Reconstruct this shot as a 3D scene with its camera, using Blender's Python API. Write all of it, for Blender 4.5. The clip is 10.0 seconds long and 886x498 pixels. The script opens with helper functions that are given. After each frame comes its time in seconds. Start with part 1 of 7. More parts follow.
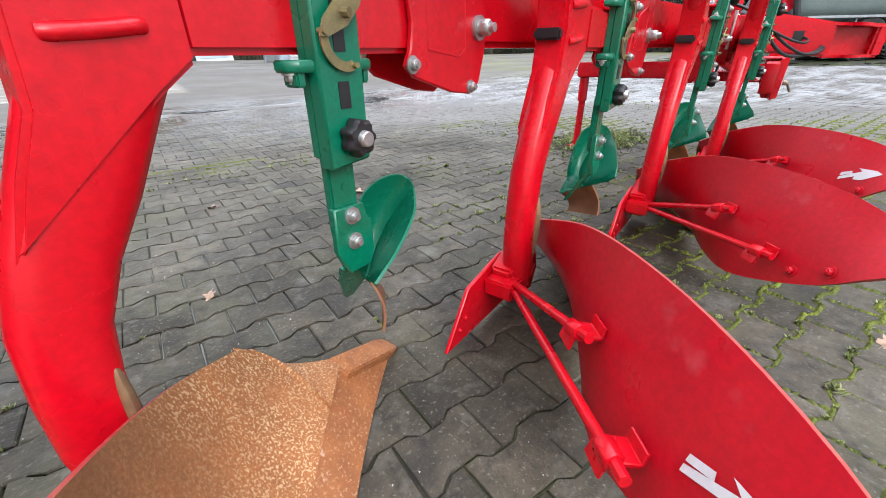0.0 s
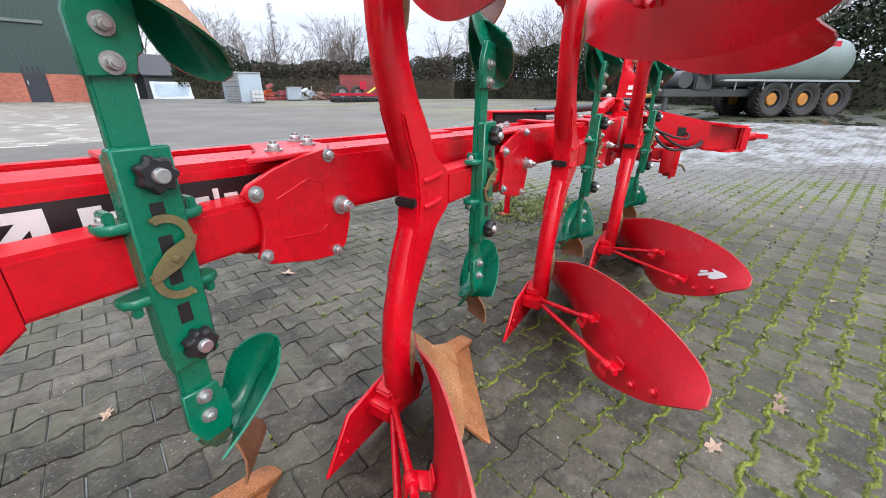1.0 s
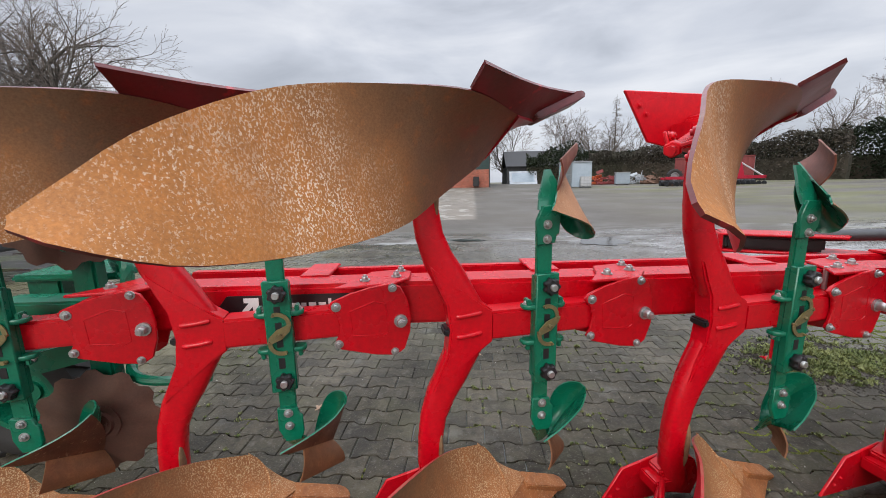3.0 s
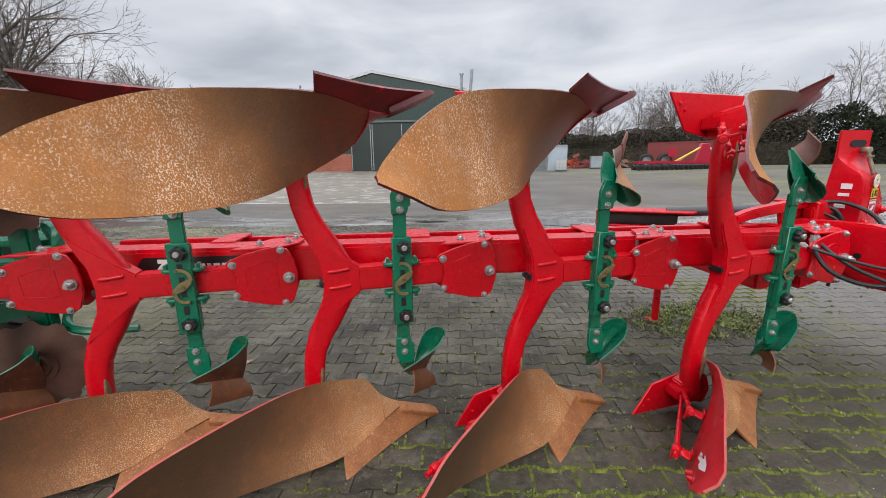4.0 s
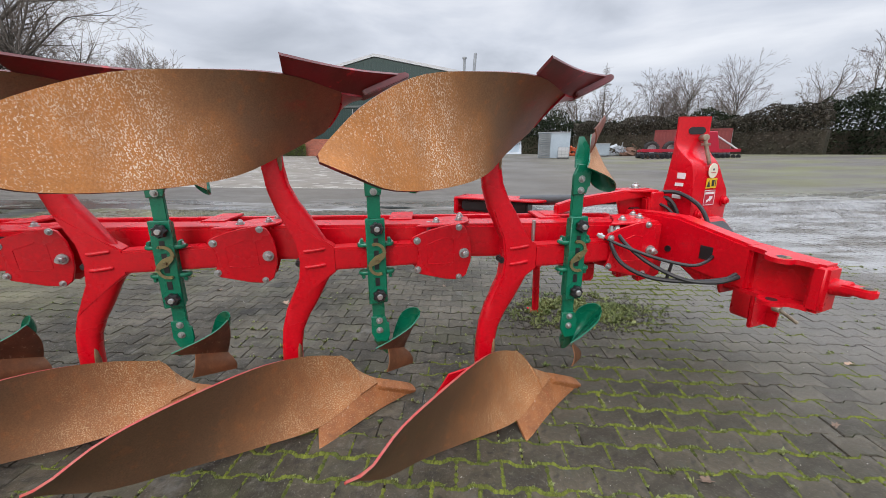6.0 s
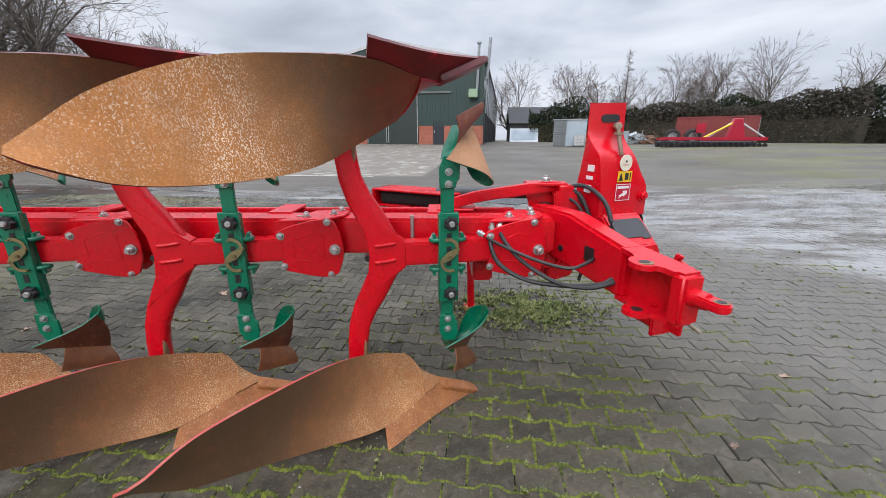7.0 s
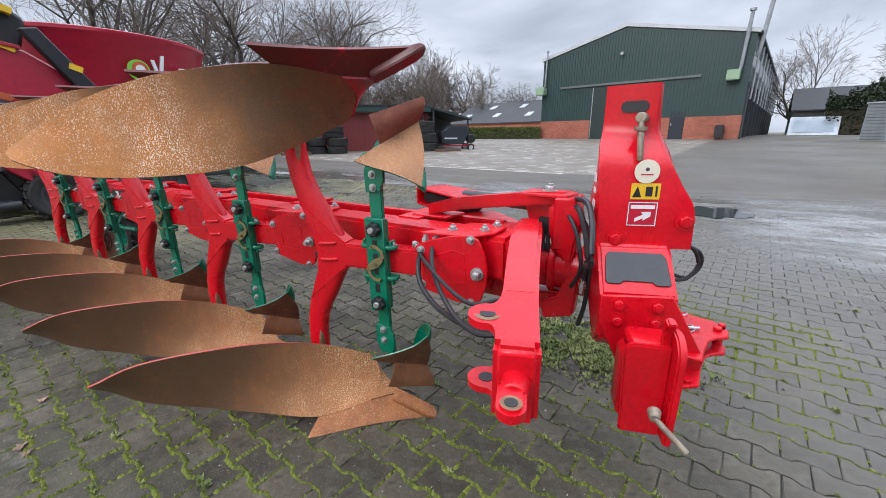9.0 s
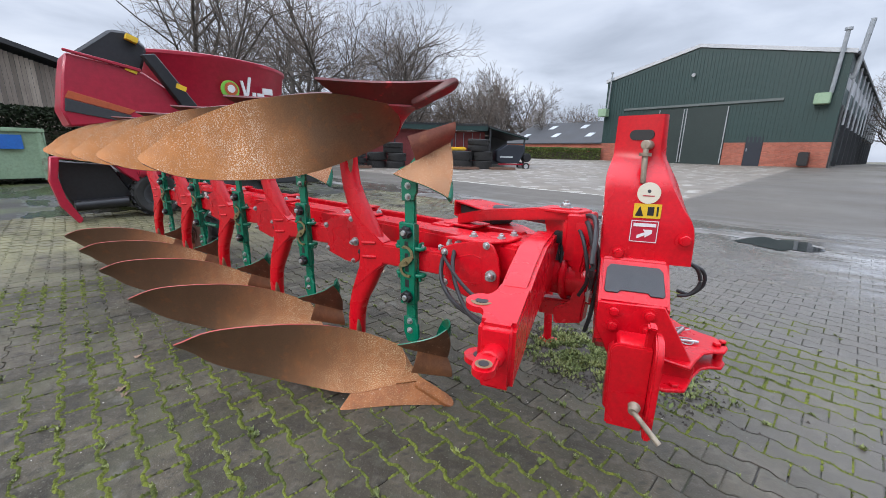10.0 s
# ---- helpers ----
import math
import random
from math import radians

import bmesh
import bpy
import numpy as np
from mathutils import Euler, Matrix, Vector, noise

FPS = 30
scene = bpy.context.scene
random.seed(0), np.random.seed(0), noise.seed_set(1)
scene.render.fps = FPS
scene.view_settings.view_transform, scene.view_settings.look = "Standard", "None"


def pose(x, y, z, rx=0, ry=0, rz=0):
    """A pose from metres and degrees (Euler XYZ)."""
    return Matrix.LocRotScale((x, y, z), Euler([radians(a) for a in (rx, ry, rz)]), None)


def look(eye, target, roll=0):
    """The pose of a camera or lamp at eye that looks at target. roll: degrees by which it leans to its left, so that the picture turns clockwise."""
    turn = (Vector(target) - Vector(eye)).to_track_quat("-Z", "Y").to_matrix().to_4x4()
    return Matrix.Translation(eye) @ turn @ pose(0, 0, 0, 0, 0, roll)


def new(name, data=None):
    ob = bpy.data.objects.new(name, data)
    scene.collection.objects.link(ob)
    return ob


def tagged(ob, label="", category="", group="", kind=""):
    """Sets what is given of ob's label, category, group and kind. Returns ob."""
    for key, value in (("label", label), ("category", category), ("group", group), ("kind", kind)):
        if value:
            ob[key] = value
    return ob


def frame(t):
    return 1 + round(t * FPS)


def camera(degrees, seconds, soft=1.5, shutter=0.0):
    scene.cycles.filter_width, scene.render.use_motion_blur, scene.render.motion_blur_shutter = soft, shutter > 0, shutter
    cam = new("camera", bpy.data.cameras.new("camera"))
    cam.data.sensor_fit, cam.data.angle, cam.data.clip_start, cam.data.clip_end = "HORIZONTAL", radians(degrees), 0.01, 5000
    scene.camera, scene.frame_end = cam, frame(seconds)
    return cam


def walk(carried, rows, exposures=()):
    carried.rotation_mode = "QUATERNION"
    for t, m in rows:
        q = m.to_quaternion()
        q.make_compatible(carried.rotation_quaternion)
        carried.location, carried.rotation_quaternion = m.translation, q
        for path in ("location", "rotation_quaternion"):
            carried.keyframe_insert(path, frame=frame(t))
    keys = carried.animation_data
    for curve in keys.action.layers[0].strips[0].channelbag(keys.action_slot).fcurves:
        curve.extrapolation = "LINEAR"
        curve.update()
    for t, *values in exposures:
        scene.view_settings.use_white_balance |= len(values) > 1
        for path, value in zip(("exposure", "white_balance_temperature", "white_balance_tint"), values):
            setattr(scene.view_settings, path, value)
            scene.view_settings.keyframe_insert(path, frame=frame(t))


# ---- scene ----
cam = camera(97.8, 10.0, soft=0.75)

PATH = [
    (0, (-3.789, -0.728, 0.798), (-2.577, 0.595, -0.086), -1.4),
    (0.5, (-3.628, -0.847, 0.959), (-2.287, 0.379, 0.125), 1.2),
    (1, (-3.591, -0.935, 1.14), (-2.208, 0.315, 0.414), 0.0),
    (1.5, (-3.446, -1.127, 1.331), (-2.283, 0.398, 0.762), -2.4),
    (2, (-3.251, -1.154, 1.418), (-2.502, 0.642, 0.957), -3.4),
    (2.2, (-3.172, -1.175, 1.45), (-2.63, 0.706, 1.041), -3.7),
    (3.3, (-2.782, -1.634, 1.391), (-2.731, 0.338, 1.058), -0.5),
    (3.5, (-2.706, -1.712, 1.416), (-2.634, 0.249, 1.027), -0.5),
    (4, (-2.394, -1.901, 1.388), (-2.231, 0.048, 0.968), -0.7),
    (4.5, (-2.134, -1.973, 1.381), (-1.844, -0.048, 0.922), -1.1),
    (5, (-1.888, -1.931, 1.369), (-1.661, 0.005, 0.921), -0.8),
    (5.5, (-1.534, -1.987, 1.385), (-1.408, -0.047, 0.915), -0.4),
    (6, (-1.209, -1.955, 1.373), (-1.108, -0.018, 0.887), -0.1),
    (6.2, (-1.078, -1.958, 1.365), (-0.972, -0.016, 0.901), 0.2),
    (7.3, (-0.24, -1.766, 1.387), (-0.338, 0.151, 0.825), -0.3),
    (7.5, (-0.094, -1.718, 1.374), (-0.283, 0.194, 0.819), -0.6),
    (8, (0.253, -1.567, 1.38), (-0.215, 0.295, 0.82), -1.4),
    (8.5, (0.461, -1.379, 1.392), (-0.314, 0.376, 0.825), -1.3),
    (9, (0.668, -1.319, 1.397), (-0.356, 0.304, 0.835), -0.6),
    (9.5, (0.799, -1.336, 1.39), (-0.385, 0.186, 0.859), 0.3),
    (10, (0.921, -1.448, 1.405), (-0.328, 0.038, 0.923), 1.2),
]
EXPOSURES = [(0, 0.98, 6400, 10), (0.5, 0.86, 6400, 10), (1, 0.82, 6300, 10), (1.5, 0.6, 6400, 10), (2, 0.28, 6300, 10), (3.5, 0.2, 6800, 10), (7, 0.3, 6500, 10), (10, 0.34, 6200, 10)]
walk(cam, [(t, look(eye, target, roll)) for t, eye, target, roll in PATH], EXPOSURES)

# ---- world, sun, exposure ----
world = bpy.data.worlds.new("overcast_sky")
scene.world = world
world.use_nodes = True
wn, wl = world.node_tree.nodes, world.node_tree.links
wn.clear()
w_out = wn.new("ShaderNodeOutputWorld")
w_bg = wn.new("ShaderNodeBackground")
w_bg.inputs["Strength"].default_value = 1.05
w_sky = wn.new("ShaderNodeTexSky")
w_sky.sky_type, w_sky.sun_disc = "NISHITA", False
w_sky.sun_elevation, w_sky.sun_rotation = radians(24), radians(200)
w_sky.air_density, w_sky.dust_density, w_sky.ozone_density = 1.0, 4.0, 1.0
w_dim = wn.new("ShaderNodeVectorMath")
w_dim.operation = "SCALE"
w_dim.inputs["Scale"].default_value = 0.09
wl.new(w_sky.outputs["Color"], w_dim.inputs[0])
w_co = wn.new("ShaderNodeTexCoord")
w_map = wn.new("ShaderNodeMapping")
w_map.inputs["Scale"].default_value = (1.0, 1.0, 3.6)
w_map.inputs["Rotation"].default_value = (0, 0, radians(35))
wl.new(w_co.outputs["Generated"], w_map.inputs["Vector"])
w_noise = wn.new("ShaderNodeTexNoise")
w_noise.inputs["Scale"].default_value, w_noise.inputs["Detail"].default_value = 2.3, 7
w_noise.inputs["Roughness"].default_value, w_noise.inputs["Distortion"].default_value = 0.52, 0.35
wl.new(w_map.outputs["Vector"], w_noise.inputs["Vector"])
w_ramp = wn.new("ShaderNodeValToRGB")
w_ramp.color_ramp.elements[0].position, w_ramp.color_ramp.elements[0].color = 0.30, (0.375, 0.41, 0.48, 1)
w_ramp.color_ramp.elements[1].position, w_ramp.color_ramp.elements[1].color = 0.70, (0.74, 0.77, 0.835, 1)
mid = w_ramp.color_ramp.elements.new(0.5)
mid.color = (0.55, 0.59, 0.675, 1)
wl.new(w_noise.outputs["Fac"], w_ramp.inputs["Fac"])
w_mix = wn.new("ShaderNodeMix")
w_mix.data_type = "RGBA"
w_mix.inputs["Factor"].default_value = 0.9
wl.new(w_dim.outputs["Vector"], w_mix.inputs["A"])
wl.new(w_ramp.outputs["Color"], w_mix.inputs["B"])
w_sep = wn.new("ShaderNodeSeparateXYZ")
wl.new(w_co.outputs["Generated"], w_sep.inputs[0])
w_up = wn.new("ShaderNodeMapRange")      # an overcast sky is brightest overhead
w_up.inputs["From Min"].default_value, w_up.inputs["From Max"].default_value = 0.38, 0.95
w_up.inputs["To Min"].default_value, w_up.inputs["To Max"].default_value = 1.0, 4.6
wl.new(w_sep.outputs["Z"], w_up.inputs["Value"])
w_lift = wn.new("ShaderNodeVectorMath")
w_lift.operation = "SCALE"
wl.new(w_mix.outputs["Result"], w_lift.inputs[0])
wl.new(w_up.outputs["Result"], w_lift.inputs["Scale"])
wl.new(w_lift.outputs["Vector"], w_bg.inputs["Color"])
wl.new(w_bg.outputs["Background"], w_out.inputs["Surface"])

sun = new("sun", bpy.data.lights.new("sun", "SUN"))
sun.data.energy, sun.data.angle, sun.data.color = 1.0, radians(25), (1.0, 0.97, 0.93)
sun.matrix_basis = look((-3, -9, 6), (0, 0, 0))

# ---- materials ----
def node(nt, kind, **inputs):
    n = nt.nodes.new("ShaderNode" + kind)
    for key, value in inputs.items():
        n.inputs[key.replace("_", " ")].default_value = value
    return n


def mixed(nt, fac, a, b, blend="MIX"):
    n = nt.nodes.new("ShaderNodeMix")
    n.data_type, n.blend_type = "RGBA", blend
    for key, value in (("Factor", fac), ("A", a), ("B", b)):
        sock = next(s for s in n.inputs if s.name == key and s.enabled)
        if isinstance(value, (int, float)):
            sock.default_value = value
        elif isinstance(value, tuple):
            sock.default_value = (*value, 1)
        else:
            nt.links.new(value, sock)
    return next(s for s in n.outputs if s.enabled)


def ranged(nt, value, lo, hi, to_lo=0.0, to_hi=1.0):
    n = node(nt, "MapRange", From_Min=lo, From_Max=hi, To_Min=to_lo, To_Max=to_hi)
    nt.links.new(value, n.inputs["Value"])
    return n.outputs["Result"]


def noisy(nt, scale, detail=5.0, rough=0.55, vector=None, stretch=None):
    n = node(nt, "TexNoise", Scale=scale, Detail=detail, Roughness=rough)
    if vector is None:
        vector = nt.nodes.new("ShaderNodeTexCoord").outputs["Object"]
    if stretch:
        m = node(nt, "Mapping", Scale=stretch)
        nt.links.new(vector, m.inputs["Vector"])
        vector = m.outputs["Vector"]
    nt.links.new(vector, n.inputs["Vector"])
    return n.outputs["Fac"]


def surface(name, c1, c2, scale=3.0, rough=(0.35, 0.55), bump=0.1, bump_scale=80.0, metal=0.0, coat=0.0,
            spots=(), random_by="", spread=0.25, stretch=None, shine=0.5, grainy=0.17, wet_from=None):
    """A painted, worn or natural surface: two colours in patches, grain, spots and relief."""
    m = bpy.data.materials.new(name)
    m.use_nodes = True
    nt = m.node_tree
    bsdf = nt.nodes["Principled BSDF"]
    patches = noisy(nt, scale, stretch=stretch)
    colour = mixed(nt, ranged(nt, patches, 0.35, 0.65), c1, c2)
    grain = noisy(nt, scale * 14, 4, 0.7, stretch=stretch)
    value = ranged(nt, grain, 0.25, 0.75, 1 - grainy, 1 + grainy)
    if random_by:
        info = nt.nodes.new("ShaderNodeObjectInfo" if random_by == "object" else "ShaderNodeNewGeometry")
        rnd = info.outputs["Random" if random_by == "object" else "Random Per Island"]
        mul = nt.nodes.new("ShaderNodeMath")
        mul.operation = "MULTIPLY"
        nt.links.new(value, mul.inputs[0])
        nt.links.new(ranged(nt, rnd, 0, 1, 1 - spread, 1 + spread), mul.inputs[1])
        value = mul.outputs[0]
    colour = mixed(nt, 1.0, colour, value, "MULTIPLY")
    for spot_colour, spot_scale, lo, hi, amount in spots:
        where = ranged(nt, noisy(nt, spot_scale, 4, 0.6), lo, hi, 0, amount)
        colour = mixed(nt, where, colour, spot_colour)
    if wet_from is not None:
        where = nt.nodes.new("ShaderNodeNewGeometry").outputs["Position"]
        at = nt.nodes.new("ShaderNodeSeparateXYZ")
        nt.links.new(where, at.inputs[0])
        slant = nt.nodes.new("ShaderNodeVectorMath")        # the yard is cleaner and wetter towards its drain
        slant.operation = "DOT_PRODUCT"
        slant.inputs[1].default_value = (1.0, 0.6, 0.0)
        nt.links.new(where, slant.inputs[0])
        edge = nt.nodes.new("ShaderNodeMath")
        edge.operation = "MULTIPLY_ADD"
        edge.inputs[1].default_value = 2.4
        nt.links.new(noisy(nt, 0.8, 5, 0.65, vector=where), edge.inputs[0])
        nt.links.new(slant.outputs["Value"], edge.inputs[2])
        # paler here: cleaner stone, plus the sheen of wet paving put into the colour
        colour = mixed(nt, ranged(nt, edge.outputs[0], wet_from + 1.3, wet_from + 3.4, 0, 0.58), colour, (0.158, 0.146, 0.132))
        silt_glare = nt.nodes.new("ShaderNodeMath")               # pale silt along the asphalt's edge, with wet glare put into its colour
        silt_glare.operation = "MULTIPLY"
        nt.links.new(ranged(nt, noisy(nt, 1.3, 6, 0.68, vector=where, stretch=(0.6, 1.5, 1)), 0.42, 0.55), silt_glare.inputs[0])
        nt.links.new(ranged(nt, edge.outputs[0], wet_from + 5.2, wet_from + 6.6, 0, 0.7), silt_glare.inputs[1])
        colour = mixed(nt, silt_glare.outputs[0], colour, (0.335, 0.335, 0.335))
        algae = nt.nodes.new("ShaderNodeMath")              # yellow-green algae on the little used west end
        algae.operation = "MULTIPLY"
        nt.links.new(ranged(nt, noisy(nt, 1.1, 6, 0.66, vector=where, stretch=(0.5, 1.5, 1)), 0.36, 0.60), algae.inputs[0])
        nt.links.new(ranged(nt, at.outputs["X"], -4.2, -6.4, 0, 0.75), algae.inputs[1])
        colour = mixed(nt, algae.outputs[0], colour, (0.215, 0.200, 0.105))
    nt.links.new(colour, bsdf.inputs["Base Color"])
    gloss = ranged(nt, patches, 0.3, 0.7, *rough)
    if wet_from is not None:
        wetter = nt.nodes.new("ShaderNodeMath")
        wetter.operation = "MULTIPLY"
        nt.links.new(gloss, wetter.inputs[0])
        nt.links.new(ranged(nt, slant.outputs["Value"], wet_from, wet_from + 2.5, 1.0, 0.55), wetter.inputs[1])
        gloss = wetter.outputs[0]
        film = nt.nodes.new("ShaderNodeMath")        # a film of water stands towards the asphalt
        film.operation = "MULTIPLY"
        lie = noisy(nt, 0.9, 5, 0.6, vector=where)
        nt.links.new(ranged(nt, lie, 0.40, 0.56), film.inputs[0])
        nt.links.new(ranged(nt, at.outputs["Y"], 3.0, 6.6, 0.0, 0.95), film.inputs[1])
        dry = nt.nodes.new("ShaderNodeMath")
        dry.operation = "MULTIPLY_ADD"
        dry.inputs[1].default_value, dry.inputs[2].default_value = -1.0, 1.0
        nt.links.new(film.outputs[0], dry.inputs[0])
        shiny = nt.nodes.new("ShaderNodeMath")
        shiny.operation = "MULTIPLY"
        nt.links.new(gloss, shiny.inputs[0])
        nt.links.new(dry.outputs[0], shiny.inputs[1])
        gloss = shiny.outputs[0]
        nt.links.new(ranged(nt, film.outputs[0], 0, 1, shine, 1.0), bsdf.inputs["Specular IOR Level"])
    nt.links.new(gloss, bsdf.inputs["Roughness"])
    bsdf.inputs["Metallic"].default_value = metal
    bsdf.inputs["Coat Weight"].default_value = coat
    bsdf.inputs["Specular IOR Level"].default_value = shine
    bsdf.inputs["Coat Roughness"].default_value = 0.15
    if bump:
        b = node(nt, "Bump", Strength=bump, Distance=0.004)
        nt.links.new(noisy(nt, bump_scale, 3, 0.6), b.inputs["Height"])
        nt.links.new(b.outputs["Normal"], bsdf.inputs["Normal"])
        if wet_from is not None:
            nt.links.new(ranged(nt, film.outputs[0], 0, 1, bump, bump * 0.25), b.inputs["Strength"])
    return m


def rusted(name, tan_from, tan_to, band_from, band_to, tail_from, tan, brown, polish, flecks, pale, slope, painted=None):
    """Rust on bare steel: brown to tan along the board, with a band of fine pale flecks left by the rain."""
    m = bpy.data.materials.new(name)
    m.use_nodes = True
    nt = m.node_tree
    bsdf = nt.nodes["Principled BSDF"]
    where = nt.nodes.new("ShaderNodeTexCoord").outputs["Object"]
    sep = nt.nodes.new("ShaderNodeSeparateXYZ")
    nt.links.new(where, sep.inputs[0])

    def maths(kind, a, b):
        n = nt.nodes.new("ShaderNodeMath")
        n.operation = kind
        for sock, value in zip(n.inputs, (a, b)):
            if isinstance(value, (int, float)):
                sock.default_value = value
            else:
                nt.links.new(value, sock)
        return n.outputs[0]

    tilted = maths("ADD", sep.outputs["X"], maths("MULTIPLY", sep.outputs["Z"], slope))
    place = maths("ADD", tilted, maths("MULTIPLY", maths("SUBTRACT", noisy(nt, 2.6, 5), 0.5), 0.55))
    along = ranged(nt, place, tan_from, tan_to)
    colour = mixed(nt, along, brown, tan)
    streak = noisy(nt, 7, 6, 0.65, stretch=(1.0, 1.0, 0.35))
    colour = mixed(nt, ranged(nt, streak, 0.35, 0.75, 0.0, 0.45), colour, tuple(c * 0.6 for c in brown))
    stain = noisy(nt, 16, 6, 0.7)
    colour = mixed(nt, ranged(nt, stain, 0.55, 0.75, 0.0, 0.35), colour, (tan[0] * 1.1, tan[1] * 0.9, tan[2] * 0.8))
    grain = noisy(nt, 160, 3, 0.75)
    colour = mixed(nt, 1.0, colour, ranged(nt, grain, 0.3, 0.7, 0.80, 1.20), "MULTIPLY")
    band = maths("MULTIPLY", ranged(nt, place, band_from[0], band_from[1]), ranged(nt, place, band_to[0], band_to[1], 1, 0))
    tail = ranged(nt, place, tail_from, tail_from - 0.2)
    fine = ranged(nt, noisy(nt, 170, 2, 0.6, stretch=(1.3, 1.3, 0.8)), 0.53, 0.59)
    coarse = ranged(nt, noisy(nt, 150, 3, 0.70, stretch=(1.15, 1.15, 0.85)), 0.55, 0.61, 0, 0.85)
    thick = maths("MULTIPLY", band, ranged(nt, noisy(nt, 5, 5, 0.7), 0.36, 0.60, 0.15, 1.0))
    thin = maths("MULTIPLY", tail, ranged(nt, noisy(nt, 4.2, 4, 0.65), 0.40, 0.60, 0.10, 0.9))
    mask = maths("MAXIMUM", maths("MULTIPLY", fine, thick), maths("MULTIPLY", coarse, thin))
    colour = mixed(nt, maths("MULTIPLY", mask, flecks), colour, pale)
    if painted is not None:      # streaks of red paint behind the share, and dark reflections put into the colour
        ahead = ranged(nt, sep.outputs["X"], painted - 0.22, painted)
        worn = noisy(nt, 4.5, 6, 0.68, stretch=(0.6, 1.0, 1.6))
        colour = mixed(nt, maths("MULTIPLY", ahead, ranged(nt, worn, 0.54, 0.62, 0, 0.6)), colour, (0.33, 0.012, 0.020))
        dark = noisy(nt, 6.0, 6, 0.7, stretch=(0.7, 1.0, 1.3), vector=None)
        colour = mixed(nt, maths("MULTIPLY", ahead, ranged(nt, dark, 0.56, 0.66, 0, 0.45)), colour, (0.035, 0.034, 0.030))
    nt.links.new(colour, bsdf.inputs["Base Color"])
    nt.links.new(ranged(nt, along, 0, 1, polish, 0.66), bsdf.inputs["Roughness"])
    bsdf.inputs["Metallic"].default_value = 0.1
    bsdf.inputs["Specular IOR Level"].default_value = 0.3
    b = node(nt, "Bump", Strength=0.18, Distance=0.003)
    nt.links.new(noisy(nt, 170, 3, 0.65), b.inputs["Height"])
    nt.links.new(b.outputs["Normal"], bsdf.inputs["Normal"])
    return m


RED = surface("red_paint", (0.58, 0.0022, 0.012), (0.50, 0.002, 0.009), 4, (0.20, 0.36), 0.05, 30, shine=0.42,
              spots=(((0.30, 0.02, 0.02), 9, 0.66, 0.78, 0.35),))
RED_DULL = surface("red_paint_worn", (0.56, 0.004, 0.016), (0.47, 0.005, 0.015), 5, (0.26, 0.46), 0.08, 40, shine=0.48,
                   spots=(((0.62, 0.14, 0.15), 6, 0.60, 0.75, 0.5), ((0.2, 0.03, 0.02), 14, 0.66, 0.75, 0.4)))
GREEN = surface("green_paint", (0.002, 0.150, 0.080), (0.002, 0.130, 0.070), 6, (0.20, 0.34), 0.05, 40, shine=0.5)
RUST_TOP = rusted("rust_weathered", -0.52, -0.86, (-0.66, -0.80), (-0.98, -1.18), -0.92, (0.43, 0.165, 0.040), (0.185, 0.105, 0.060), 0.40, 1.0, (0.70, 0.58, 0.44), 0.60, -0.62)
RUST_LOW = rusted("rust_polished", -0.90, -0.42, (-0.74, -0.40), (-0.12, 0.0), -2.2, (0.35, 0.138, 0.047), (0.150, 0.082, 0.046), 0.44, 1.0, (0.58, 0.40, 0.22), -0.45)
RUST_SHARE = surface("rusted_steel", (0.36, 0.135, 0.045), (0.235, 0.092, 0.036), 8, (0.5, 0.7), 0.3, 90, metal=0.1, shine=0.3,
                     spots=(((0.56, 0.38, 0.22), 140, 0.56, 0.66, 0.5), ((0.10, 0.045, 0.025), 14, 0.56, 0.70, 0.55), ((0.40, 0.07, 0.03), 6, 0.56, 0.70, 0.6), ((0.62, 0.46, 0.33), 24, 0.64, 0.72, 0.5)))
WORN_EDGE = surface("worn_paint_edge", (0.34, 0.085, 0.060), (0.40, 0.03, 0.03), 25, (0.45, 0.6), 0.1, 150)
RUST_SHARE_TOP = surface("rust_stained_red_paint", (0.145, 0.014, 0.018), (0.075, 0.020, 0.017), 5, (0.28, 0.45), 0.12, 70,
                         spots=(((0.20, 0.10, 0.055), 7, 0.56, 0.7, 0.8), ((0.42, 0.02, 0.03), 11, 0.64, 0.7, 0.7)))
# worn red with rust; the near-black spots are reflections put into the colour
SHIN_RED = surface("worn_red_shin_reflections", (0.36, 0.010, 0.020), (0.20, 0.012, 0.018), 6, (0.22, 0.40), 0.10, 70,
                   spots=(((0.050, 0.045, 0.038), 8, 0.54, 0.64, 0.85), ((0.22, 0.11, 0.06), 15, 0.60, 0.70, 0.7)))
RUST_SKIM = surface("rusted_skimmer_steel", (0.20, 0.085, 0.045), (0.13, 0.060, 0.036), 9, (0.42, 0.6), 0.25, 90, metal=0.1,
                    spots=(((0.5, 0.34, 0.22), 55, 0.60, 0.68, 0.5),))
WORN_METAL = surface("bared_metal", (0.27, 0.17, 0.09), (0.20, 0.11, 0.06), 30, (0.4, 0.6), 0.1, 150, metal=0.3)
RUST_SKIM_LOW = surface("rusted_skimmer_share", (0.25, 0.105, 0.045), (0.16, 0.072, 0.036), 9, (0.5, 0.65), 0.25, 90, metal=0.1, shine=0.3,
                        spots=(((0.36, 0.17, 0.07), 12, 0.55, 0.7, 0.6),))
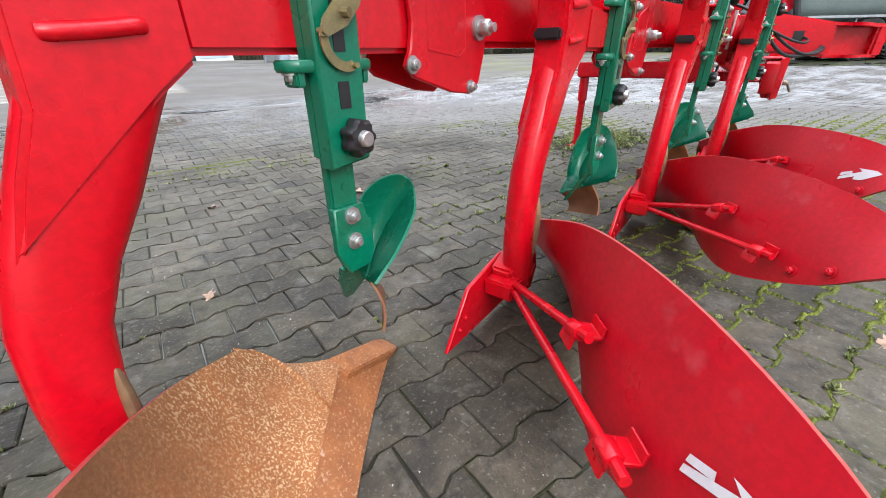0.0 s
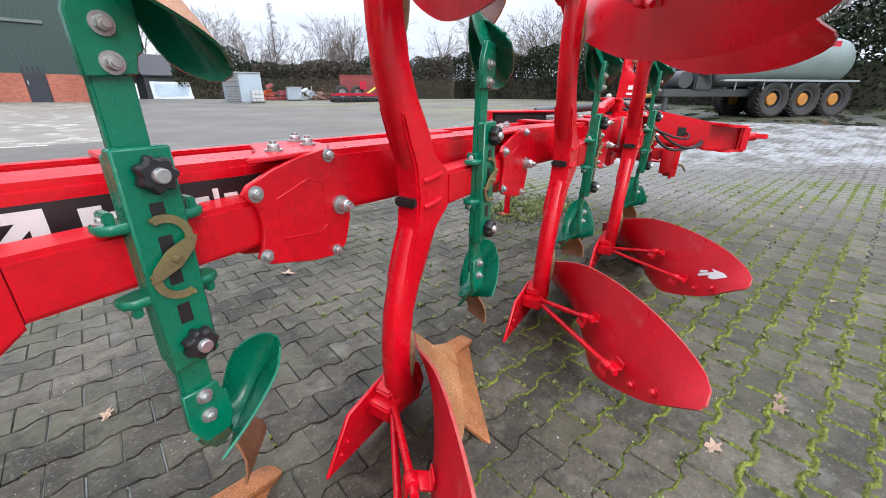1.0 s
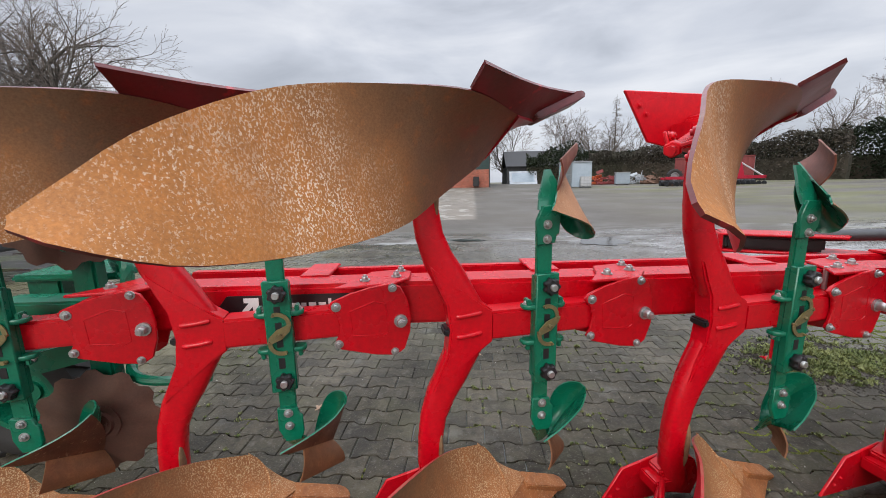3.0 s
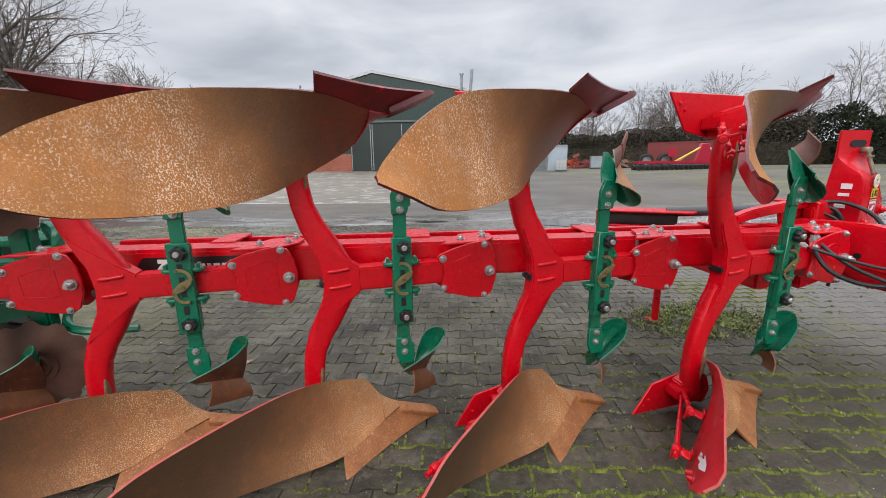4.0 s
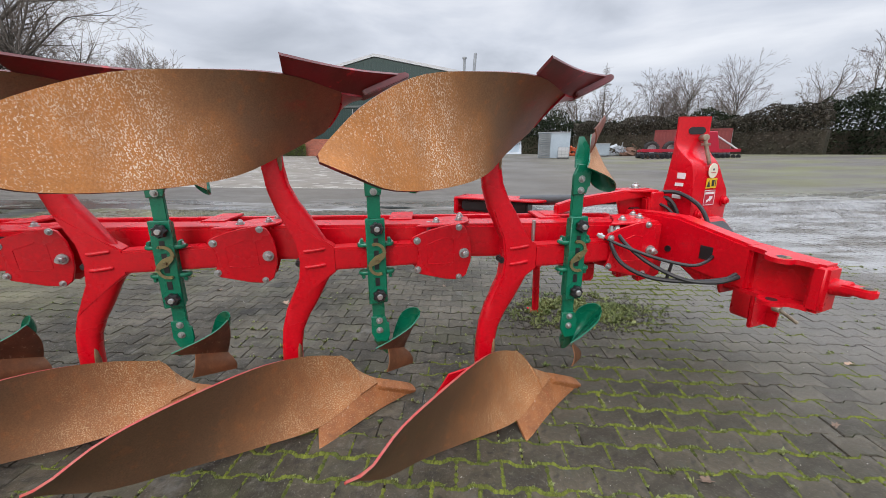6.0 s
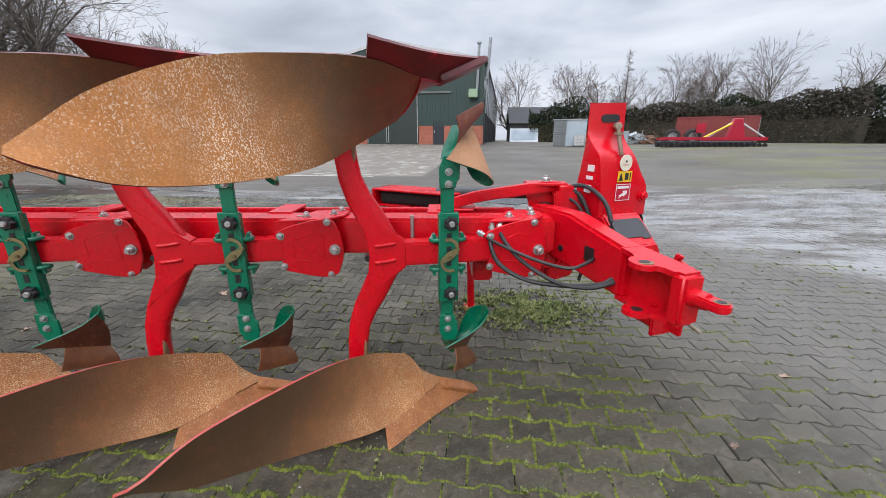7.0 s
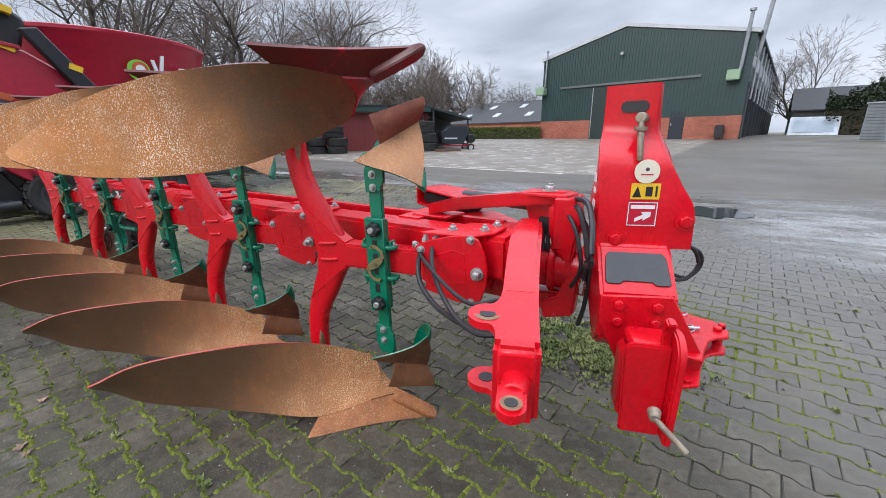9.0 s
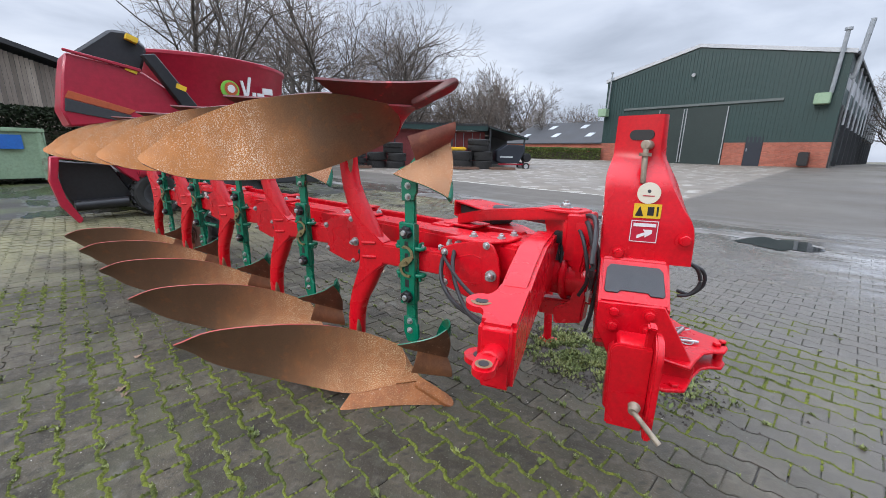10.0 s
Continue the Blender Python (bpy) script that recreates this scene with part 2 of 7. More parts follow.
RUST_SKIM_SHARE_TOP = surface("red_brown_rust", (0.23, 0.080, 0.050), (0.15, 0.052, 0.036), 8, (0.45, 0.6), 0.2, 90, metal=0.1, shine=0.35,
                              spots=(((0.30, 0.13, 0.06), 10, 0.56, 0.70, 0.6), ((0.08, 0.035, 0.028), 18, 0.58, 0.7, 0.5)))
RUST_SKIM_TOP = surface("bright_rust", (0.38, 0.165, 0.065), (0.26, 0.115, 0.050), 7, (0.5, 0.7), 0.25, 90, metal=0.1, shine=0.3,
                        spots=(((0.58, 0.44, 0.29), 190, 0.50, 0.62, 0.55), ((0.17, 0.075, 0.035), 7, 0.54, 0.68, 0.6)))
ZINC = surface("zinc_plated_steel", (0.52, 0.53, 0.52), (0.38, 0.39, 0.38), 30, (0.3, 0.5), 0.1, 200, metal=0.8)
GOLD = surface("yellow_zinc_plate", (0.33, 0.27, 0.12), (0.20, 0.17, 0.09), 25, (0.35, 0.5), 0.1, 200, metal=0.6)
BLACK = surface("black_plastic", (0.010, 0.010, 0.011), (0.016, 0.016, 0.018), 20, (0.35, 0.5), 0.1, 150)
HOSE = surface("black_rubber_hose", (0.012, 0.012, 0.013), (0.020, 0.020, 0.022), 20, (0.4, 0.6), 0.15, 200)
TYRE = surface("tyre_rubber", (0.016, 0.016, 0.016), (0.035, 0.033, 0.030), 6, (0.7, 0.9), 0.2, 60)
PAD = surface("anti_slip_pad", (0.030, 0.032, 0.036), (0.045, 0.047, 0.05), 20, (0.4, 0.6), 0.5, 300)
DECAL_BLACK = surface("black_decal", (0.012, 0.012, 0.014), (0.016, 0.015, 0.016), 8, (0.3, 0.4), 0.0)
WHITE = surface("white_decal", (0.72, 0.72, 0.72), (0.66, 0.66, 0.66), 10, (0.4, 0.5), 0.0, grainy=0.05)
YELLOW = surface("yellow_decal", (0.75, 0.48, 0.02), (0.70, 0.44, 0.02), 10, (0.4, 0.5), 0.0)
STICKER_RED = surface("red_decal", (0.45, 0.008, 0.03), (0.42, 0.008, 0.03), 10, (0.35, 0.45), 0.0)
RUSTY_PIN = surface("rusty_pin_steel", (0.34, 0.29, 0.22), (0.20, 0.15, 0.11), 30, (0.4, 0.6), 0.2, 150, metal=0.4)
CREAM = surface("cream_decal", (0.70, 0.66, 0.54), (0.66, 0.61, 0.48), 10, (0.4, 0.5), 0.0, grainy=0.05)
DISC_STEEL = surface("rusted_disc_steel", (0.075, 0.038, 0.028), (0.12, 0.06, 0.04), 7, (0.45, 0.65), 0.2, 70, metal=0.1)

PAVER_LOOK = dict(c1=(0.082, 0.069, 0.048), c2=(0.036, 0.031, 0.021), scale=1.1, rough=(0.45, 0.82), wet_from=0.45, bump=0.9, bump_scale=120, spread=0.34, shine=0.24, grainy=0.46,
                  spots=(((0.24, 0.23, 0.20), 90, 0.58, 0.70, 0.55), ((0.024, 0.022, 0.019), 22, 0.54, 0.70, 0.7), ((0.022, 0.020, 0.018), 3.1, 0.52, 0.70, 0.6),
                         ((0.100, 0.096, 0.058), 2.3, 0.50, 0.66, 0.45), ((0.15, 0.145, 0.125), 5.0, 0.60, 0.72, 0.5), ((0.14, 0.130, 0.105), 13, 0.56, 0.70, 0.5), ((0.018, 0.016, 0.014), 9, 0.58, 0.70, 0.55)))
PAVER = surface("concrete_paver", random_by="object", **PAVER_LOOK)
PAVER_FAR = surface("concrete_paver_field", random_by="island", **PAVER_LOOK)
MOSS = surface("moss", (0.130, 0.150, 0.016), (0.058, 0.072, 0.011), 8, (0.85, 0.95), 0.5, 120, random_by="island", spread=0.4)
WEED = surface("weed_leaves", (0.22, 0.24, 0.085), (0.10, 0.13, 0.035), 6, (0.6, 0.8), 0.1, 60, random_by="island", spread=0.45)
SOIL = surface("damp_soil", (0.050, 0.040, 0.030), (0.028, 0.023, 0.018), 14, (0.7, 0.9), 0.6, 90)
LITTER = surface("fallen_leaf", (0.20, 0.12, 0.075), (0.30, 0.21, 0.15), 20, (0.6, 0.8), 0.2, 90, random_by="object", spread=0.4)
KERB = surface("pale_concrete", (0.46, 0.44, 0.40), (0.34, 0.32, 0.29), 3, (0.5, 0.7), 0.2, 60, random_by="object", spread=0.25)
GRIT = surface("pale_grit", (0.42, 0.40, 0.36), (0.30, 0.28, 0.25), 20, (0.6, 0.8), 0.2, 90, random_by="island", spread=0.4)
BARK = surface("bark", (0.120, 0.104, 0.086), (0.072, 0.063, 0.054), 3, (0.8, 0.95), 0.4, 20)
TWIG = surface("twigs", (0.175, 0.140, 0.115), (0.125, 0.102, 0.086), 2, (0.85, 0.95), 0.0)
BIRCH = surface("pale_twigs", (0.18, 0.140, 0.130), (0.14, 0.112, 0.105), 2, (0.85, 0.95), 0.0)
FOLIAGE = surface("evergreen_leaves", (0.012, 0.019, 0.009), (0.026, 0.033, 0.016), 0.5, (0.7, 0.9), 0.0, random_by="island", spread=0.6, shine=0.15)
IVY = surface("hedge_leaves", (0.120, 0.150, 0.035), (0.075, 0.105, 0.026), 0.6, (0.6, 0.8), 0.0, random_by="island", spread=0.5, shine=0.2)
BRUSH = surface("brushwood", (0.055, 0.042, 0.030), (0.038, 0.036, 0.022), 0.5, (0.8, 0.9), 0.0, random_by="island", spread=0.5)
WOODS = surface("distant_woodland_twigs", (0.165, 0.130, 0.105), (0.120, 0.102, 0.084), 0.5, (0.8, 0.95), 0.0, random_by="island", spread=0.4, shine=0.15)
CLAD = surface("green_sheet_cladding", (0.014, 0.040, 0.037), (0.017, 0.045, 0.041), 0.4, (0.4, 0.55), 0.05, 6)
CLAD_DARK = surface("dark_green_door", (0.014, 0.026, 0.024), (0.016, 0.029, 0.026), 0.5, (0.4, 0.5), 0.05, 6)
BRICK = surface("red_brick", (0.38, 0.125, 0.080), (0.32, 0.100, 0.064), 0.6, (0.75, 0.9), 0.2, 30, random_by="island", spread=0.2)
MORTAR = surface("mortar", (0.30, 0.20, 0.16), (0.26, 0.17, 0.14), 1, (0.8, 0.9), 0.2, 30)
TRIM = surface("pale_grey_trim", (0.50, 0.51, 0.52), (0.44, 0.45, 0.46), 1, (0.4, 0.6), 0.0)
STEEL = surface("galvanised_steel", (0.36, 0.38, 0.40), (0.28, 0.30, 0.31), 2, (0.4, 0.55), 0.05, 30, metal=0.5)
RAIL = surface("grey_green_rail", (0.115, 0.135, 0.128), (0.10, 0.118, 0.112), 1, (0.4, 0.6), 0.05, 20)
ROOF = surface("slate_grey_roof", (0.036, 0.037, 0.040), (0.055, 0.054, 0.055), 0.5, (0.6, 0.8), 0.1, 10, shine=0.3)
SKYLIGHT = surface("pale_roof_light", (0.46, 0.48, 0.50), (0.36, 0.38, 0.40), 0.5, (0.3, 0.5), 0.0)
CONTAINER = surface("red_container_paint", (0.215, 0.034, 0.032), (0.165, 0.027, 0.027), 0.7, (0.5, 0.7), 0.1, 20)
GREY_BOX = surface("blue_grey_sheet", (0.28, 0.33, 0.37), (0.23, 0.28, 0.32), 0.6, (0.5, 0.65), 0.1, 20)
WOOD = surface("weathered_boards", (0.31, 0.26, 0.21), (0.20, 0.165, 0.135), 1.2, (0.8, 0.9), 0.3, 30, random_by="object", spread=0.3, stretch=(1, 1, 0.15))
SKIP = surface("pale_green_skip_paint", (0.24, 0.35, 0.22), (0.28, 0.39, 0.26), 0.9, (0.5, 0.7), 0.15, 20,
               spots=(((0.12, 0.06, 0.03), 2.5, 0.62, 0.72, 0.6),))
WAGON_RED = surface("crimson_paint", (0.40, 0.011, 0.036), (0.34, 0.009, 0.030), 0.8, (0.3, 0.45), 0.05, 20, coat=0.2)
WAGON_GREY = surface("dark_grey_paint", (0.035, 0.038, 0.042), (0.05, 0.052, 0.055), 0.8, (0.4, 0.55), 0.1, 20)
ORANGE = surface("orange_paint", (0.50, 0.10, 0.025), (0.40, 0.08, 0.025), 1, (0.4, 0.55), 0.05, 20)
BLUE = surface("blue_decal", (0.02, 0.13, 0.45), (0.02, 0.11, 0.40), 2, (0.4, 0.5), 0.0)
LIME = surface("lime_decal", (0.20, 0.50, 0.05), (0.18, 0.46, 0.05), 2, (0.4, 0.5), 0.0)
CAP = surface("near_black_plastic_cover", (0.017, 0.018, 0.021), (0.026, 0.027, 0.030), 1.2, (0.5, 0.65), 0.1, 20, shine=0.35, spots=(((0.10, 0.045, 0.02), 2.2, 0.60, 0.70, 0.7),))
NAVY = surface("dark_blue_sheet", (0.012, 0.016, 0.024), (0.017, 0.021, 0.031), 1, (0.55, 0.7), 0.05, 20)
RIM = surface("yellow_wheel_rim", (0.46, 0.20, 0.03), (0.36, 0.15, 0.025), 3, (0.4, 0.55), 0.05, 30)
PALLET = surface("old_wood", (0.16, 0.085, 0.055), (0.12, 0.07, 0.05), 2, (0.8, 0.9), 0.2, 30)
WATER = surface("puddle_water", (0.020, 0.021, 0.022), (0.03, 0.03, 0.03), 3, (0.03, 0.06), 0.0)


def ground_material():
    """Wet asphalt yard with mossy and paler fields; damp soil under the paving joints."""
    m = bpy.data.materials.new("wet_asphalt_yard")
    m.use_nodes = True
    nt = m.node_tree
    bsdf = nt.nodes["Principled BSDF"]
    where = nt.nodes.new("ShaderNodeTexCoord").outputs["Object"]
    sep = nt.nodes.new("ShaderNodeSeparateXYZ")
    nt.links.new(where, sep.inputs[0])
    broad = noisy(nt, 0.22, 6)
    colour = mixed(nt, ranged(nt, broad, 0.35, 0.65), (0.068, 0.058, 0.046), (0.096, 0.083, 0.066))
    colour = mixed(nt, 1.0, colour, ranged(nt, noisy(nt, 25, 5, 0.75), 0.25, 0.75, 0.75, 1.25), "MULTIPLY")
    # mossy verge towards the hedge in the east
    east = ranged(nt, sep.outputs["X"], 4.0, 14.0)
    moss = ranged(nt, noisy(nt, 0.35, 6, 0.7, stretch=(0.5, 1.3, 1)), 0.46, 0.60)
    both = nt.nodes.new("ShaderNodeMath")
    both.operation = "MULTIPLY"
    nt.links.new(east, both.inputs[0])
    nt.links.new(moss, both.inputs[1])
    colour = mixed(nt, both.outputs[0], colour, (0.105, 0.104, 0.036))
    # slabbed apron before the barn, with pale worn bricks in it
    apron = nt.nodes.new("ShaderNodeMath")
    apron.operation = "MULTIPLY"
    slant = node(nt, "VectorMath")
    slant.operation = "DOT_PRODUCT"
    slant.inputs[1].default_value = (1.0, -0.12, 0.0)
    nt.links.new(where, slant.inputs[0])
    nt.links.new(ranged(nt, sep.outputs["Y"], 11.9, 12.0), apron.inputs[0])
    nt.links.new(ranged(nt, slant.outputs["Value"], -2.5, -2.7), apron.inputs[1])
    pale = node(nt, "TexVoronoi", Scale=3.2)
    nt.links.new(where, pale.inputs["Vector"])
    pick = nt.nodes.new("ShaderNodeSeparateColor")
    nt.links.new(pale.outputs["Color"], pick.inputs[0])
    slabs = mixed(nt, ranged(nt, pick.outputs[0], 0.84, 0.88, 0, 0.45), (0.155, 0.132, 0.105), (0.42, 0.40, 0.36))
    slabs = mixed(nt, 1.0, slabs, ranged(nt, noisy(nt, 0.7, 5, 0.7), 0.3, 0.7, 0.8, 1.2), "MULTIPLY")
    colour = mixed(nt, apron.outputs[0], colour, slabs)
    # pale silt where the asphalt meets the paving, with wet glare in its colour
    silt_glare = nt.nodes.new("ShaderNodeMath")
    silt_glare.operation = "MULTIPLY"
    nt.links.new(ranged(nt, noisy(nt, 0.9, 6, 0.68, stretch=(0.5, 1.5, 1)), 0.47, 0.60), silt_glare.inputs[0])
    nt.links.new(ranged(nt, sep.outputs["Y"], 7.6, 9.2, 0.75, 0.0), silt_glare.inputs[1])
    north = nt.nodes.new("ShaderNodeMath")
    north.operation = "MULTIPLY"
    nt.links.new(silt_glare.outputs[0], north.inputs[0])
    nt.links.new(ranged(nt, sep.outputs["Y"], 2.0, 5.0), north.inputs[1])
    colour = mixed(nt, north.outputs[0], colour, (0.29, 0.29, 0.285))
    # soil and moss in the joints of the paved field
    joint = mixed(nt, ranged(nt, noisy(nt, 1.3, 5, 0.7), 0.44, 0.62), (0.018, 0.016, 0.013), (0.046, 0.055, 0.012))
    field = nt.nodes.new("ShaderNodeMath")
    field.operation = "MULTIPLY"
    nt.links.new(ranged(nt, sep.outputs["Y"], 7.30, 7.42, 1, 0), field.inputs[0])
    nt.links.new(ranged(nt, sep.outputs["Y"], -3.62, -3.55), field.inputs[1])
    paved = field.outputs[0]
    colour = mixed(nt, paved, colour, joint)
    nt.links.new(colour, bsdf.inputs["Base Color"])
    wet = ranged(nt, noisy(nt, 0.30, 5, 0.6), 0.36, 0.66, 0.44, 0.80)
    seep = nt.nodes.new("ShaderNodeMath")
    seep.operation = "MULTIPLY"
    nt.links.new(ranged(nt, noisy(nt, 0.55, 5, 0.6, stretch=(0.45, 1.4, 1)), 0.47, 0.54), seep.inputs[0])
    nt.links.new(ranged(nt, sep.outputs["Y"], 8.2, 10.2, 0.95, 0.0), seep.inputs[1])
    film = mixed(nt, seep.outputs[0], wet, (0.10, 0.10, 0.10))
    nt.links.new(film, bsdf.inputs["Roughness"])
    nt.links.new(ranged(nt, seep.outputs[0], 0, 1, 0.4, 1.0), bsdf.inputs["Specular IOR Level"])
    b = node(nt, "Bump", Strength=0.25, Distance=0.006)
    nt.links.new(noisy(nt, 70, 4, 0.7), b.inputs["Height"])
    nt.links.new(b.outputs["Normal"], bsdf.inputs["Normal"])
    return m


YARD = ground_material()

# ---- mesh helpers ----
def along(p0, p1):
    d = Vector(p1) - Vector(p0)
    return Matrix.Translation((Vector(p0) + Vector(p1)) / 2) @ d.to_track_quat("Z", "Y").to_matrix().to_4x4(), d.length


def soften(bm, verts, width, segments=2):
    edges = {e for v in verts for e in v.link_edges}
    sharp = [e for e in edges if len(e.link_faces) == 2 and e.calc_face_angle(0) > 0.5]
    if width and sharp:
        bmesh.ops.bevel(bm, geom=sharp, offset=width, segments=segments, affect="EDGES", clamp_overlap=True)


def box(bm, lo, hi, bevel=0.0, m=None, segments=2):
    lo, hi = Vector(lo), Vector(hi)
    place = Matrix.Translation((lo + hi) / 2) @ Matrix.Diagonal((*(hi - lo), 1))
    made = bmesh.ops.create_cube(bm, size=1.0, matrix=(m or Matrix()) @ place)["verts"]
    soften(bm, made, bevel, segments)


def rod(bm, p0, p1, r0, r1=None, n=12, bevel=0.0):
    m, length = along(p0, p1)
    made = bmesh.ops.create_cone(bm, cap_ends=True, cap_tris=False, segments=n, radius1=r0, radius2=r0 if r1 is None else r1, depth=length, matrix=m)["verts"]
    soften(bm, made, bevel, 1)


def slab(bm, outline, t0, t1, m=None, bevel=0.0, segments=1):
    """A plate: an outline in the x-y plane of m, from t0 to t1 along its z."""
    m = m or Matrix()
    low = [bm.verts.new(m @ Vector((x, y, t0))) for x, y in outline]
    high = [bm.verts.new(m @ Vector((x, y, t1))) for x, y in outline]
    n = len(outline)
    faces = [bm.faces.new(list(reversed(low))), bm.faces.new(high)]
    faces += [bm.faces.new((low[i], low[(i + 1) % n], high[(i + 1) % n], high[i])) for i in range(n)]
    bmesh.ops.recalc_face_normals(bm, faces=faces)
    soften(bm, low + high, bevel, segments)


def loft(bm, rings, closed=True, caps=True):
    """Skin over rings of equal count."""
    rows = [[bm.verts.new(p) for p in ring] for ring in rings]
    n = len(rows[0])
    faces = []
    for a, b in zip(rows, rows[1:]):
        for i in range(n if closed else n - 1):
            j = (i + 1) % n
            faces.append(bm.faces.new((a[i], a[j], b[j], b[i])))
    if caps and closed:
        faces += [bm.faces.new(list(reversed(rows[0]))), bm.faces.new(rows[-1])]
    bmesh.ops.recalc_face_normals(bm, faces=faces)
    return rows


def spline(points, n):
    """Catmull-Rom through the points, n samples by even steps of length."""
    pts = [Vector(p) for p in points]
    pts = [2 * pts[0] - pts[1], *pts, 2 * pts[-1] - pts[-2]]
    fine = []
    for a, b, c, d in zip(pts, pts[1:], pts[2:], pts[3:]):
        for i in range(16):
            u = i / 16
            fine.append(0.5 * (2 * b + (c - a) * u + (2 * a - 5 * b + 4 * c - d) * u * u + (3 * b - a - 3 * c + d) * u ** 3))
    fine.append(pts[-2])
    run = [0.0]
    for a, b in zip(fine, fine[1:]):
        run.append(run[-1] + (b - a).length)
    out, j = [], 0
    for i in range(n):
        s = run[-1] * i / (n - 1)
        while j < len(run) - 2 and run[j + 1] < s:
            j += 1
        u = (s - run[j]) / max(run[j + 1] - run[j], 1e-9)
        out.append(fine[j].lerp(fine[j + 1], min(max(u, 0), 1)))
    return out


def hose(bm, points, r, n=24, sides=8):
    path = spline(points, n)
    rings = []
    for i, p in enumerate(path):
        d = (path[min(i + 1, n - 1)] - path[max(i - 1, 0)]).normalized()
        m = d.to_track_quat("Z", "Y").to_matrix()
        rings.append([p + m @ Vector((math.cos(a) * r, math.sin(a) * r, 0)) for a in (2 * math.pi * k / sides for k in range(sides))])
    loft(bm, rings)


def bolt(bm, at, axis, r=0.014, h=0.012, washer=True):
    at, axis = Vector(at), Vector(axis).normalized()
    if washer:
        rod(bm, at, at + axis * h * 0.25, r * 1.35, n=16)
    rod(bm, at + axis * h * 0.2, at + axis * h, r, r * 0.92, n=6, bevel=r * 0.1)
    rod(bm, at + axis * h, at + axis * h * 1.35, r * 0.5, n=10)


def to_mesh(name, bm, mats, smooth=38):
    me = bpy.data.meshes.new(name)
    if not isinstance(mats, (list, tuple)):
        bmesh.ops.recalc_face_normals(bm, faces=bm.faces)
    bm.to_mesh(me)
    bm.free()
    for m in mats if isinstance(mats, (list, tuple)) else [mats]:
        me.materials.append(m)
    me.polygons.foreach_set("use_smooth", [True] * len(me.polygons))
    me.set_sharp_from_angle(angle=radians(smooth))
    return me


def flipped(me, name):
    """The mesh mirrored top to bottom."""
    bm = bmesh.new()
    bm.from_mesh(me)
    bmesh.ops.scale(bm, vec=(1, 1, -1), verts=bm.verts)
    bmesh.ops.reverse_faces(bm, faces=bm.faces)
    out = bpy.data.meshes.new(name)
    bm.to_mesh(out)
    bm.free()
    for m in me.materials:
        out.materials.append(m)
    out.polygons.foreach_set("use_smooth", [True] * len(out.polygons))
    out.set_sharp_from_angle(angle=radians(38))
    return out


def child(name, me, parent, m=None, label=""):
    ob = new(name, me)
    ob.parent = parent
    if m is not None:
        ob.matrix_basis = m
    return tagged(ob, label)


def part(name, bm, mats, parent, label="", m=None, smooth=38):
    return child(name, to_mesh(name, bm, mats, smooth), parent, m, label)


def thing(name, label, category, m=None, group="", kind=""):
    ob = new(name)
    ob.empty_display_size = 0.2
    if m is not None:
        ob.matrix_basis = m
    return tagged(ob, label, category, group, kind)


def shape(fn, *args, **kw):
    bm = bmesh.new()
    fn(bm, *args, **kw)
    return bm


def rise(x, y):
    """Height of the yard, which falls gently towards the drain beside the plough."""
    r = math.hypot(x + 1, y - 1)
    return 0.028 * max(0.0, min(r, 45) - 6)

# ---- ground ----
def ground_sheet():
    bm = bmesh.new()
    radii = [0, 1.5, 3, 4.5, 6, 8, 10, 13, 17, 22, 28, 36, 45, 60, 90, 150, 300, 700, 1500]
    rows = []
    for r in radii[1:]:
        ring = []
        for k in range(72):
            a = 2 * math.pi * k / 72
            x, y = -1 + r * math.cos(a), 1 + r * math.sin(a)
            ring.append(bm.verts.new((x, y, rise(x, y) - (0.009 if y < 7.6 and r < 22 else 0.0))))
        rows.append(ring)
    mid = bm.verts.new((-1, 1, -0.009))
    for k in range(72):
        bm.faces.new((mid, rows[0][k], rows[0][(k + 1) % 72]))
        for a, b in zip(rows, rows[1:]):
            bm.faces.new((a[k], b[k], b[(k + 1) % 72], a[(k + 1) % 72]))
    return bm


ground = tagged(new("ground", to_mesh("ground", ground_sheet(), YARD)), "wet grey asphalt farmyard with moss and damp patches", "ground", kind="structure")

PAVE_TURN = radians(-6.5)
PAVE_L, PAVE_H, PAVE_A = 0.202, 0.1405, 0.011
PAVE_U, PAVE_V = 0.0, 0.034


def paver_outline(gap=0.0026):
    """An interlocking paving block with waved long sides."""
    h = PAVE_L / 2
    x = [-h + gap, -0.068, -0.038, 0.038, 0.068, h - gap]
    w = [1, 1, -1, -1, 1, 1]
    top = [(a, PAVE_H / 2 + PAVE_A * b - gap) for a, b in zip(x, w)]
    return [(a, -b) for a, b in top] + list(reversed(top))


def paver_places():
    c, s = math.cos(PAVE_TURN), math.sin(PAVE_TURN)
    for j in range(-38, 76):
        for i in range(-66, 98):
            u, v = (i + 0.5 * (j % 2)) * PAVE_L + PAVE_U, j * PAVE_H + PAVE_V
            x, y = u * c - v * s, u * s + v * c
            if -9.5 < x < 15.5 and -3.6 < y < 7.38:
                yield x, y, i * 7919 + j * 104729


def paver_shape():
    out = paver_outline()
    low = [(x, y, -0.012) for x, y in out]
    edge = [(x, y, -0.004) for x, y in out]
    top = [(x - math.copysign(0.0035, x), y - math.copysign(0.0035, y), 0.0) for x, y in out]
    n = len(out)
    faces = [tuple(range(2 * n, 3 * n))]
    for k in range(2):
        faces += [(k * n + i, k * n + (i + 1) % n, (k + 1) * n + (i + 1) % n, (k + 1) * n + i) for i in range(n)]
    return low + edge + top, faces


def near_field(x, y):
    return -0.75 < x < 1.75 and -1.45 < y < 1.3


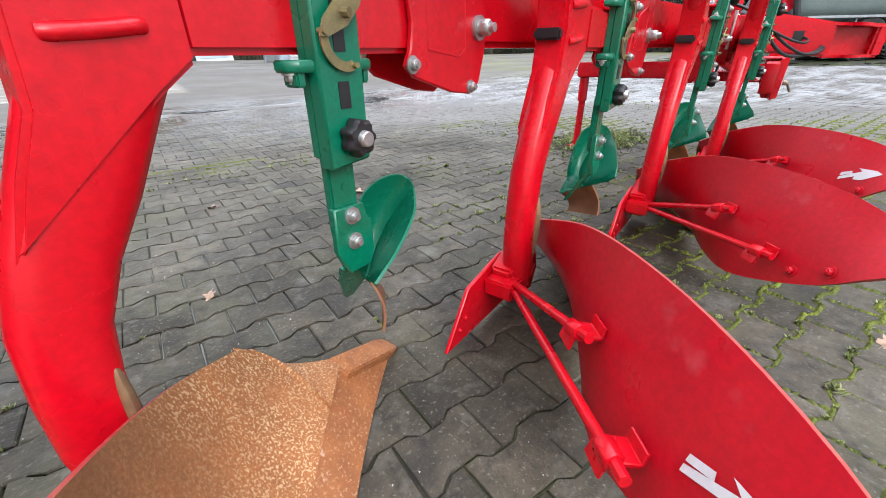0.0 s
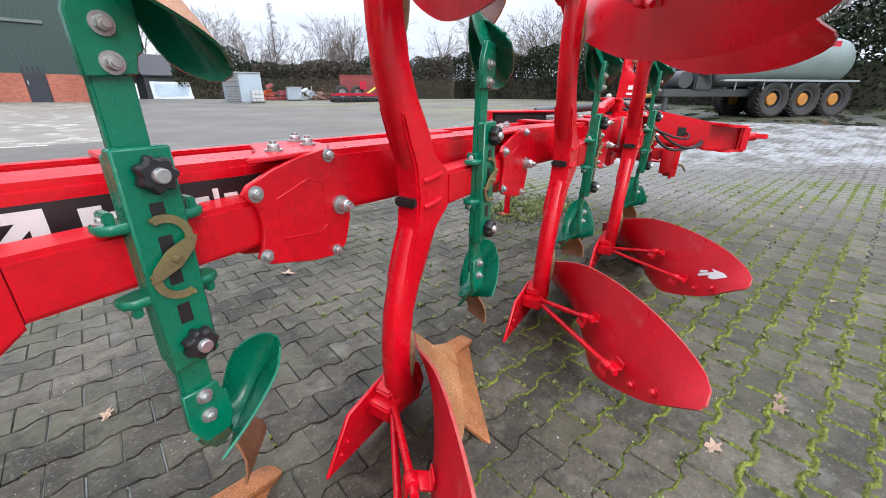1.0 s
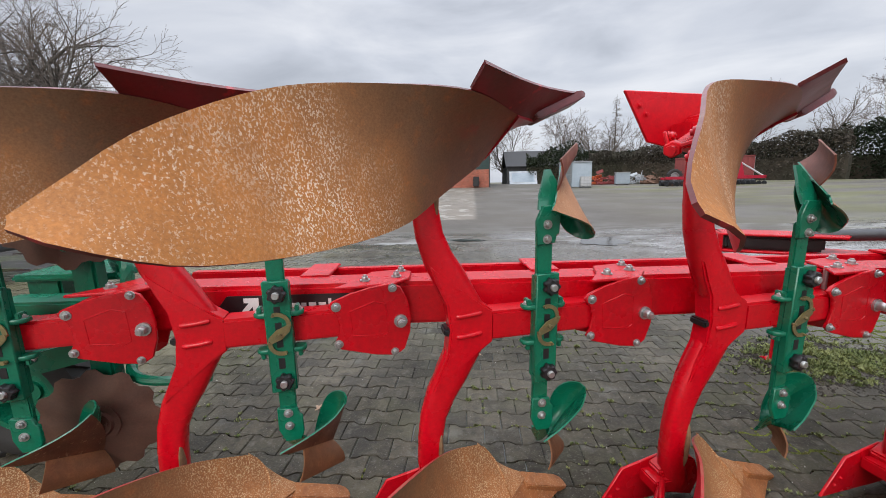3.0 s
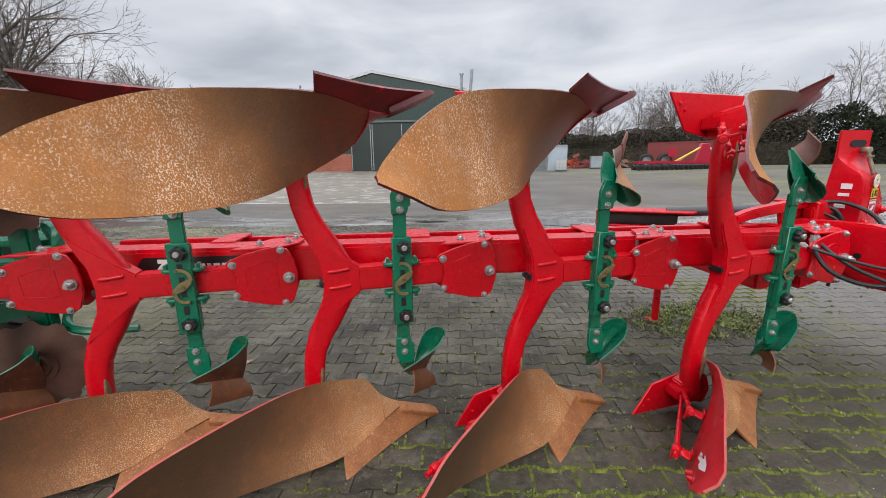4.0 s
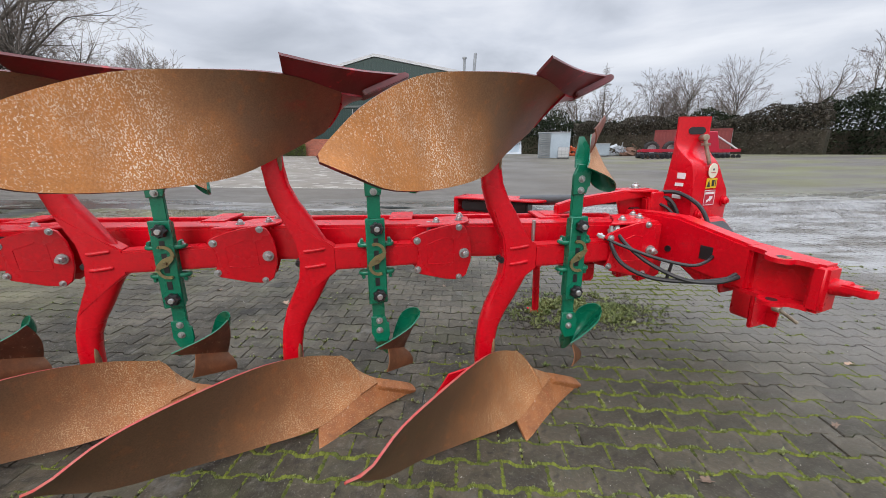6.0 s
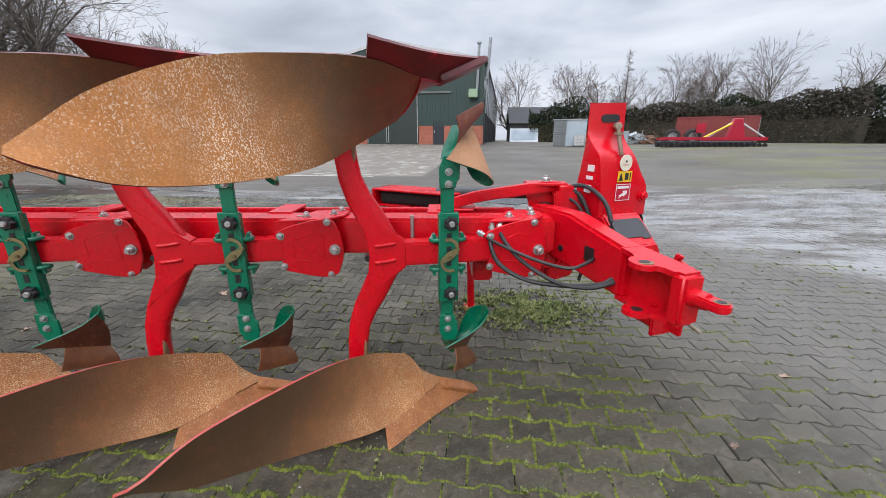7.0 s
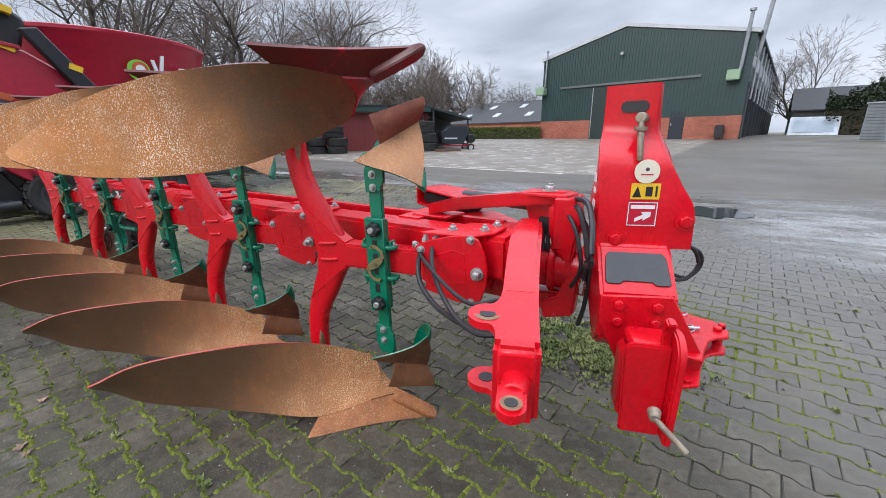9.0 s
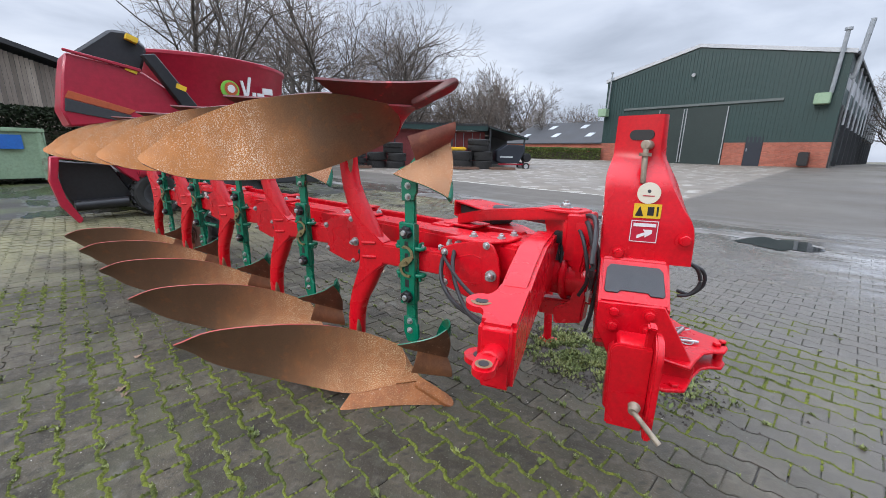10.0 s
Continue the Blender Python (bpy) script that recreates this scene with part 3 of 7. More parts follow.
def far_pavers():
    shape_v, shape_f = paver_shape()
    base = np.array(shape_v)
    c, s = math.cos(PAVE_TURN), math.sin(PAVE_TURN)
    turned = np.stack([base[:, 0] * c - base[:, 1] * s, base[:, 0] * s + base[:, 1] * c, base[:, 2]], 1)
    rng = random.Random(5)
    verts, faces, n = [], [], len(base)
    wear = [[np.array([rng.gauss(0, 0.0015) for _ in range(n)]) for _ in range(2)] for _ in range(64)]
    count = 0
    for x, y, seed in paver_places():
        dz, tx, ty = rng.uniform(-0.002, 0.002), rng.uniform(-0.012, 0.012), rng.uniform(-0.012, 0.012)
        if (x, y) in PICKED:
            continue
        p = turned + (x, y, rise(x, y) + dz)
        p[:, 2] += turned[:, 0] * tx + turned[:, 1] * ty
        worn = wear[count % 64]
        p[:, 0] += worn[0]
        p[:, 1] += worn[1]
        verts.append(p)
        faces.extend(tuple(i + count * n for i in f) for f in shape_f)
        count += 1
    me = bpy.data.meshes.new("paver_field")
    me.from_pydata(np.concatenate(verts).tolist(), [], faces)
    me.materials.append(PAVER_FAR)
    return me


def lay_pavers():
    shape_v, shape_f = paver_shape()
    rng = random.Random(9)
    kinds = []
    for _ in range(12):
        me = bpy.data.meshes.new("paver")
        me.from_pydata([(x + rng.gauss(0, 0.0015), y + rng.gauss(0, 0.0015), z) for x, y, z in shape_v], [], shape_f)
        me.materials.append(PAVER)
        kinds.append(me)
    for k, (x, y) in enumerate(PICKED):
        ob = child("paver", kinds[k * 7 % 12], ground)
        ob.matrix_basis = Matrix.Translation((x, y, rise(x, y) + rng.uniform(-0.002, 0.002))) @ Euler((rng.uniform(-0.01, 0.01), rng.uniform(-0.01, 0.01), PAVE_TURN + rng.choice((0, math.pi)))).to_matrix().to_4x4()
    field = child("paver_field", far_pavers(), ground)
    tagged(field, "wet grey interlocking concrete pavers with mossy joints", kind="stuff")


PICKED = [(x, y) for x, y, _ in paver_places() if near_field(x, y)][:298]

# ---- plough: five double bodies on a long beam ----
BEAM_Z = 0.862
plough = thing("reversible_plough", "red and green reversible plough with rusted mouldboards, parked on wet paving", "plough",
               Matrix.Translation((0, 0, BEAM_Z)) @ pose(0, 0, 0, 1.15) @ Matrix.Translation((0, 0, -BEAM_Z)))
UNIT_TURN = 10.2
UNITS = [Matrix.Translation((-k, 0, BEAM_Z)) @ pose(0, 0, 0, 0, 0, UNIT_TURN) for k in range(5)]
WALL_XZ = Matrix(((1, 0, 0, 0), (0, 0, 1, 0), (0, 1, 0, 0), (0, 0, 0, 1)))  # outline x, z; thickness along y

TOP_EDGE = [(-0.660, 0.149, 0.604), (-0.830, 0.017, 0.508), (-0.998, -0.176, 0.426), (-1.210, -0.379, 0.402), (-1.410, -0.548, 0.417), (-1.530, -0.651, 0.472), (-1.610, -0.652, 0.507)]
LOW_EDGE = [(-0.569, 0.001, 0.770), (-0.777, -0.153, 0.811), (-1.055, -0.240, 0.805), (-1.289, -0.334, 0.770), (-1.474, -0.500, 0.667), (-1.580, -0.588, 0.568), (-1.614, -0.640, 0.524)]
NOTCH, JOINT, NOSE, WING, TIP, SHIN_TOP = (Vector(p) for p in ((-0.784, -0.152, 0.814), (-0.569, 0.001, 0.770), (-0.449, 0.101, 0.766),
                                                               (-0.775, -0.262, 0.858), (-0.253, 0.119, 0.865), (-0.663, 0.148, 0.600)))


def down(p):
    return Vector((p[0], p[1], -p[2]))


def sheet(grid, thick, front=0, back=1, rim_mat=1):
    """A curved plate with a soil side and a painted back, from a grid of points on the soil side."""
    bm = bmesh.new()
    nu, nv = len(grid), len(grid[0])

    def normal(i, j):
        a = grid[min(i + 1, nu - 1)][j] - grid[max(i - 1, 0)][j]
        b = grid[i][min(j + 1, nv - 1)] - grid[i][max(j - 1, 0)]
        n = a.cross(b)
        return n.normalized() if n.length > 1e-9 else Vector((0, 1, 0))

    sign = 1 if sum((normal(i, nv // 2) for i in range(nu)), Vector()).y > 0 else -1
    face = [[bm.verts.new(p) for p in row] for row in grid]
    rear = [[bm.verts.new(grid[i][j] + normal(i, j) * sign * thick) for j in range(nv)] for i in range(nu)]
    for i in range(nu - 1):
        for j in range(nv - 1):
            bm.faces.new((face[i][j], face[i][j + 1], face[i + 1][j + 1], face[i + 1][j])).material_index = front
            bm.faces.new((rear[i][j], rear[i + 1][j], rear[i + 1][j + 1], rear[i][j + 1])).material_index = back
    rim = [(i, 0) for i in range(nu)] + [(nu - 1, j) for j in range(1, nv)] + [(i, nv - 1) for i in range(nu - 2, -1, -1)] + [(0, j) for j in range(nv - 2, 0, -1)]
    for (a, b), (c, d) in zip(rim, rim[1:] + rim[:1]):
        bm.faces.new((face[a][b], face[c][d], rear[c][d], rear[a][b])).material_index = rim_mat
    bmesh.ops.remove_doubles(bm, verts=bm.verts, dist=0.0005)
    bmesh.ops.recalc_face_normals(bm, faces=bm.faces)
    return bm


def mouldboard_grid(nu=26, nv=9, bulge=0.055):
    top, low = spline(TOP_EDGE, nu), spline(LOW_EDGE, nu)
    grid = []
    for i in range(nu):
        a, b = down(low[i]), down(top[i])
        t = i / (nu - 1)
        out = Vector((0.45, 0.85, -0.28)).normalized()
        row = []
        for j in range(nv):
            v = j / (nv - 1)
            row.append(a.lerp(b, v) + out * bulge * math.sin(math.pi * v) * (1 - 0.55 * t) * min(1.0, (b - a).length / 0.25))
        grid.append(row)
    return grid


def share_grid():
    rows = []
    for i in range(9):
        t = i / 8
        up = NOTCH.lerp(JOINT, t / 0.62) if t < 0.62 else JOINT.lerp(NOSE, (t - 0.62) / 0.38)
        lo = WING.lerp(TIP, t * 0.93) + Vector((0.0, 0.012, -0.010)) * math.sin(math.pi * t)
        rows.append([down(lo.lerp(up, k / 3)) for k in range(4)])
    return rows


def shin_grid():
    """The shin closes the board's front edge and runs down to the nose of the share."""
    edge = mouldboard_grid()[0]
    rows = []
    for i in range(9):
        t = i / 8
        back = edge[8 - i]
        fore = down(SHIN_TOP.lerp(NOSE, t) + Vector((-0.03, 0.0, 0.035)) * math.sin(math.pi * t)) + Vector((0.010, 0.030, -0.008)) * math.sin(math.pi * t)
        rows.append([back.lerp(fore, k / 3) for k in range(4)])
    return rows


def share_point():
    bm = bmesh.new()
    a, b = NOSE + Vector((-0.035, -0.020, 0.003)), TIP
    d = (b - a).normalized()
    w = Vector((0.25, -0.85, 0.32)).normalized()
    n = d.cross(w).normalized()
    rings = []
    for t, half, th in ((0, 0.030, 0.022), (0.05, 0.035, 0.038), (0.8, 0.034, 0.036), (0.93, 0.028, 0.026), (1.0, 0.015, 0.012)):
        p = a.lerp(b, t)
        rings.append([down(p + w * x * half + n * z * th * 0.5) for x, z in ((-1, -1), (1, -1), (1, 1), (-1, 1))])
    loft(bm, rings)
    soften(bm, list(bm.verts), 0.004, 2)
    return bm


def landside():
    bm = bmesh.new()
    slab(bm, [(-1.185, -0.850), (-1.075, -0.675), (-0.88, -0.635), (-0.78, -0.67), (-0.73, -0.845)], 0.118, 0.130, WALL_XZ, 0.003)
    for x, z in ((-1.12, -0.80), (-1.09, -0.77)):
        bolt(bm, (x, 0.131, z), (0, 1, 0), 0.009, 0.006)
        bolt(bm, (x, 0.117, z), (0, -1, 0), 0.009, 0.006)
    return bm


def frog():
    bm = bmesh.new()
    slab(bm, [(-0.955, -0.655), (-0.84, -0.60), (-0.775, -0.63), (-0.745, -0.72), (-0.78, -0.80), (-0.93, -0.76)], 0.045, 0.116, WALL_XZ, 0.008, 2)
    box(bm, (-0.99, 0.02, -0.735), (-0.86, 0.116, -0.68), 0.006)
    for x, z in ((-0.93, -0.69), (-0.85, -0.66)):
        bolt(bm, (x, 0.045, z), (0, -1, 0), 0.013, 0.014)
    return bm


def strut(b):
    a, b = Vector((-0.896, 0.085, -0.715)), Vector(b)
    return shape(rod, a, b + (b - a).normalized() * 0.012, 0.0115, n=10)


def strut_bracket(b, depth):
    """The bent plate on the board's back that holds a strut, with its nut."""
    bm = bmesh.new()
    a, b = Vector((-0.896, 0.085, -0.715)), Vector(b)
    d = (b - a).normalized()
    out = Vector((0.62, -0.72, -0.30)).normalized()
    m = Matrix.Translation(b) @ out.to_track_quat("Z", "X").to_matrix().to_4x4()
    strap = [(-0.040, -0.002), (-0.012, -0.002), (-0.004, 0.008), (-0.004, depth), (0.004, depth + 0.006), (0.030, depth + 0.002), (0.032, depth - 0.006), (0.006, depth - 0.002), (0.005, 0.004), (-0.006, -0.010), (-0.040, -0.010)]
    slab(bm, strap, -0.026, 0.026, m @ Matrix(((1, 0, 0, 0), (0, 0, 1, 0), (0, 1, 0, 0), (0, 0, 0, 1))), 0.002)
    bolt(bm, m @ Vector((-0.028, 0.0, -0.001)), m.to_3x3() @ Vector((0, 0, 1)), 0.010, 0.010)
    rod(bm, b - d * 0.012, b + d * 0.028, 0.021, 0.019, 6, 0.002)
    rod(bm, b + d * 0.02, b + d * 0.06, 0.011, n=8)
    return bm


def rounded_ring(cx, cy, z, wx, wy, n=14, power=3.2, tilt=0.0):
    ring = []
    for k in range(n):
        a = 2 * math.pi * k / n
        c, s = math.cos(a), math.sin(a)
        x, y = math.copysign(abs(c) ** (2 / power), c) * wx / 2, math.copysign(abs(s) ** (2 / power), s) * wy / 2
        ring.append(Vector((cx + x, cy + y, z + x * tilt)))
    return ring


def leg():
    """The cast leg: a hub on the beam arm and a bent limb up and down."""
    bm = bmesh.new()
    path = ((0.0, -0.734, 0.166, 0.0), (0.06, -0.738, 0.150, 0.0), (0.11, -0.766, 0.130, 0.25), (0.19, -0.806, 0.112, 0.5), (0.27, -0.850, 0.106, 0.42),
            (0.36, -0.882, 0.100, 0.22), (0.45, -0.895, 0.098, 0.08), (0.55, -0.900, 0.098, 0.0), (0.63, -0.893, 0.098, -0.12), (0.70, -0.872, 0.098, -0.25))
    for sign in (1, -1):
        loft(bm, [rounded_ring(x, 0.054, sign * d, w, 0.076, tilt=sign * t) for d, x, w, t in path])
    hub = [(-0.893, 0.262), (-0.860, 0.172), (-0.828, 0.10), (-0.816, 0.0), (-0.828, -0.10), (-0.860, -0.172), (-0.893, -0.262), (-0.694, -0.094), (-0.645, -0.058), (-0.645, 0.062), (-0.694, 0.097)]
    slab(bm, hub, 0.014, 0.096, WALL_XZ, 0.007, 2)
    for z in (0.052, -0.028):
        hose(bm, [(-0.790, 0.0165, z), (-0.784, 0.0130, z), (-0.745, 0.0125, z + 0.003), (-0.705, 0.0130, z + 0.008), (-0.698, 0.0165, z + 0.008)], 0.0095, 14, 8)
    return bm


def worn_patch():
    """Bare metal where soil has rubbed the leg's leading edge."""
    bm = bmesh.new()
    rings = []
    for k in range(13):
        a = math.pi * k / 12
        r, z = max(math.sin(a), 0.02), -0.53 - 0.105 * math.cos(a)
        x = -0.8625 + 0.012 * math.sin(2.4 * (z + 0.60))
        rings.append([Vector((x + 0.0115 * r * math.cos(q), 0.028 + 0.022 * r * math.sin(q), z)) for q in (2 * math.pi * i / 12 for i in range(12))])
    loft(bm, rings)
    return bm


def smooth_loop(bm, pts, y, r):
    ring = pts + pts[:2]
    for (x0, z0), (x1, z1) in zip(ring, ring[1:-1]):
        rod(bm, (x0, y, z0), (x1, y, z1), r, n=6)


PLATE = [(-0.278, 0.080), (-0.262, 0.100), (-0.19, 0.128), (-0.11, 0.148), (-0.035, 0.158), (0.004, 0.140), (0.030, 0.085), (0.042, 0.02), (0.038, -0.05),
         (0.014, -0.122), (-0.022, -0.146), (-0.10, -0.136), (-0.235, -0.098), (-0.262, -0.075), (-0.246, -0.045), (-0.238, 0.0), (-0.246, 0.045)]
PLATE_BOLTS = ((-0.246, 0.079, 0.014), (-0.028, 0.139, 0.013), (-0.244, -0.073, 0.013), (-0.027, -0.128, 0.012))


def pivot_plate():
    bm = bmesh.new()
    slab(bm, PLATE, -0.007, 0.007, WALL_XZ, 0.003)
    return bm


def pocket_rim():
    """The raised edge of the pocket pressed into the pivot plate."""
    bm = bmesh.new()
    smooth_loop(bm, [(-0.195, 0.055), (-0.10, 0.088), (-0.055, 0.075), (-0.05, -0.045), (-0.075, -0.06), (-0.19, -0.045)], -0.006, 0.0035)
    slab(bm, [(-0.125, -0.055), (-0.07, -0.045), (-0.068, -0.052), (-0.085, -0.060)], -0.009, -0.006, WALL_XZ)
    return bm


def top_plate():
    bm = bmesh.new()
    slab(bm, [(-0.25, 0.0), (-0.02, 0.0), (0.05, 0.07), (0.075, 0.18), (0.02, 0.225), (-0.10, 0.215), (-0.16, 0.10)], 0.143, 0.155, None, 0.003)
    box(bm, (-0.10, 0.05, 0.09), (0.02, 0.10, 0.144), 0.006)
    return bm


def star_knob():
    bm = bmesh.new()
    rings = []
    for y, k in ((0.0, 0.82), (-0.006, 1.0), (-0.024, 1.0), (-0.031, 0.84)):
        rings.append([Vector((math.cos(a) * r, y, math.sin(a) * r)) for a, r in
                      ((2 * math.pi * i / 42, k * (0.0305 + 0.0034 * math.cos(7 * 2 * math.pi * i / 42))) for i in range(42))])
    loft(bm, rings)
    return bm


def knob_bolt():
    bm = bmesh.new()
    rod(bm, (0, -0.028, 0), (0, -0.042, 0), 0.0145, 0.0135, 12, 0.002)
    return bm


def spring_clip():
    """Yellow-plated locking clip: two flat arcs joined by a lens-shaped bar."""
    bm = bmesh.new()

    def arc(turn):
        mid, r, half = Vector((-0.005, 0, 0.036)), 0.040, 0.0075
        outer = [(mid.x + (r + half) * math.cos(a), mid.z + (r + half) * math.sin(a)) for a in (radians(-8 + 116 * k / 12) for k in range(13))]
        inner = [(mid.x + (r - half) * math.cos(a), mid.z + (r - half) * math.sin(a)) for a in (radians(-8 + 116 * k / 12) for k in range(13))]
        slab(bm, [(x * turn, z * turn) for x, z in outer + inner[::-1]], -0.003, 0.001, WALL_XZ)

    arc(1)
    arc(-1)
    lens = [(-0.046, -0.034), (-0.030, -0.034), (0.009, -0.018), (0.037, 0.010), (0.046, 0.034), (0.030, 0.034), (-0.009, 0.018), (-0.037, -0.010)]
    slab(bm, lens, -0.008, -0.004, WALL_XZ)
    for x, z in ((-0.017, 0.074), (0.038, 0.027), (-0.038, -0.027), (0.017, -0.074)):
        rod(bm, (x, 0.004, z), (x, -0.012, z), 0.0055, 0.0045, 10)
    rod(bm, (0, 0.004, 0), (0.004, -0.020, -0.002), 0.009, 0.007, n=8)
    return bm


def skimmer_sleeve():
    bm = bmesh.new()
    slab(bm, [(-0.046, -0.232), (0.046, -0.225), (0.046, 0.205), (-0.046, 0.205)], -0.036, -0.006, WALL_XZ, 0.004)
    box(bm, (-0.046, -0.010, -0.215), (-0.030, 0.012, 0.195), 0.003)
    box(bm, (0.030, -0.010, -0.215), (0.046, 0.012, 0.195), 0.003)
    for z, w in ((0.074, 1), (-0.068, -1)):
        ear = [(-0.088, -0.012), (-0.07, -0.028), (0.07, -0.028), (0.088, -0.012), (0.088, 0.018), (0.05, 0.026), (-0.05, 0.026), (-0.088, 0.018)]
        slab(bm, ear, z - 0.009, z + 0.009, None, 0.004)
        for x in (-0.066, 0.066):
            box(bm, (x - 0.008, -0.02, min(z, z + 0.03 * w)), (x + 0.008, 0.018, max(z, z + 0.03 * w)), 0.003)
    return bm


def slot_shape(z0, z1):
    return shape(box, (-0.013, -0.0375, z0), (0.013, -0.034, z1), 0.004)


def skimmer_stem():
    """The lower stem with its foot, built downwards from the sleeve."""
    bm = bmesh.new()
    box(bm, (-0.032, -0.004, -0.37), (0.030, 0.018, -0.19), 0.004)
    foot = [(-0.040, -0.310), (0.034, -0.315), (0.040, -0.345), (0.050, -0.35), (0.052, -0.42), (0.040, -0.455), (-0.020, -0.455), (-0.042, -0.40)]
    slab(bm, foot, -0.016, 0.002, WALL_XZ, 0.003)
    rings = []
    for h, x0, x1, y in ((0.44, -0.034, 0.040, -0.004), (0.49, -0.016, 0.060, 0.030), (0.54, 0.012, 0.070, 0.062), (0.585, 0.036, 0.058, 0.092)):
        rings.append([Vector((x0, y - 0.006, -h)), Vector((x1, y - 0.006, -h)), Vector((x1, y + 0.006, -h)), Vector((x0, y + 0.006, -h))])
    loft(bm, rings)
    rod(bm, (0, -0.0045, -0.275), (0, -0.006, -0.275), 0.008, n=10)
    return bm


SKIM = dict(heel=Vector((-0.452, -0.070, 0.470)), root=Vector((-0.312, 0.150, 0.600)), tip_out=Vector((-0.266, 0.118, 0.688)), tip_in=Vector((-0.426, -0.050, 0.618)))
SKIM_RIM = spline([(-0.479, -0.098, 0.447), (-0.410, -0.082, 0.424), (-0.338, -0.056, 0.400), (-0.278, -0.030, 0.372), (-0.238, 0.006, 0.340)], 41)


def skim_point(u, v):
    """On the skimmer board: u from front to tail, v from its upper rim down and back to the share."""
    k = min(max(u, 0.0), 1.0) * 40
    i = min(int(k), 39)
    top, low = SKIM_RIM[i].lerp(SKIM_RIM[i + 1], k - i), SKIM["heel"].lerp(SKIM["root"], u)
    p = top.lerp(low, v) + Vector((0.006, 0.030, 0.004)) * math.sin(math.pi * v) * u
    return down(p)


def skimmer_grid(nu=12, nv=9):
    return [[skim_point(i / (nu - 1), j / (nv - 1)) for j in range(nv)] for i in range(nu)]


def skimmer_share_grid():
    rows = []
    for i in range(8):
        u = i / 7
        top = skim_point(0.30 + 0.70 * u, 0.97)
        low = down(SKIM["tip_in"].lerp(SKIM["tip_out"], u))
        rows.append([top.lerp(low, k / 4) + Vector((0.010, -0.012, 0.0)) * math.sin(math.pi * k / 4) + Vector((0.012, -0.002, 0)) * u * math.sin(math.pi * k / 4) for k in range(5)])
    return rows


def skimmer_lobe():
    """The rounded wing that folds up behind the skimmer board."""
    edge = spline([(-0.237, 0.008, 0.338), (-0.237, 0.030, 0.318), (-0.254, 0.054, 0.310), (-0.286, 0.080, 0.322), (-0.320, 0.098, 0.352), (-0.352, 0.106, 0.420), (-0.374, 0.108, 0.490), (-0.388, 0.100, 0.545)], 16)
    fold = spline([skim_point(u, v) + Vector((-0.004, 0.006, 0.002)) for u, v in ((1, 0.0), (0.96, 0.28), (0.86, 0.52), (0.72, 0.70), (0.56, 0.84), (0.45, 0.95))], 16)
    return [[down(a).lerp(b, k / 5) + Vector((0.02, 0.012, -0.012)) * math.sin(math.pi * k / 5) * math.sin(math.pi * i / 15) for k in range(6)] for i, (a, b) in enumerate(zip(edge, fold))]


def on_board(u, v, lift=0.0):
    """A point on the red back of the lower mouldboard and the outward direction there."""
    grid = mouldboard_grid(40, 13)
    i, j = min(max(u, 0), 0.999) * 38, min(max(v, 0), 0.999) * 11
    a, b = int(i), int(j)
    p = grid[a][b].lerp(grid[a + 1][b], i - a).lerp(grid[a][b + 1].lerp(grid[a + 1][b + 1], i - a), j - b)
    n = (grid[a + 1][b] - grid[a][b]).cross(grid[a][b + 1] - grid[a][b]).normalized()
    if n.y < 0:
        n.negate()
    return p + n * (0.009 + lift), n


def board_bolt(u, v):
    p, n = on_board(u, v)
    return shape(bolt, p, n, 0.013, 0.016)


def board_arrow():
    """A white arrow in two strokes, laid on the curved back."""
    bm = bmesh.new()
    for ring in ([(0.0, 0.30), (0.30, 0.50), (0.26, 0.72), (0.0, 0.52)], [(0.0, 0.0), (0.40, 0.32), (0.40, 0.06), (0.62, 0.02), (1.0, 0.74), (0.80, 0.98), (0.36, 0.96), (0.50, 0.76), (0.0, 0.22)]):
        bm.faces.new([bm.verts.new(on_board(0.80 + 0.12 * x, 0.44 + 0.24 * y, 0.003)[0]) for x, y in ring])
    bmesh.ops.triangulate(bm, faces=bm.faces)
    return bm


# shared meshes
M_BOARD_BOLTS = [to_mesh("board_bolt", board_bolt(u, v), RED_DULL) for u, v in ((0.80, 0.16), (0.885, 0.20))]
M_ARROW = to_mesh("arrow_mark", board_arrow(), WHITE)
M_BOARD_LOW = to_mesh("mouldboard", sheet(mouldboard_grid(), 0.009, rim_mat=2), [RUST_LOW, RED_DULL, WORN_EDGE])
M_BOARD_TOP = flipped(to_mesh("mouldboard", sheet(mouldboard_grid(), 0.009, rim_mat=2), [RUST_TOP, RED_DULL, RUST_SHARE_TOP]), "mouldboard")
M_SHARE_LOW = to_mesh("share", sheet(share_grid(), 0.012), [RUST_SHARE, RUST_SHARE])
M_SHARE_TOP = flipped(to_mesh("share", sheet(share_grid(), 0.012), [RUST_SHARE_TOP, RUST_SHARE_TOP]), "share")
M_SHIN_LOW = to_mesh("shin", sheet(shin_grid(), 0.010), [RUST_LOW, RUST_LOW])
M_SHIN_TOP = flipped(to_mesh("shin", sheet(shin_grid(), 0.010), [SHIN_RED, SHIN_RED]), "shin")
M_POINT_LOW = to_mesh("share_point", share_point(), RUST_SHARE)
M_POINT_TOP = flipped(to_mesh("share_point", share_point(), RUST_SHARE_TOP), "share_point")
M_LANDSIDE = to_mesh("landside", landside(), RED)
M_FROG = to_mesh("frog", frog(), RED)
STRUT_ENDS = ((-1.21, -0.233, -0.568), (-1.41, -0.364, -0.620))
M_STRUTS = [to_mesh("strut", strut(b), RED) for b in STRUT_ENDS] + [to_mesh("strut_bracket", strut_bracket(b, 0.05), RED) for b in STRUT_ENDS]
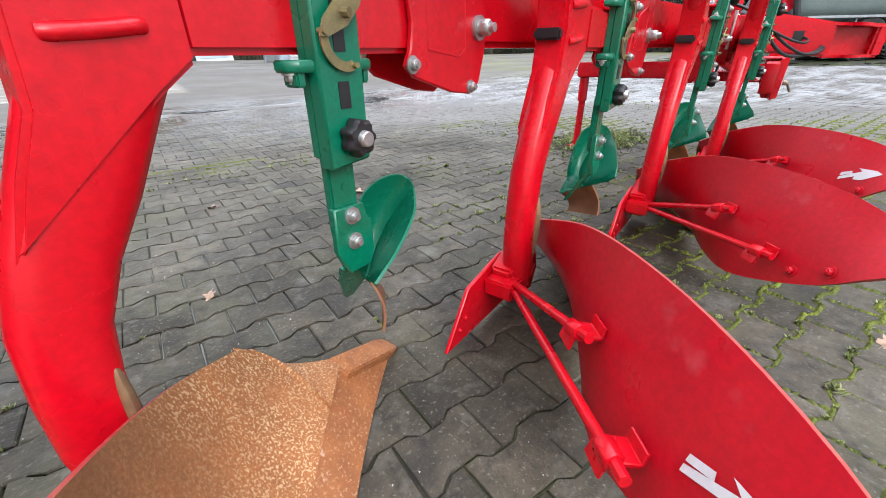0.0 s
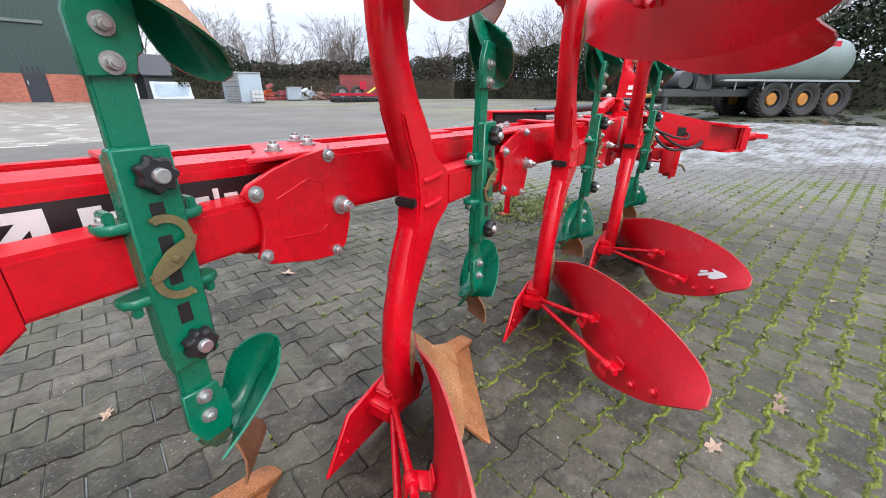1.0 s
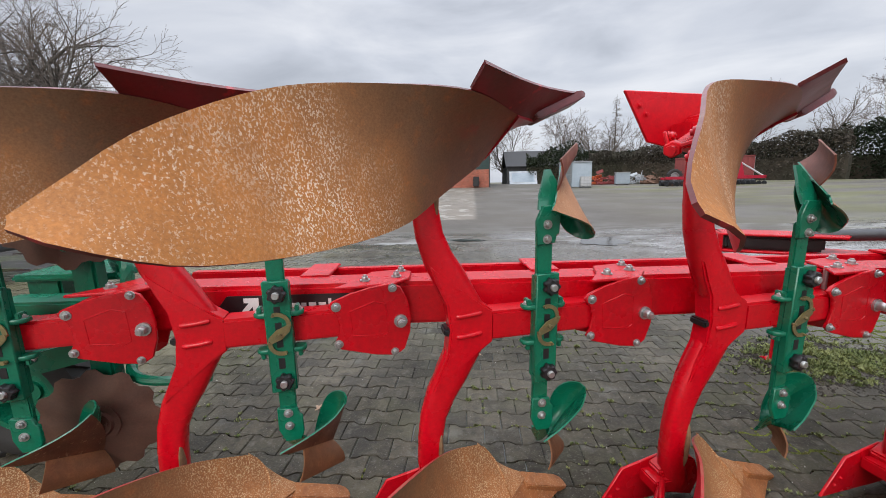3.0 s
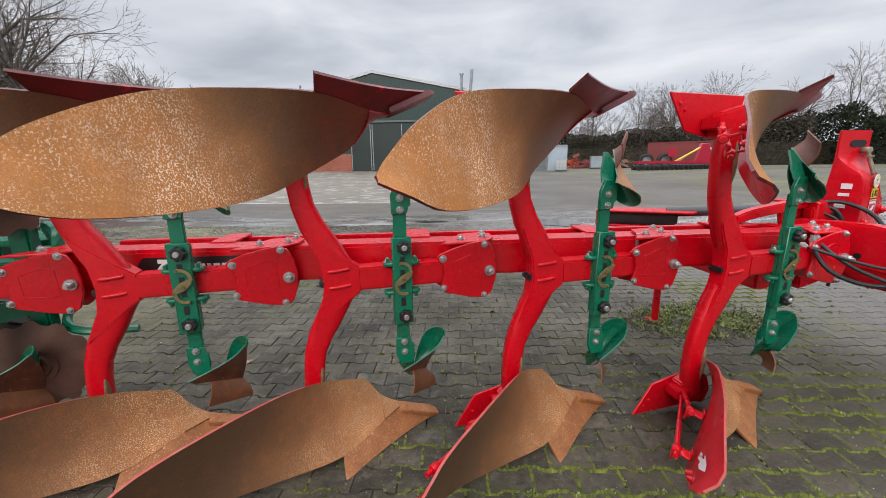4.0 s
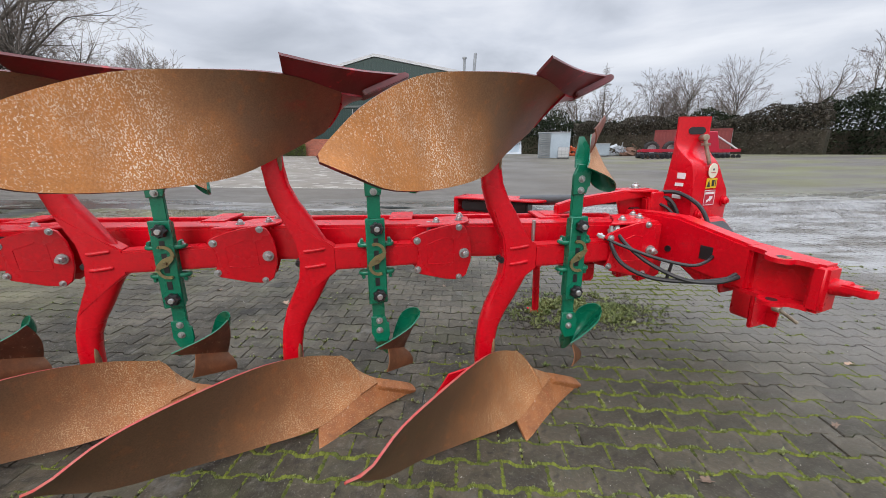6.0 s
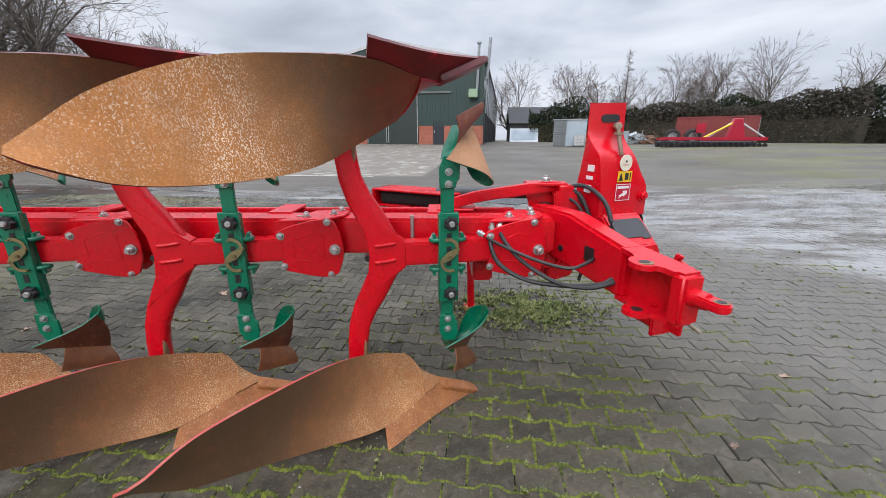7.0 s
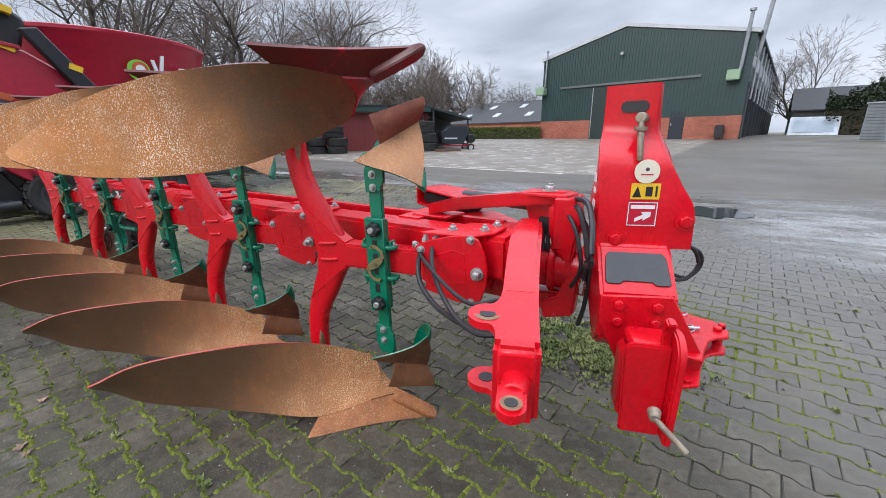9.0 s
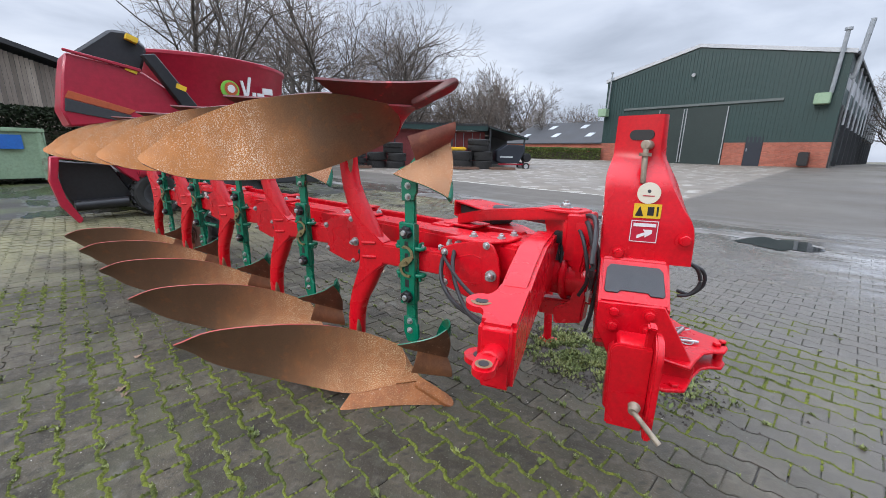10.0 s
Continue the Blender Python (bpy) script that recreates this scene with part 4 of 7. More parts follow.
M_LEG = to_mesh("leg", leg(), RED, 50)
M_WORN = to_mesh("worn_patch", worn_patch(), WORN_METAL)
M_PLATE = to_mesh("pivot_plate", pivot_plate(), RED)
M_POCKET = to_mesh("pocket_rim", pocket_rim(), RED)
M_REAR_PLATE = to_mesh("rear_plate", shape(slab, PLATE, 0.108, 0.120, WALL_XZ, 0.003), RED)
M_TOP_PLATE = to_mesh("top_plate", top_plate(), RED)
M_KNOB = to_mesh("star_knob", star_knob(), BLACK, 50)
M_KNOB_BOLT = to_mesh("knob_bolt", knob_bolt(), ZINC)
M_CLIP = to_mesh("spring_clip", spring_clip(), GOLD)
M_SLEEVE = to_mesh("skimmer_sleeve", skimmer_sleeve(), GREEN)
M_NUT = to_mesh("clamp_nut", shape(bolt, (0, 0, 0), (0, 0, 1), 0.011, 0.012), ZINC)
M_SLOTS = [to_mesh("slot", slot_shape(a, b), BLACK) for a, b in ((0.075, 0.112), (-0.135, -0.09), (-0.05, 0.05))]
M_STEM = to_mesh("skimmer_stem", skimmer_stem(), GREEN)
M_SKIM = to_mesh("skimmer", sheet(skimmer_grid(), 0.006), [RUST_SKIM, GREEN])
M_SKIM_SHARE = to_mesh("skimmer_share", sheet(skimmer_share_grid(), 0.006), [RUST_SKIM_LOW, RUST_SKIM_LOW])
M_SKIM_TOP = flipped(to_mesh("skimmer", sheet(skimmer_grid(), 0.006), [RUST_SKIM_TOP, GREEN]), "skimmer")
M_SKIM_SHARE_TOP = flipped(to_mesh("skimmer_share", sheet(skimmer_share_grid(), 0.006), [RUST_SKIM_SHARE_TOP, RUST_SKIM_SHARE_TOP]), "skimmer_share")
M_SKIM_LOBE = to_mesh("skimmer_tail", sheet(skimmer_lobe(), 0.006), [GREEN, GREEN])
M_ARM = to_mesh("beam_arm", shape(box, (-0.66, 0.010, -0.052), (-0.06, 0.106, 0.060), 0.010), RED)


def bolt_mesh(r, h):
    return to_mesh("bolt", shape(bolt, (0, 0, 0), (0, -1, 0), r, h), ZINC)


M_BOLTS = {r: bolt_mesh(r, 0.014) for r in (0.012, 0.013, 0.014)}
M_PIVOT_BOLT = bolt_mesh(0.020, 0.036)
M_TOP_BOLT = to_mesh("bolt", shape(bolt, (0, 0, 0), (0, 0, 1), 0.016, 0.018), ZINC)
M_CAP = to_mesh("rubber_stop", shape(box, (-0.838, 0.022, -0.026), (-0.806, 0.094, 0.002), 0.006), BLACK)


MIRRORED = {}


def mirror(me):
    if me.name not in MIRRORED:
        MIRRORED[me.name] = flipped(me, me.name.split(".")[0])
    return MIRRORED[me.name]


def both_ways(name, low, parent, label="", m=None, top=None):
    a = child(name, low, parent, m, label)
    b = child(name, top or mirror(low), parent, m, label)
    return a, b


def add_unit(at, marked):
    limb = child("leg", M_LEG, plough, at, "bent red cast steel leg")
    child("rubber_stop", M_CAP, limb)
    both_ways("worn_patch", M_WORN, limb, "bare worn metal on the leading edge")
    for i, body in enumerate(both_ways("mouldboard", M_BOARD_LOW, plough, "rusted curved mouldboard with a red back", at, M_BOARD_TOP)):
        child("share", (M_SHARE_LOW, M_SHARE_TOP)[i], body)
        child("shin", (M_SHIN_LOW, M_SHIN_TOP)[i], body)
        child("share_point", (M_POINT_LOW, M_POINT_TOP)[i], body, label="worn rusty share point")
        for low in (M_LANDSIDE, M_FROG, *M_STRUTS, *M_BOARD_BOLTS, *([M_ARROW] if marked and i == 0 else [])):
            child(low.name.split(".")[0], low if i == 0 else mirror(low), body)
    arm = child("beam_arm", M_ARM, plough, at)
    plate = child("pivot_plate", M_PLATE, plough, at)
    child("pocket_rim", M_POCKET, plate)
    for x, z, r in PLATE_BOLTS:
        child("bolt", M_BOLTS[r], plate, Matrix.Translation((x, -0.007, z)), "zinc-plated bolt")
    child("bolt", M_PIVOT_BOLT, plate, Matrix.Translation((0, -0.007, 0)), "large zinc-plated pivot bolt")
    child("rear_plate", M_REAR_PLATE, plough, at)
    cover = child("top_plate", M_TOP_PLATE, plough, at)
    for x, y in ((-0.13, 0.07), (0.0, 0.10), (0.03, 0.19)):
        child("bolt", M_TOP_BOLT, cover, Matrix.Translation((x, y, 0.155)))
    stem_at = at @ Matrix.Translation((-0.452, 0, 0))
    sleeve = child("skimmer_sleeve", M_SLEEVE, plough, stem_at, "green skimmer bracket clamped on the beam arm")
    for slot in M_SLOTS:
        child("slot", slot, sleeve)
    for x in (-0.07, 0.07):
        child("clamp_nut", M_NUT, sleeve, Matrix.Translation((x, 0, 0.083)))
        child("clamp_nut", M_NUT, sleeve, Matrix.Translation((x, 0, -0.077)) @ pose(0, 0, 0, 180))
    child("spring_clip", M_CLIP, sleeve, Matrix.Translation((0.002, -0.042, 0.006)), "yellow zinc-plated spring clip")
    for z in (0.160, -0.181):
        child("star_knob", M_KNOB, sleeve, Matrix.Translation((0.006, -0.036, z)), "black star knob")
        child("knob_bolt", M_KNOB_BOLT, sleeve, Matrix.Translation((0.006, -0.036, z)))
    for stem in both_ways("skimmer_stem", M_STEM, plough, "green drilled flat steel stem", stem_at):
        side = -1 if stem.data is M_STEM else 1
        for h in (0.332, 0.386):
            child("bolt", M_BOLTS[0.013], stem, Matrix.Translation((0, -0.016, side * h)))
    for board in both_ways("skimmer", M_SKIM, plough, "small skimmer board, rusted face and green back", at, M_SKIM_TOP):
        child("skimmer_share", M_SKIM_SHARE if board.data is M_SKIM else M_SKIM_SHARE_TOP, board)
        child("skimmer_tail", M_SKIM_LOBE if board.data is M_SKIM else mirror(M_SKIM_LOBE), board, label="rounded green tail of the skimmer")


for k, unit in enumerate(UNITS):
    add_unit(unit, k % 2 == 0)

# main beam, adjusting rail and their decals
part("main_beam", shape(box, (-4.03, 0.056, 0.820), (0.10, 0.226, 1.002), 0.016), RED, plough, "long red square-section main beam")
part("adjusting_rail", shape(box, (-4.02, 0.366, 0.935), (-0.05, 0.416, 0.994), 0.006), RED, plough)
decal = part("beam_decal", shape(slab, [(-3.78, 0.868), (-3.70, 0.965), (-3.05, 0.965), (-3.05, 0.868)], 0.0525, 0.055, WALL_XZ), DECAL_BLACK, plough, "black decal with a white arrow mark")


bm = bmesh.new()
slab(bm, [(-3.66, 0.885), (-3.635, 0.885), (-3.60, 0.92), (-3.60, 0.900), (-3.575, 0.900), (-3.575, 0.955), (-3.635, 0.955), (-3.635, 0.935), (-3.615, 0.935)], 0.0505, 0.0522, WALL_XZ)
part("arrow_mark", bm, WHITE, decal, "white arrow mark")
for x, w, z1 in ((-3.53, 0.035, 0.945), (-3.485, 0.03, 0.930), (-3.445, 0.03, 0.930), (-3.405, 0.02, 0.930), (-3.375, 0.03, 0.930),
                 (-3.335, 0.03, 0.930), (-3.295, 0.012, 0.945), (-3.272, 0.03, 0.930), (-3.232, 0.03, 0.930), (-3.192, 0.032, 0.945)):
    part("lettering_bar", shape(box, (x, 0.0505, 0.895), (x + w, 0.0522, z1)), WHITE, decal)
for x in (-3.45, -2.42, -1.40, -0.55):
    part("rail_bracket", shape(box, (x, 0.19, 0.996), (x + 0.13, 0.43, 1.008), 0.003), RED, plough)
for x in (-1.18, -0.62):
    part("clamp_rod", shape(rod, (x, 0.05, 0.81), (x, 0.05, 1.02), 0.010), ZINC, plough)

# ---- headstock ----
def axes(origin, right, up=(0, 0, 1)):
    """A frame with x along right (level), z up, y away."""
    x = Vector(right).normalized()
    z = Vector(up)
    y = z.cross(x).normalized()
    m = Matrix((x, y, z)).transposed().to_4x4()
    m.translation = origin
    return m


ARM = axes((0.12, 0.05, 0.0), (0.939, 0.345, 0))      # x across the drawbar arm, -y along it outwards
NECK = axes((0.337, 0.424, 0.0), (0.995, -0.10, 0))
MAST = axes((0.385, 0.260, 0.0), (0.923, 0.386, 0))
HEAD = axes((0.456, 0.093, 0.0), (0.940, 0.342, 0))


UNTILT = plough.matrix_basis.inverted()


def head(name, bm, mats, label=""):
    return part(name, bm, mats, plough, label, UNTILT)


def drawbar_arm():
    bm = bmesh.new()
    rings = []
    for d, x0, x1, z0, z1 in ((-0.32, 0.02, 0.125, 0.80, 1.030), (-0.10, 0.0, 0.118, 0.79, 1.040), (0.06, -0.005, 0.110, 0.785, 1.040), (0.25, -0.008, 0.100, 0.765, 1.000), (0.43, -0.008, 0.095, 0.748, 0.962)):
        rings.append([ARM @ Vector(p) for p in ((x0, -d, z0), (x1, -d, z0), (x1, -d, z1), (x0, -d, z1))])
    loft(bm, rings)
    soften(bm, list(bm.verts), 0.014, 2)
    web = bmesh.new()
    loft(web, [[ARM @ Vector(p) for p in ((x0, -d, z0), (0.0945, -d, z0), (0.0945, -d, z1), (x0, -d, z1))] for d, x0, z0, z1 in ((0.40, 0.030, 0.749, 0.950), (0.47, 0.052, 0.747, 0.942), (0.66, 0.052, 0.744, 0.930))])
    soften(web, list(web.verts), 0.010, 2)
    extra = bpy.data.meshes.new("web")
    web.to_mesh(extra)
    web.free()
    bm.from_mesh(extra)
    bpy.data.meshes.remove(extra)
    box(bm, (-0.012, -0.702, 0.740), (0.096, -0.640, 0.942), 0.016, ARM, 3)
    ear = [(-0.040 + 0.050 * math.cos(q), -0.548 + 0.050 * math.sin(q)) for q in (radians(80 + 200 * k / 10) for k in range(11))]
    flat = [(0.094, -0.405), (-0.007, -0.405), (-0.010, -0.45), (-0.018, -0.48), (-0.031, -0.499)] + ear + [(-0.020, -0.606), (-0.012, -0.63), (-0.010, -0.66), (0.092, -0.66)]
    lift = Matrix(((1, 0, 0, 0), (0, 1, 0, 0), (0, 0.0913, 1, 0.0608), (0, 0, 0, 1)))      # the flanges follow the arm's taper
    for z0, z1, m in ((0.921, 0.941, ARM @ lift), (0.742, 0.760, ARM)):
        slab(bm, flat, z0, z1, m, 0.005, 2)
    return bm


def tow_pin():
    bm = bmesh.new()
    a, b = ARM @ Vector((0.045, -0.64, 0.850)), ARM @ Vector((0.038, -0.76, 0.862))
    rod(bm, a, b, 0.040, 0.030, 18, 0.004)
    c, d = ARM @ Vector((0.037, -0.745, 0.862)), ARM @ Vector((0.033, -0.835, 0.866))
    tongue = [(0.066, -0.73)] + [(0.035 + 0.031 * math.cos(q), -0.802 + 0.031 * math.sin(q)) for q in (-math.pi * k / 12 for k in range(13))] + [(0.004, -0.73)]
    slab(bm, tongue, 0.846, 0.880, ARM, 0.007, 2)
    return bm


def bore(x, y, z, r):
    return shape(rod, ARM @ Vector((x, y, z - 0.02)), ARM @ Vector((x, y, z + 0.0008)), r, n=18)


def arm_window():
    bm = bmesh.new()
    box(bm, (-0.0095, -0.265, 0.847), (0.002, -0.195, 0.923), 0.004, ARM)
    return bm


def mast():
    """The welded top-link tower: narrow at the head, wide at the foot."""
    bm = bmesh.new()
    levels = [(1.578, (0.343, 0.418), (0.537, 0.398), (0.545, 0.452), (0.348, 0.442)), (1.430, (0.343, 0.416), (0.540, 0.402), (0.552, 0.458), (0.347, 0.442)),
              (1.395, (0.345, 0.396), (0.550, 0.408), (0.558, 0.470), (0.346, 0.442)), (1.350, (0.353, 0.335), (0.574, 0.393), (0.580, 0.490), (0.342, 0.443)), (1.300, (0.368, 0.278), (0.604, 0.370), (0.602, 0.510), (0.336, 0.444)), (1.21, (0.379, 0.264), (0.656, 0.382), (0.634, 0.540), (0.326, 0.446)),
              (1.120, (0.387, 0.262), (0.708, 0.397), (0.664, 0.570), (0.316, 0.448)), (0.965, (0.390, 0.264), (0.718, 0.403), (0.672, 0.590), (0.330, 0.440))]
    columns = [spline([(ring[k][0], ring[k][1], z) for z, *ring in levels], 26) for k in range(4)]
    rings = []
    for corners in zip(*columns):
        ring = []
        for k, c in enumerate(corners):
            for other in (corners[k - 1], corners[(k + 1) % 4]):
                ring.append(c + (other - c).normalized() * 0.014)
            ring.insert(-1, c.lerp((ring[-1] + ring[-2]) / 2, 0.45))
        rings.append(ring)
    loft(bm, rings)
    return bm


def mast_slot():
    bm = bmesh.new()
    ring = [(0.092 + 0.021 * math.cos(a), 1.497 + 0.021 * math.sin(a)) for a in (math.pi / 2 + math.pi * k / 8 for k in range(9))]
    ring += [(0.150 + 0.021 * math.cos(a), 1.497 + 0.021 * math.sin(a)) for a in (-math.pi / 2 + math.pi * k / 8 for k in range(9))]
    slab(bm, ring, -0.010, 0.01, NECK @ WALL_XZ)
    return bm


def link_pin():
    bm = bmesh.new()
    top, mid, low = (NECK @ Vector(p) for p in ((0.156, -0.040, 1.455), (0.160, -0.050, 1.415), (0.178, -0.085, 1.30)))
    rod(bm, NECK @ Vector((0.156, 0.0, 1.455)), NECK @ Vector((0.156, -0.055, 1.455)), 0.020, n=12, bevel=0.003)
    rod(bm, top, mid, 0.011, n=10)
    rod(bm, mid + Vector((0, 0, 0.008)), mid - Vector((0, 0, 0.006)), 0.024, n=14)
    rod(bm, mid, low, 0.013, 0.011, 12, 0.003)
    return bm


def decal_on(m, u0, z0, u1, z1, lift):
    bm = bmesh.new()
    box(bm, (u0, -lift - 0.0012, z0), (u1, -lift, z1), 0.0, m)
    return bm


head("drawbar_arm", drawbar_arm(), RED, "heavy red box-section drawbar arm")
pin = head("tow_pin", tow_pin(), RED)
for x, y, z, r in ((-0.038, -0.55, 0.9518, 0.021), (-0.038, -0.55, 0.761, 0.021), (0.035, -0.802, 0.8812, 0.014)):
    head("bore", bore(x, y, z, r), BLACK)
for x, y, z, r in ((-0.038, -0.55, 0.9510, 0.036), (0.035, -0.802, 0.8805, 0.023)):
    head("worn_ring", shape(rod, ARM @ Vector((x, y, z - 0.004)), ARM @ Vector((x, y, z)), r, n=20), WORN_METAL, "bare worn metal round the bore")
head("bore", shape(rod, ARM @ Vector((-0.012, -0.025, 0.861)), ARM @ Vector((0.02, -0.025, 0.861)), 0.017, n=18), BLACK)
head("arm_window", arm_window(), BLACK, "dark opening in the arm's side")

tower = head("headstock_mast", mast(), RED, "tall red headstock mast with stickers")
part("slot", mast_slot(), BLACK, tower)
part("link_pin", link_pin(), RUSTY_PIN, tower, "hanging steel link pin")
part("round_sticker", shape(rod, MAST @ Vector((0.162, 0.0, 1.262)), MAST @ Vector((0.162, -0.004, 1.262)), 0.044, n=32), CREAM, tower, "round cream sticker with small print")
part("sticker_dot", shape(rod, MAST @ Vector((0.162, 0.0, 1.270)), MAST @ Vector((0.162, -0.0052, 1.270)), 0.007, n=16), WAGON_GREY, tower)
part("sticker_bar", decal_on(MAST, 0.140, 1.249, 0.184, 1.253, 0.0042), STICKER_RED, tower)
part("warning_sticker", decal_on(MAST, 0.1135, 1.158, 0.217, 1.218, 0.0008), YELLOW, tower, "yellow warning sticker")
part("maker_sticker", decal_on(MAST, 0.109, 1.053, 0.217, 1.150, 0.0008), STICKER_RED, tower, "red sticker with a white frame and arrow")


def sticker_lines():
    bm = bmesh.new()
    for u0, z0, u1, z1 in ((0.111, 1.056, 0.215, 1.059), (0.111, 1.144, 0.215, 1.147), (0.111, 1.056, 0.114, 1.147), (0.212, 1.056, 0.215, 1.147), (0.120, 1.122, 0.206, 1.136)):
        box(bm, (u0, -0.0034, z0), (u1, -0.0022, z1), 0.0, MAST)
    slab(bm, [(0.138, 1.070), (0.168, 1.086), (0.168, 1.076), (0.194, 1.094), (0.194, 1.110), (0.158, 1.110), (0.167, 1.099), (0.138, 1.085)], -0.0034, -0.0022, MAST @ WALL_XZ)
    return bm


def warning_signs():
    bm = bmesh.new()
    slab(bm, [(0.120, 1.166), (0.152, 1.166), (0.136, 1.208)], -0.0034, -0.0022, MAST @ WALL_XZ)
    box(bm, (0.166, -0.0034, 1.170), (0.190, -0.0022, 1.206), 0.0, MAST)
    box(bm, (0.200, -0.0034, 1.168), (0.207, -0.0022, 1.208), 0.0, MAST)
    return bm


part("sticker_print", sticker_lines(), WHITE, tower)
part("warning_print", warning_signs(), BLACK, tower)
for k, (z0, z1) in enumerate(((1.215, 1.250), (1.170, 1.190), (1.095, 1.140))):
    bm = bmesh.new()
    side = axes((0.3785 + 0.0035 * k, 0.264, 0.0), (-0.295 - 0.02 * k, 0.953, 0))
    box(bm, (0.050 + 0.01 * k, 0.002, z0), (0.105 + 0.01 * k, 0.0045, z1), 0.0, side)
    part("side_sticker", bm, WHITE, tower, "small white sticker with unreadable print")
for u, z in ((0.318, 1.075), (0.075, 1.000)):
    bm = bmesh.new()
    bolt(bm, MAST @ Vector((u, 0.0, z)), MAST.to_3x3() @ Vector((0, -1, 0)), 0.026, 0.022)
    part("bolt", bm, RED, tower, "red-painted bolt head")


def head_block():
    bm = bmesh.new()
    prof = [(0.0, 0.835), (0.155, 0.985), (0.42, 0.985), (0.42, 0.82), (0.24, 0.70), (0.07, 0.60), (0.0, 0.66)]
    slab(bm, prof, 0.0, 0.262, HEAD @ Matrix(((0, 0, 1, 0), (1, 0, 0, 0), (0, 1, 0, 0), (0, 0, 0, 1))), 0.012, 2)
    return bm


def head_plate():
    bm = bmesh.new()
    slab(bm, [(0.000, 0.838), (0.240, 0.846), (0.372, 0.615), (0.362, 0.556), (0.085, 0.562), (0.000, 0.730)], -0.012, 0.004, HEAD @ WALL_XZ, 0.004)
    return bm


head("head_block", head_block(), RED, "red headstock block with a step pad")
front = head("head_plate", head_plate(), RED)
for u, z in ((0.062, 0.806), (0.190, 0.806), (0.062, 0.743), (0.190, 0.743)):
    bm = bmesh.new()
    bolt(bm, HEAD @ Vector((u, -0.012, z)), HEAD.to_3x3() @ Vector((0, -1, 0)), 0.021, 0.018)
    part("bolt", bm, RED, front, "red-painted bolt head")


def step_pad():
    bm = bmesh.new()
    slope = HEAD @ Matrix.Translation((0.131, 0.0, 0.8355)) @ pose(0, 0, 0, 44.06)
    ring = [(-0.105, 0.045), (-0.06, 0.045), (-0.05, 0.058), (0.05, 0.058), (0.06, 0.045), (0.105, 0.045), (0.112, 0.055), (0.106, 0.160), (0.092, 0.180), (-0.092, 0.180), (-0.106, 0.160), (-0.112, 0.055)]
    slab(bm, ring, 0.0, 0.006, slope, 0.002)
    return bm


part("step_pad", step_pad(), PAD, front, "black anti-slip step pad, wet")


def clevis():
    """The lower-link bracket below the head: a bent front plate and a round-topped cheek."""
    bm = bmesh.new()
    m = axes((0.560, -0.075, 0.0), (0.94, 0.31, 0))
    corner = [(0.040 + 0.032 * math.cos(q), 0.724 + 0.032 * math.sin(q)) for q in (math.pi / 2 * (1 + k / 6) for k in range(7))]
    plate = [(0.022, 0.424), (0.150, 0.424), (0.150, 0.756)] + corner
    slab(bm, plate, -0.012, 0.010, m @ WALL_XZ, 0.006, 2)
    slab(bm, [(0.030, 0.738), (0.150, 0.738), (0.150, 0.756), (0.040, 0.756)], 0.006, 0.12, m @ WALL_XZ, 0.004)
    slab(bm, [(0.008, 0.70), (0.008, 0.49), (0.026, 0.47), (0.026, 0.72)], 0.006, 0.10, m @ WALL_XZ, 0.003)
    side = m @ Matrix(((0, 0, 1, 0), (1, 0, 0, 0), (0, 1, 0, 0), (0, 0, 0, 1)))
    cheek = [(-0.060, 0.424)] + [(0.010 + 0.080 * math.cos(q), 0.728 + 0.080 * math.sin(q)) for q in (math.pi * (1 - k / 14) for k in range(15))] + [(0.090, 0.55), (0.05, 0.430)]
    slab(bm, cheek, 0.146, 0.172, side, 0.006, 2)
    slab(bm, [(0.0, 0.70), (0.0, 0.80), (-0.030, 0.84), (0.012, 0.85), (0.03, 0.76)], 0.118, 0.146, side, 0.006, 2)
    box(bm, (0.05, 0.09, 0.60), (0.15, 0.20, 0.70), 0.01, m)
    return bm


head("lower_link_bracket", clevis(), RED, "red lower-link bracket")
bm = bmesh.new()
rod(bm, (0.680, -0.10, 0.556), (0.684, -0.135, 0.553), 0.022, 0.016, 12, 0.003)
rod(bm, (0.684, -0.13, 0.553), (0.778, -0.150, 0.484), 0.0095, n=10)
head("lock_pin", bm, RUSTY_PIN, "dull grey steel lock pin")


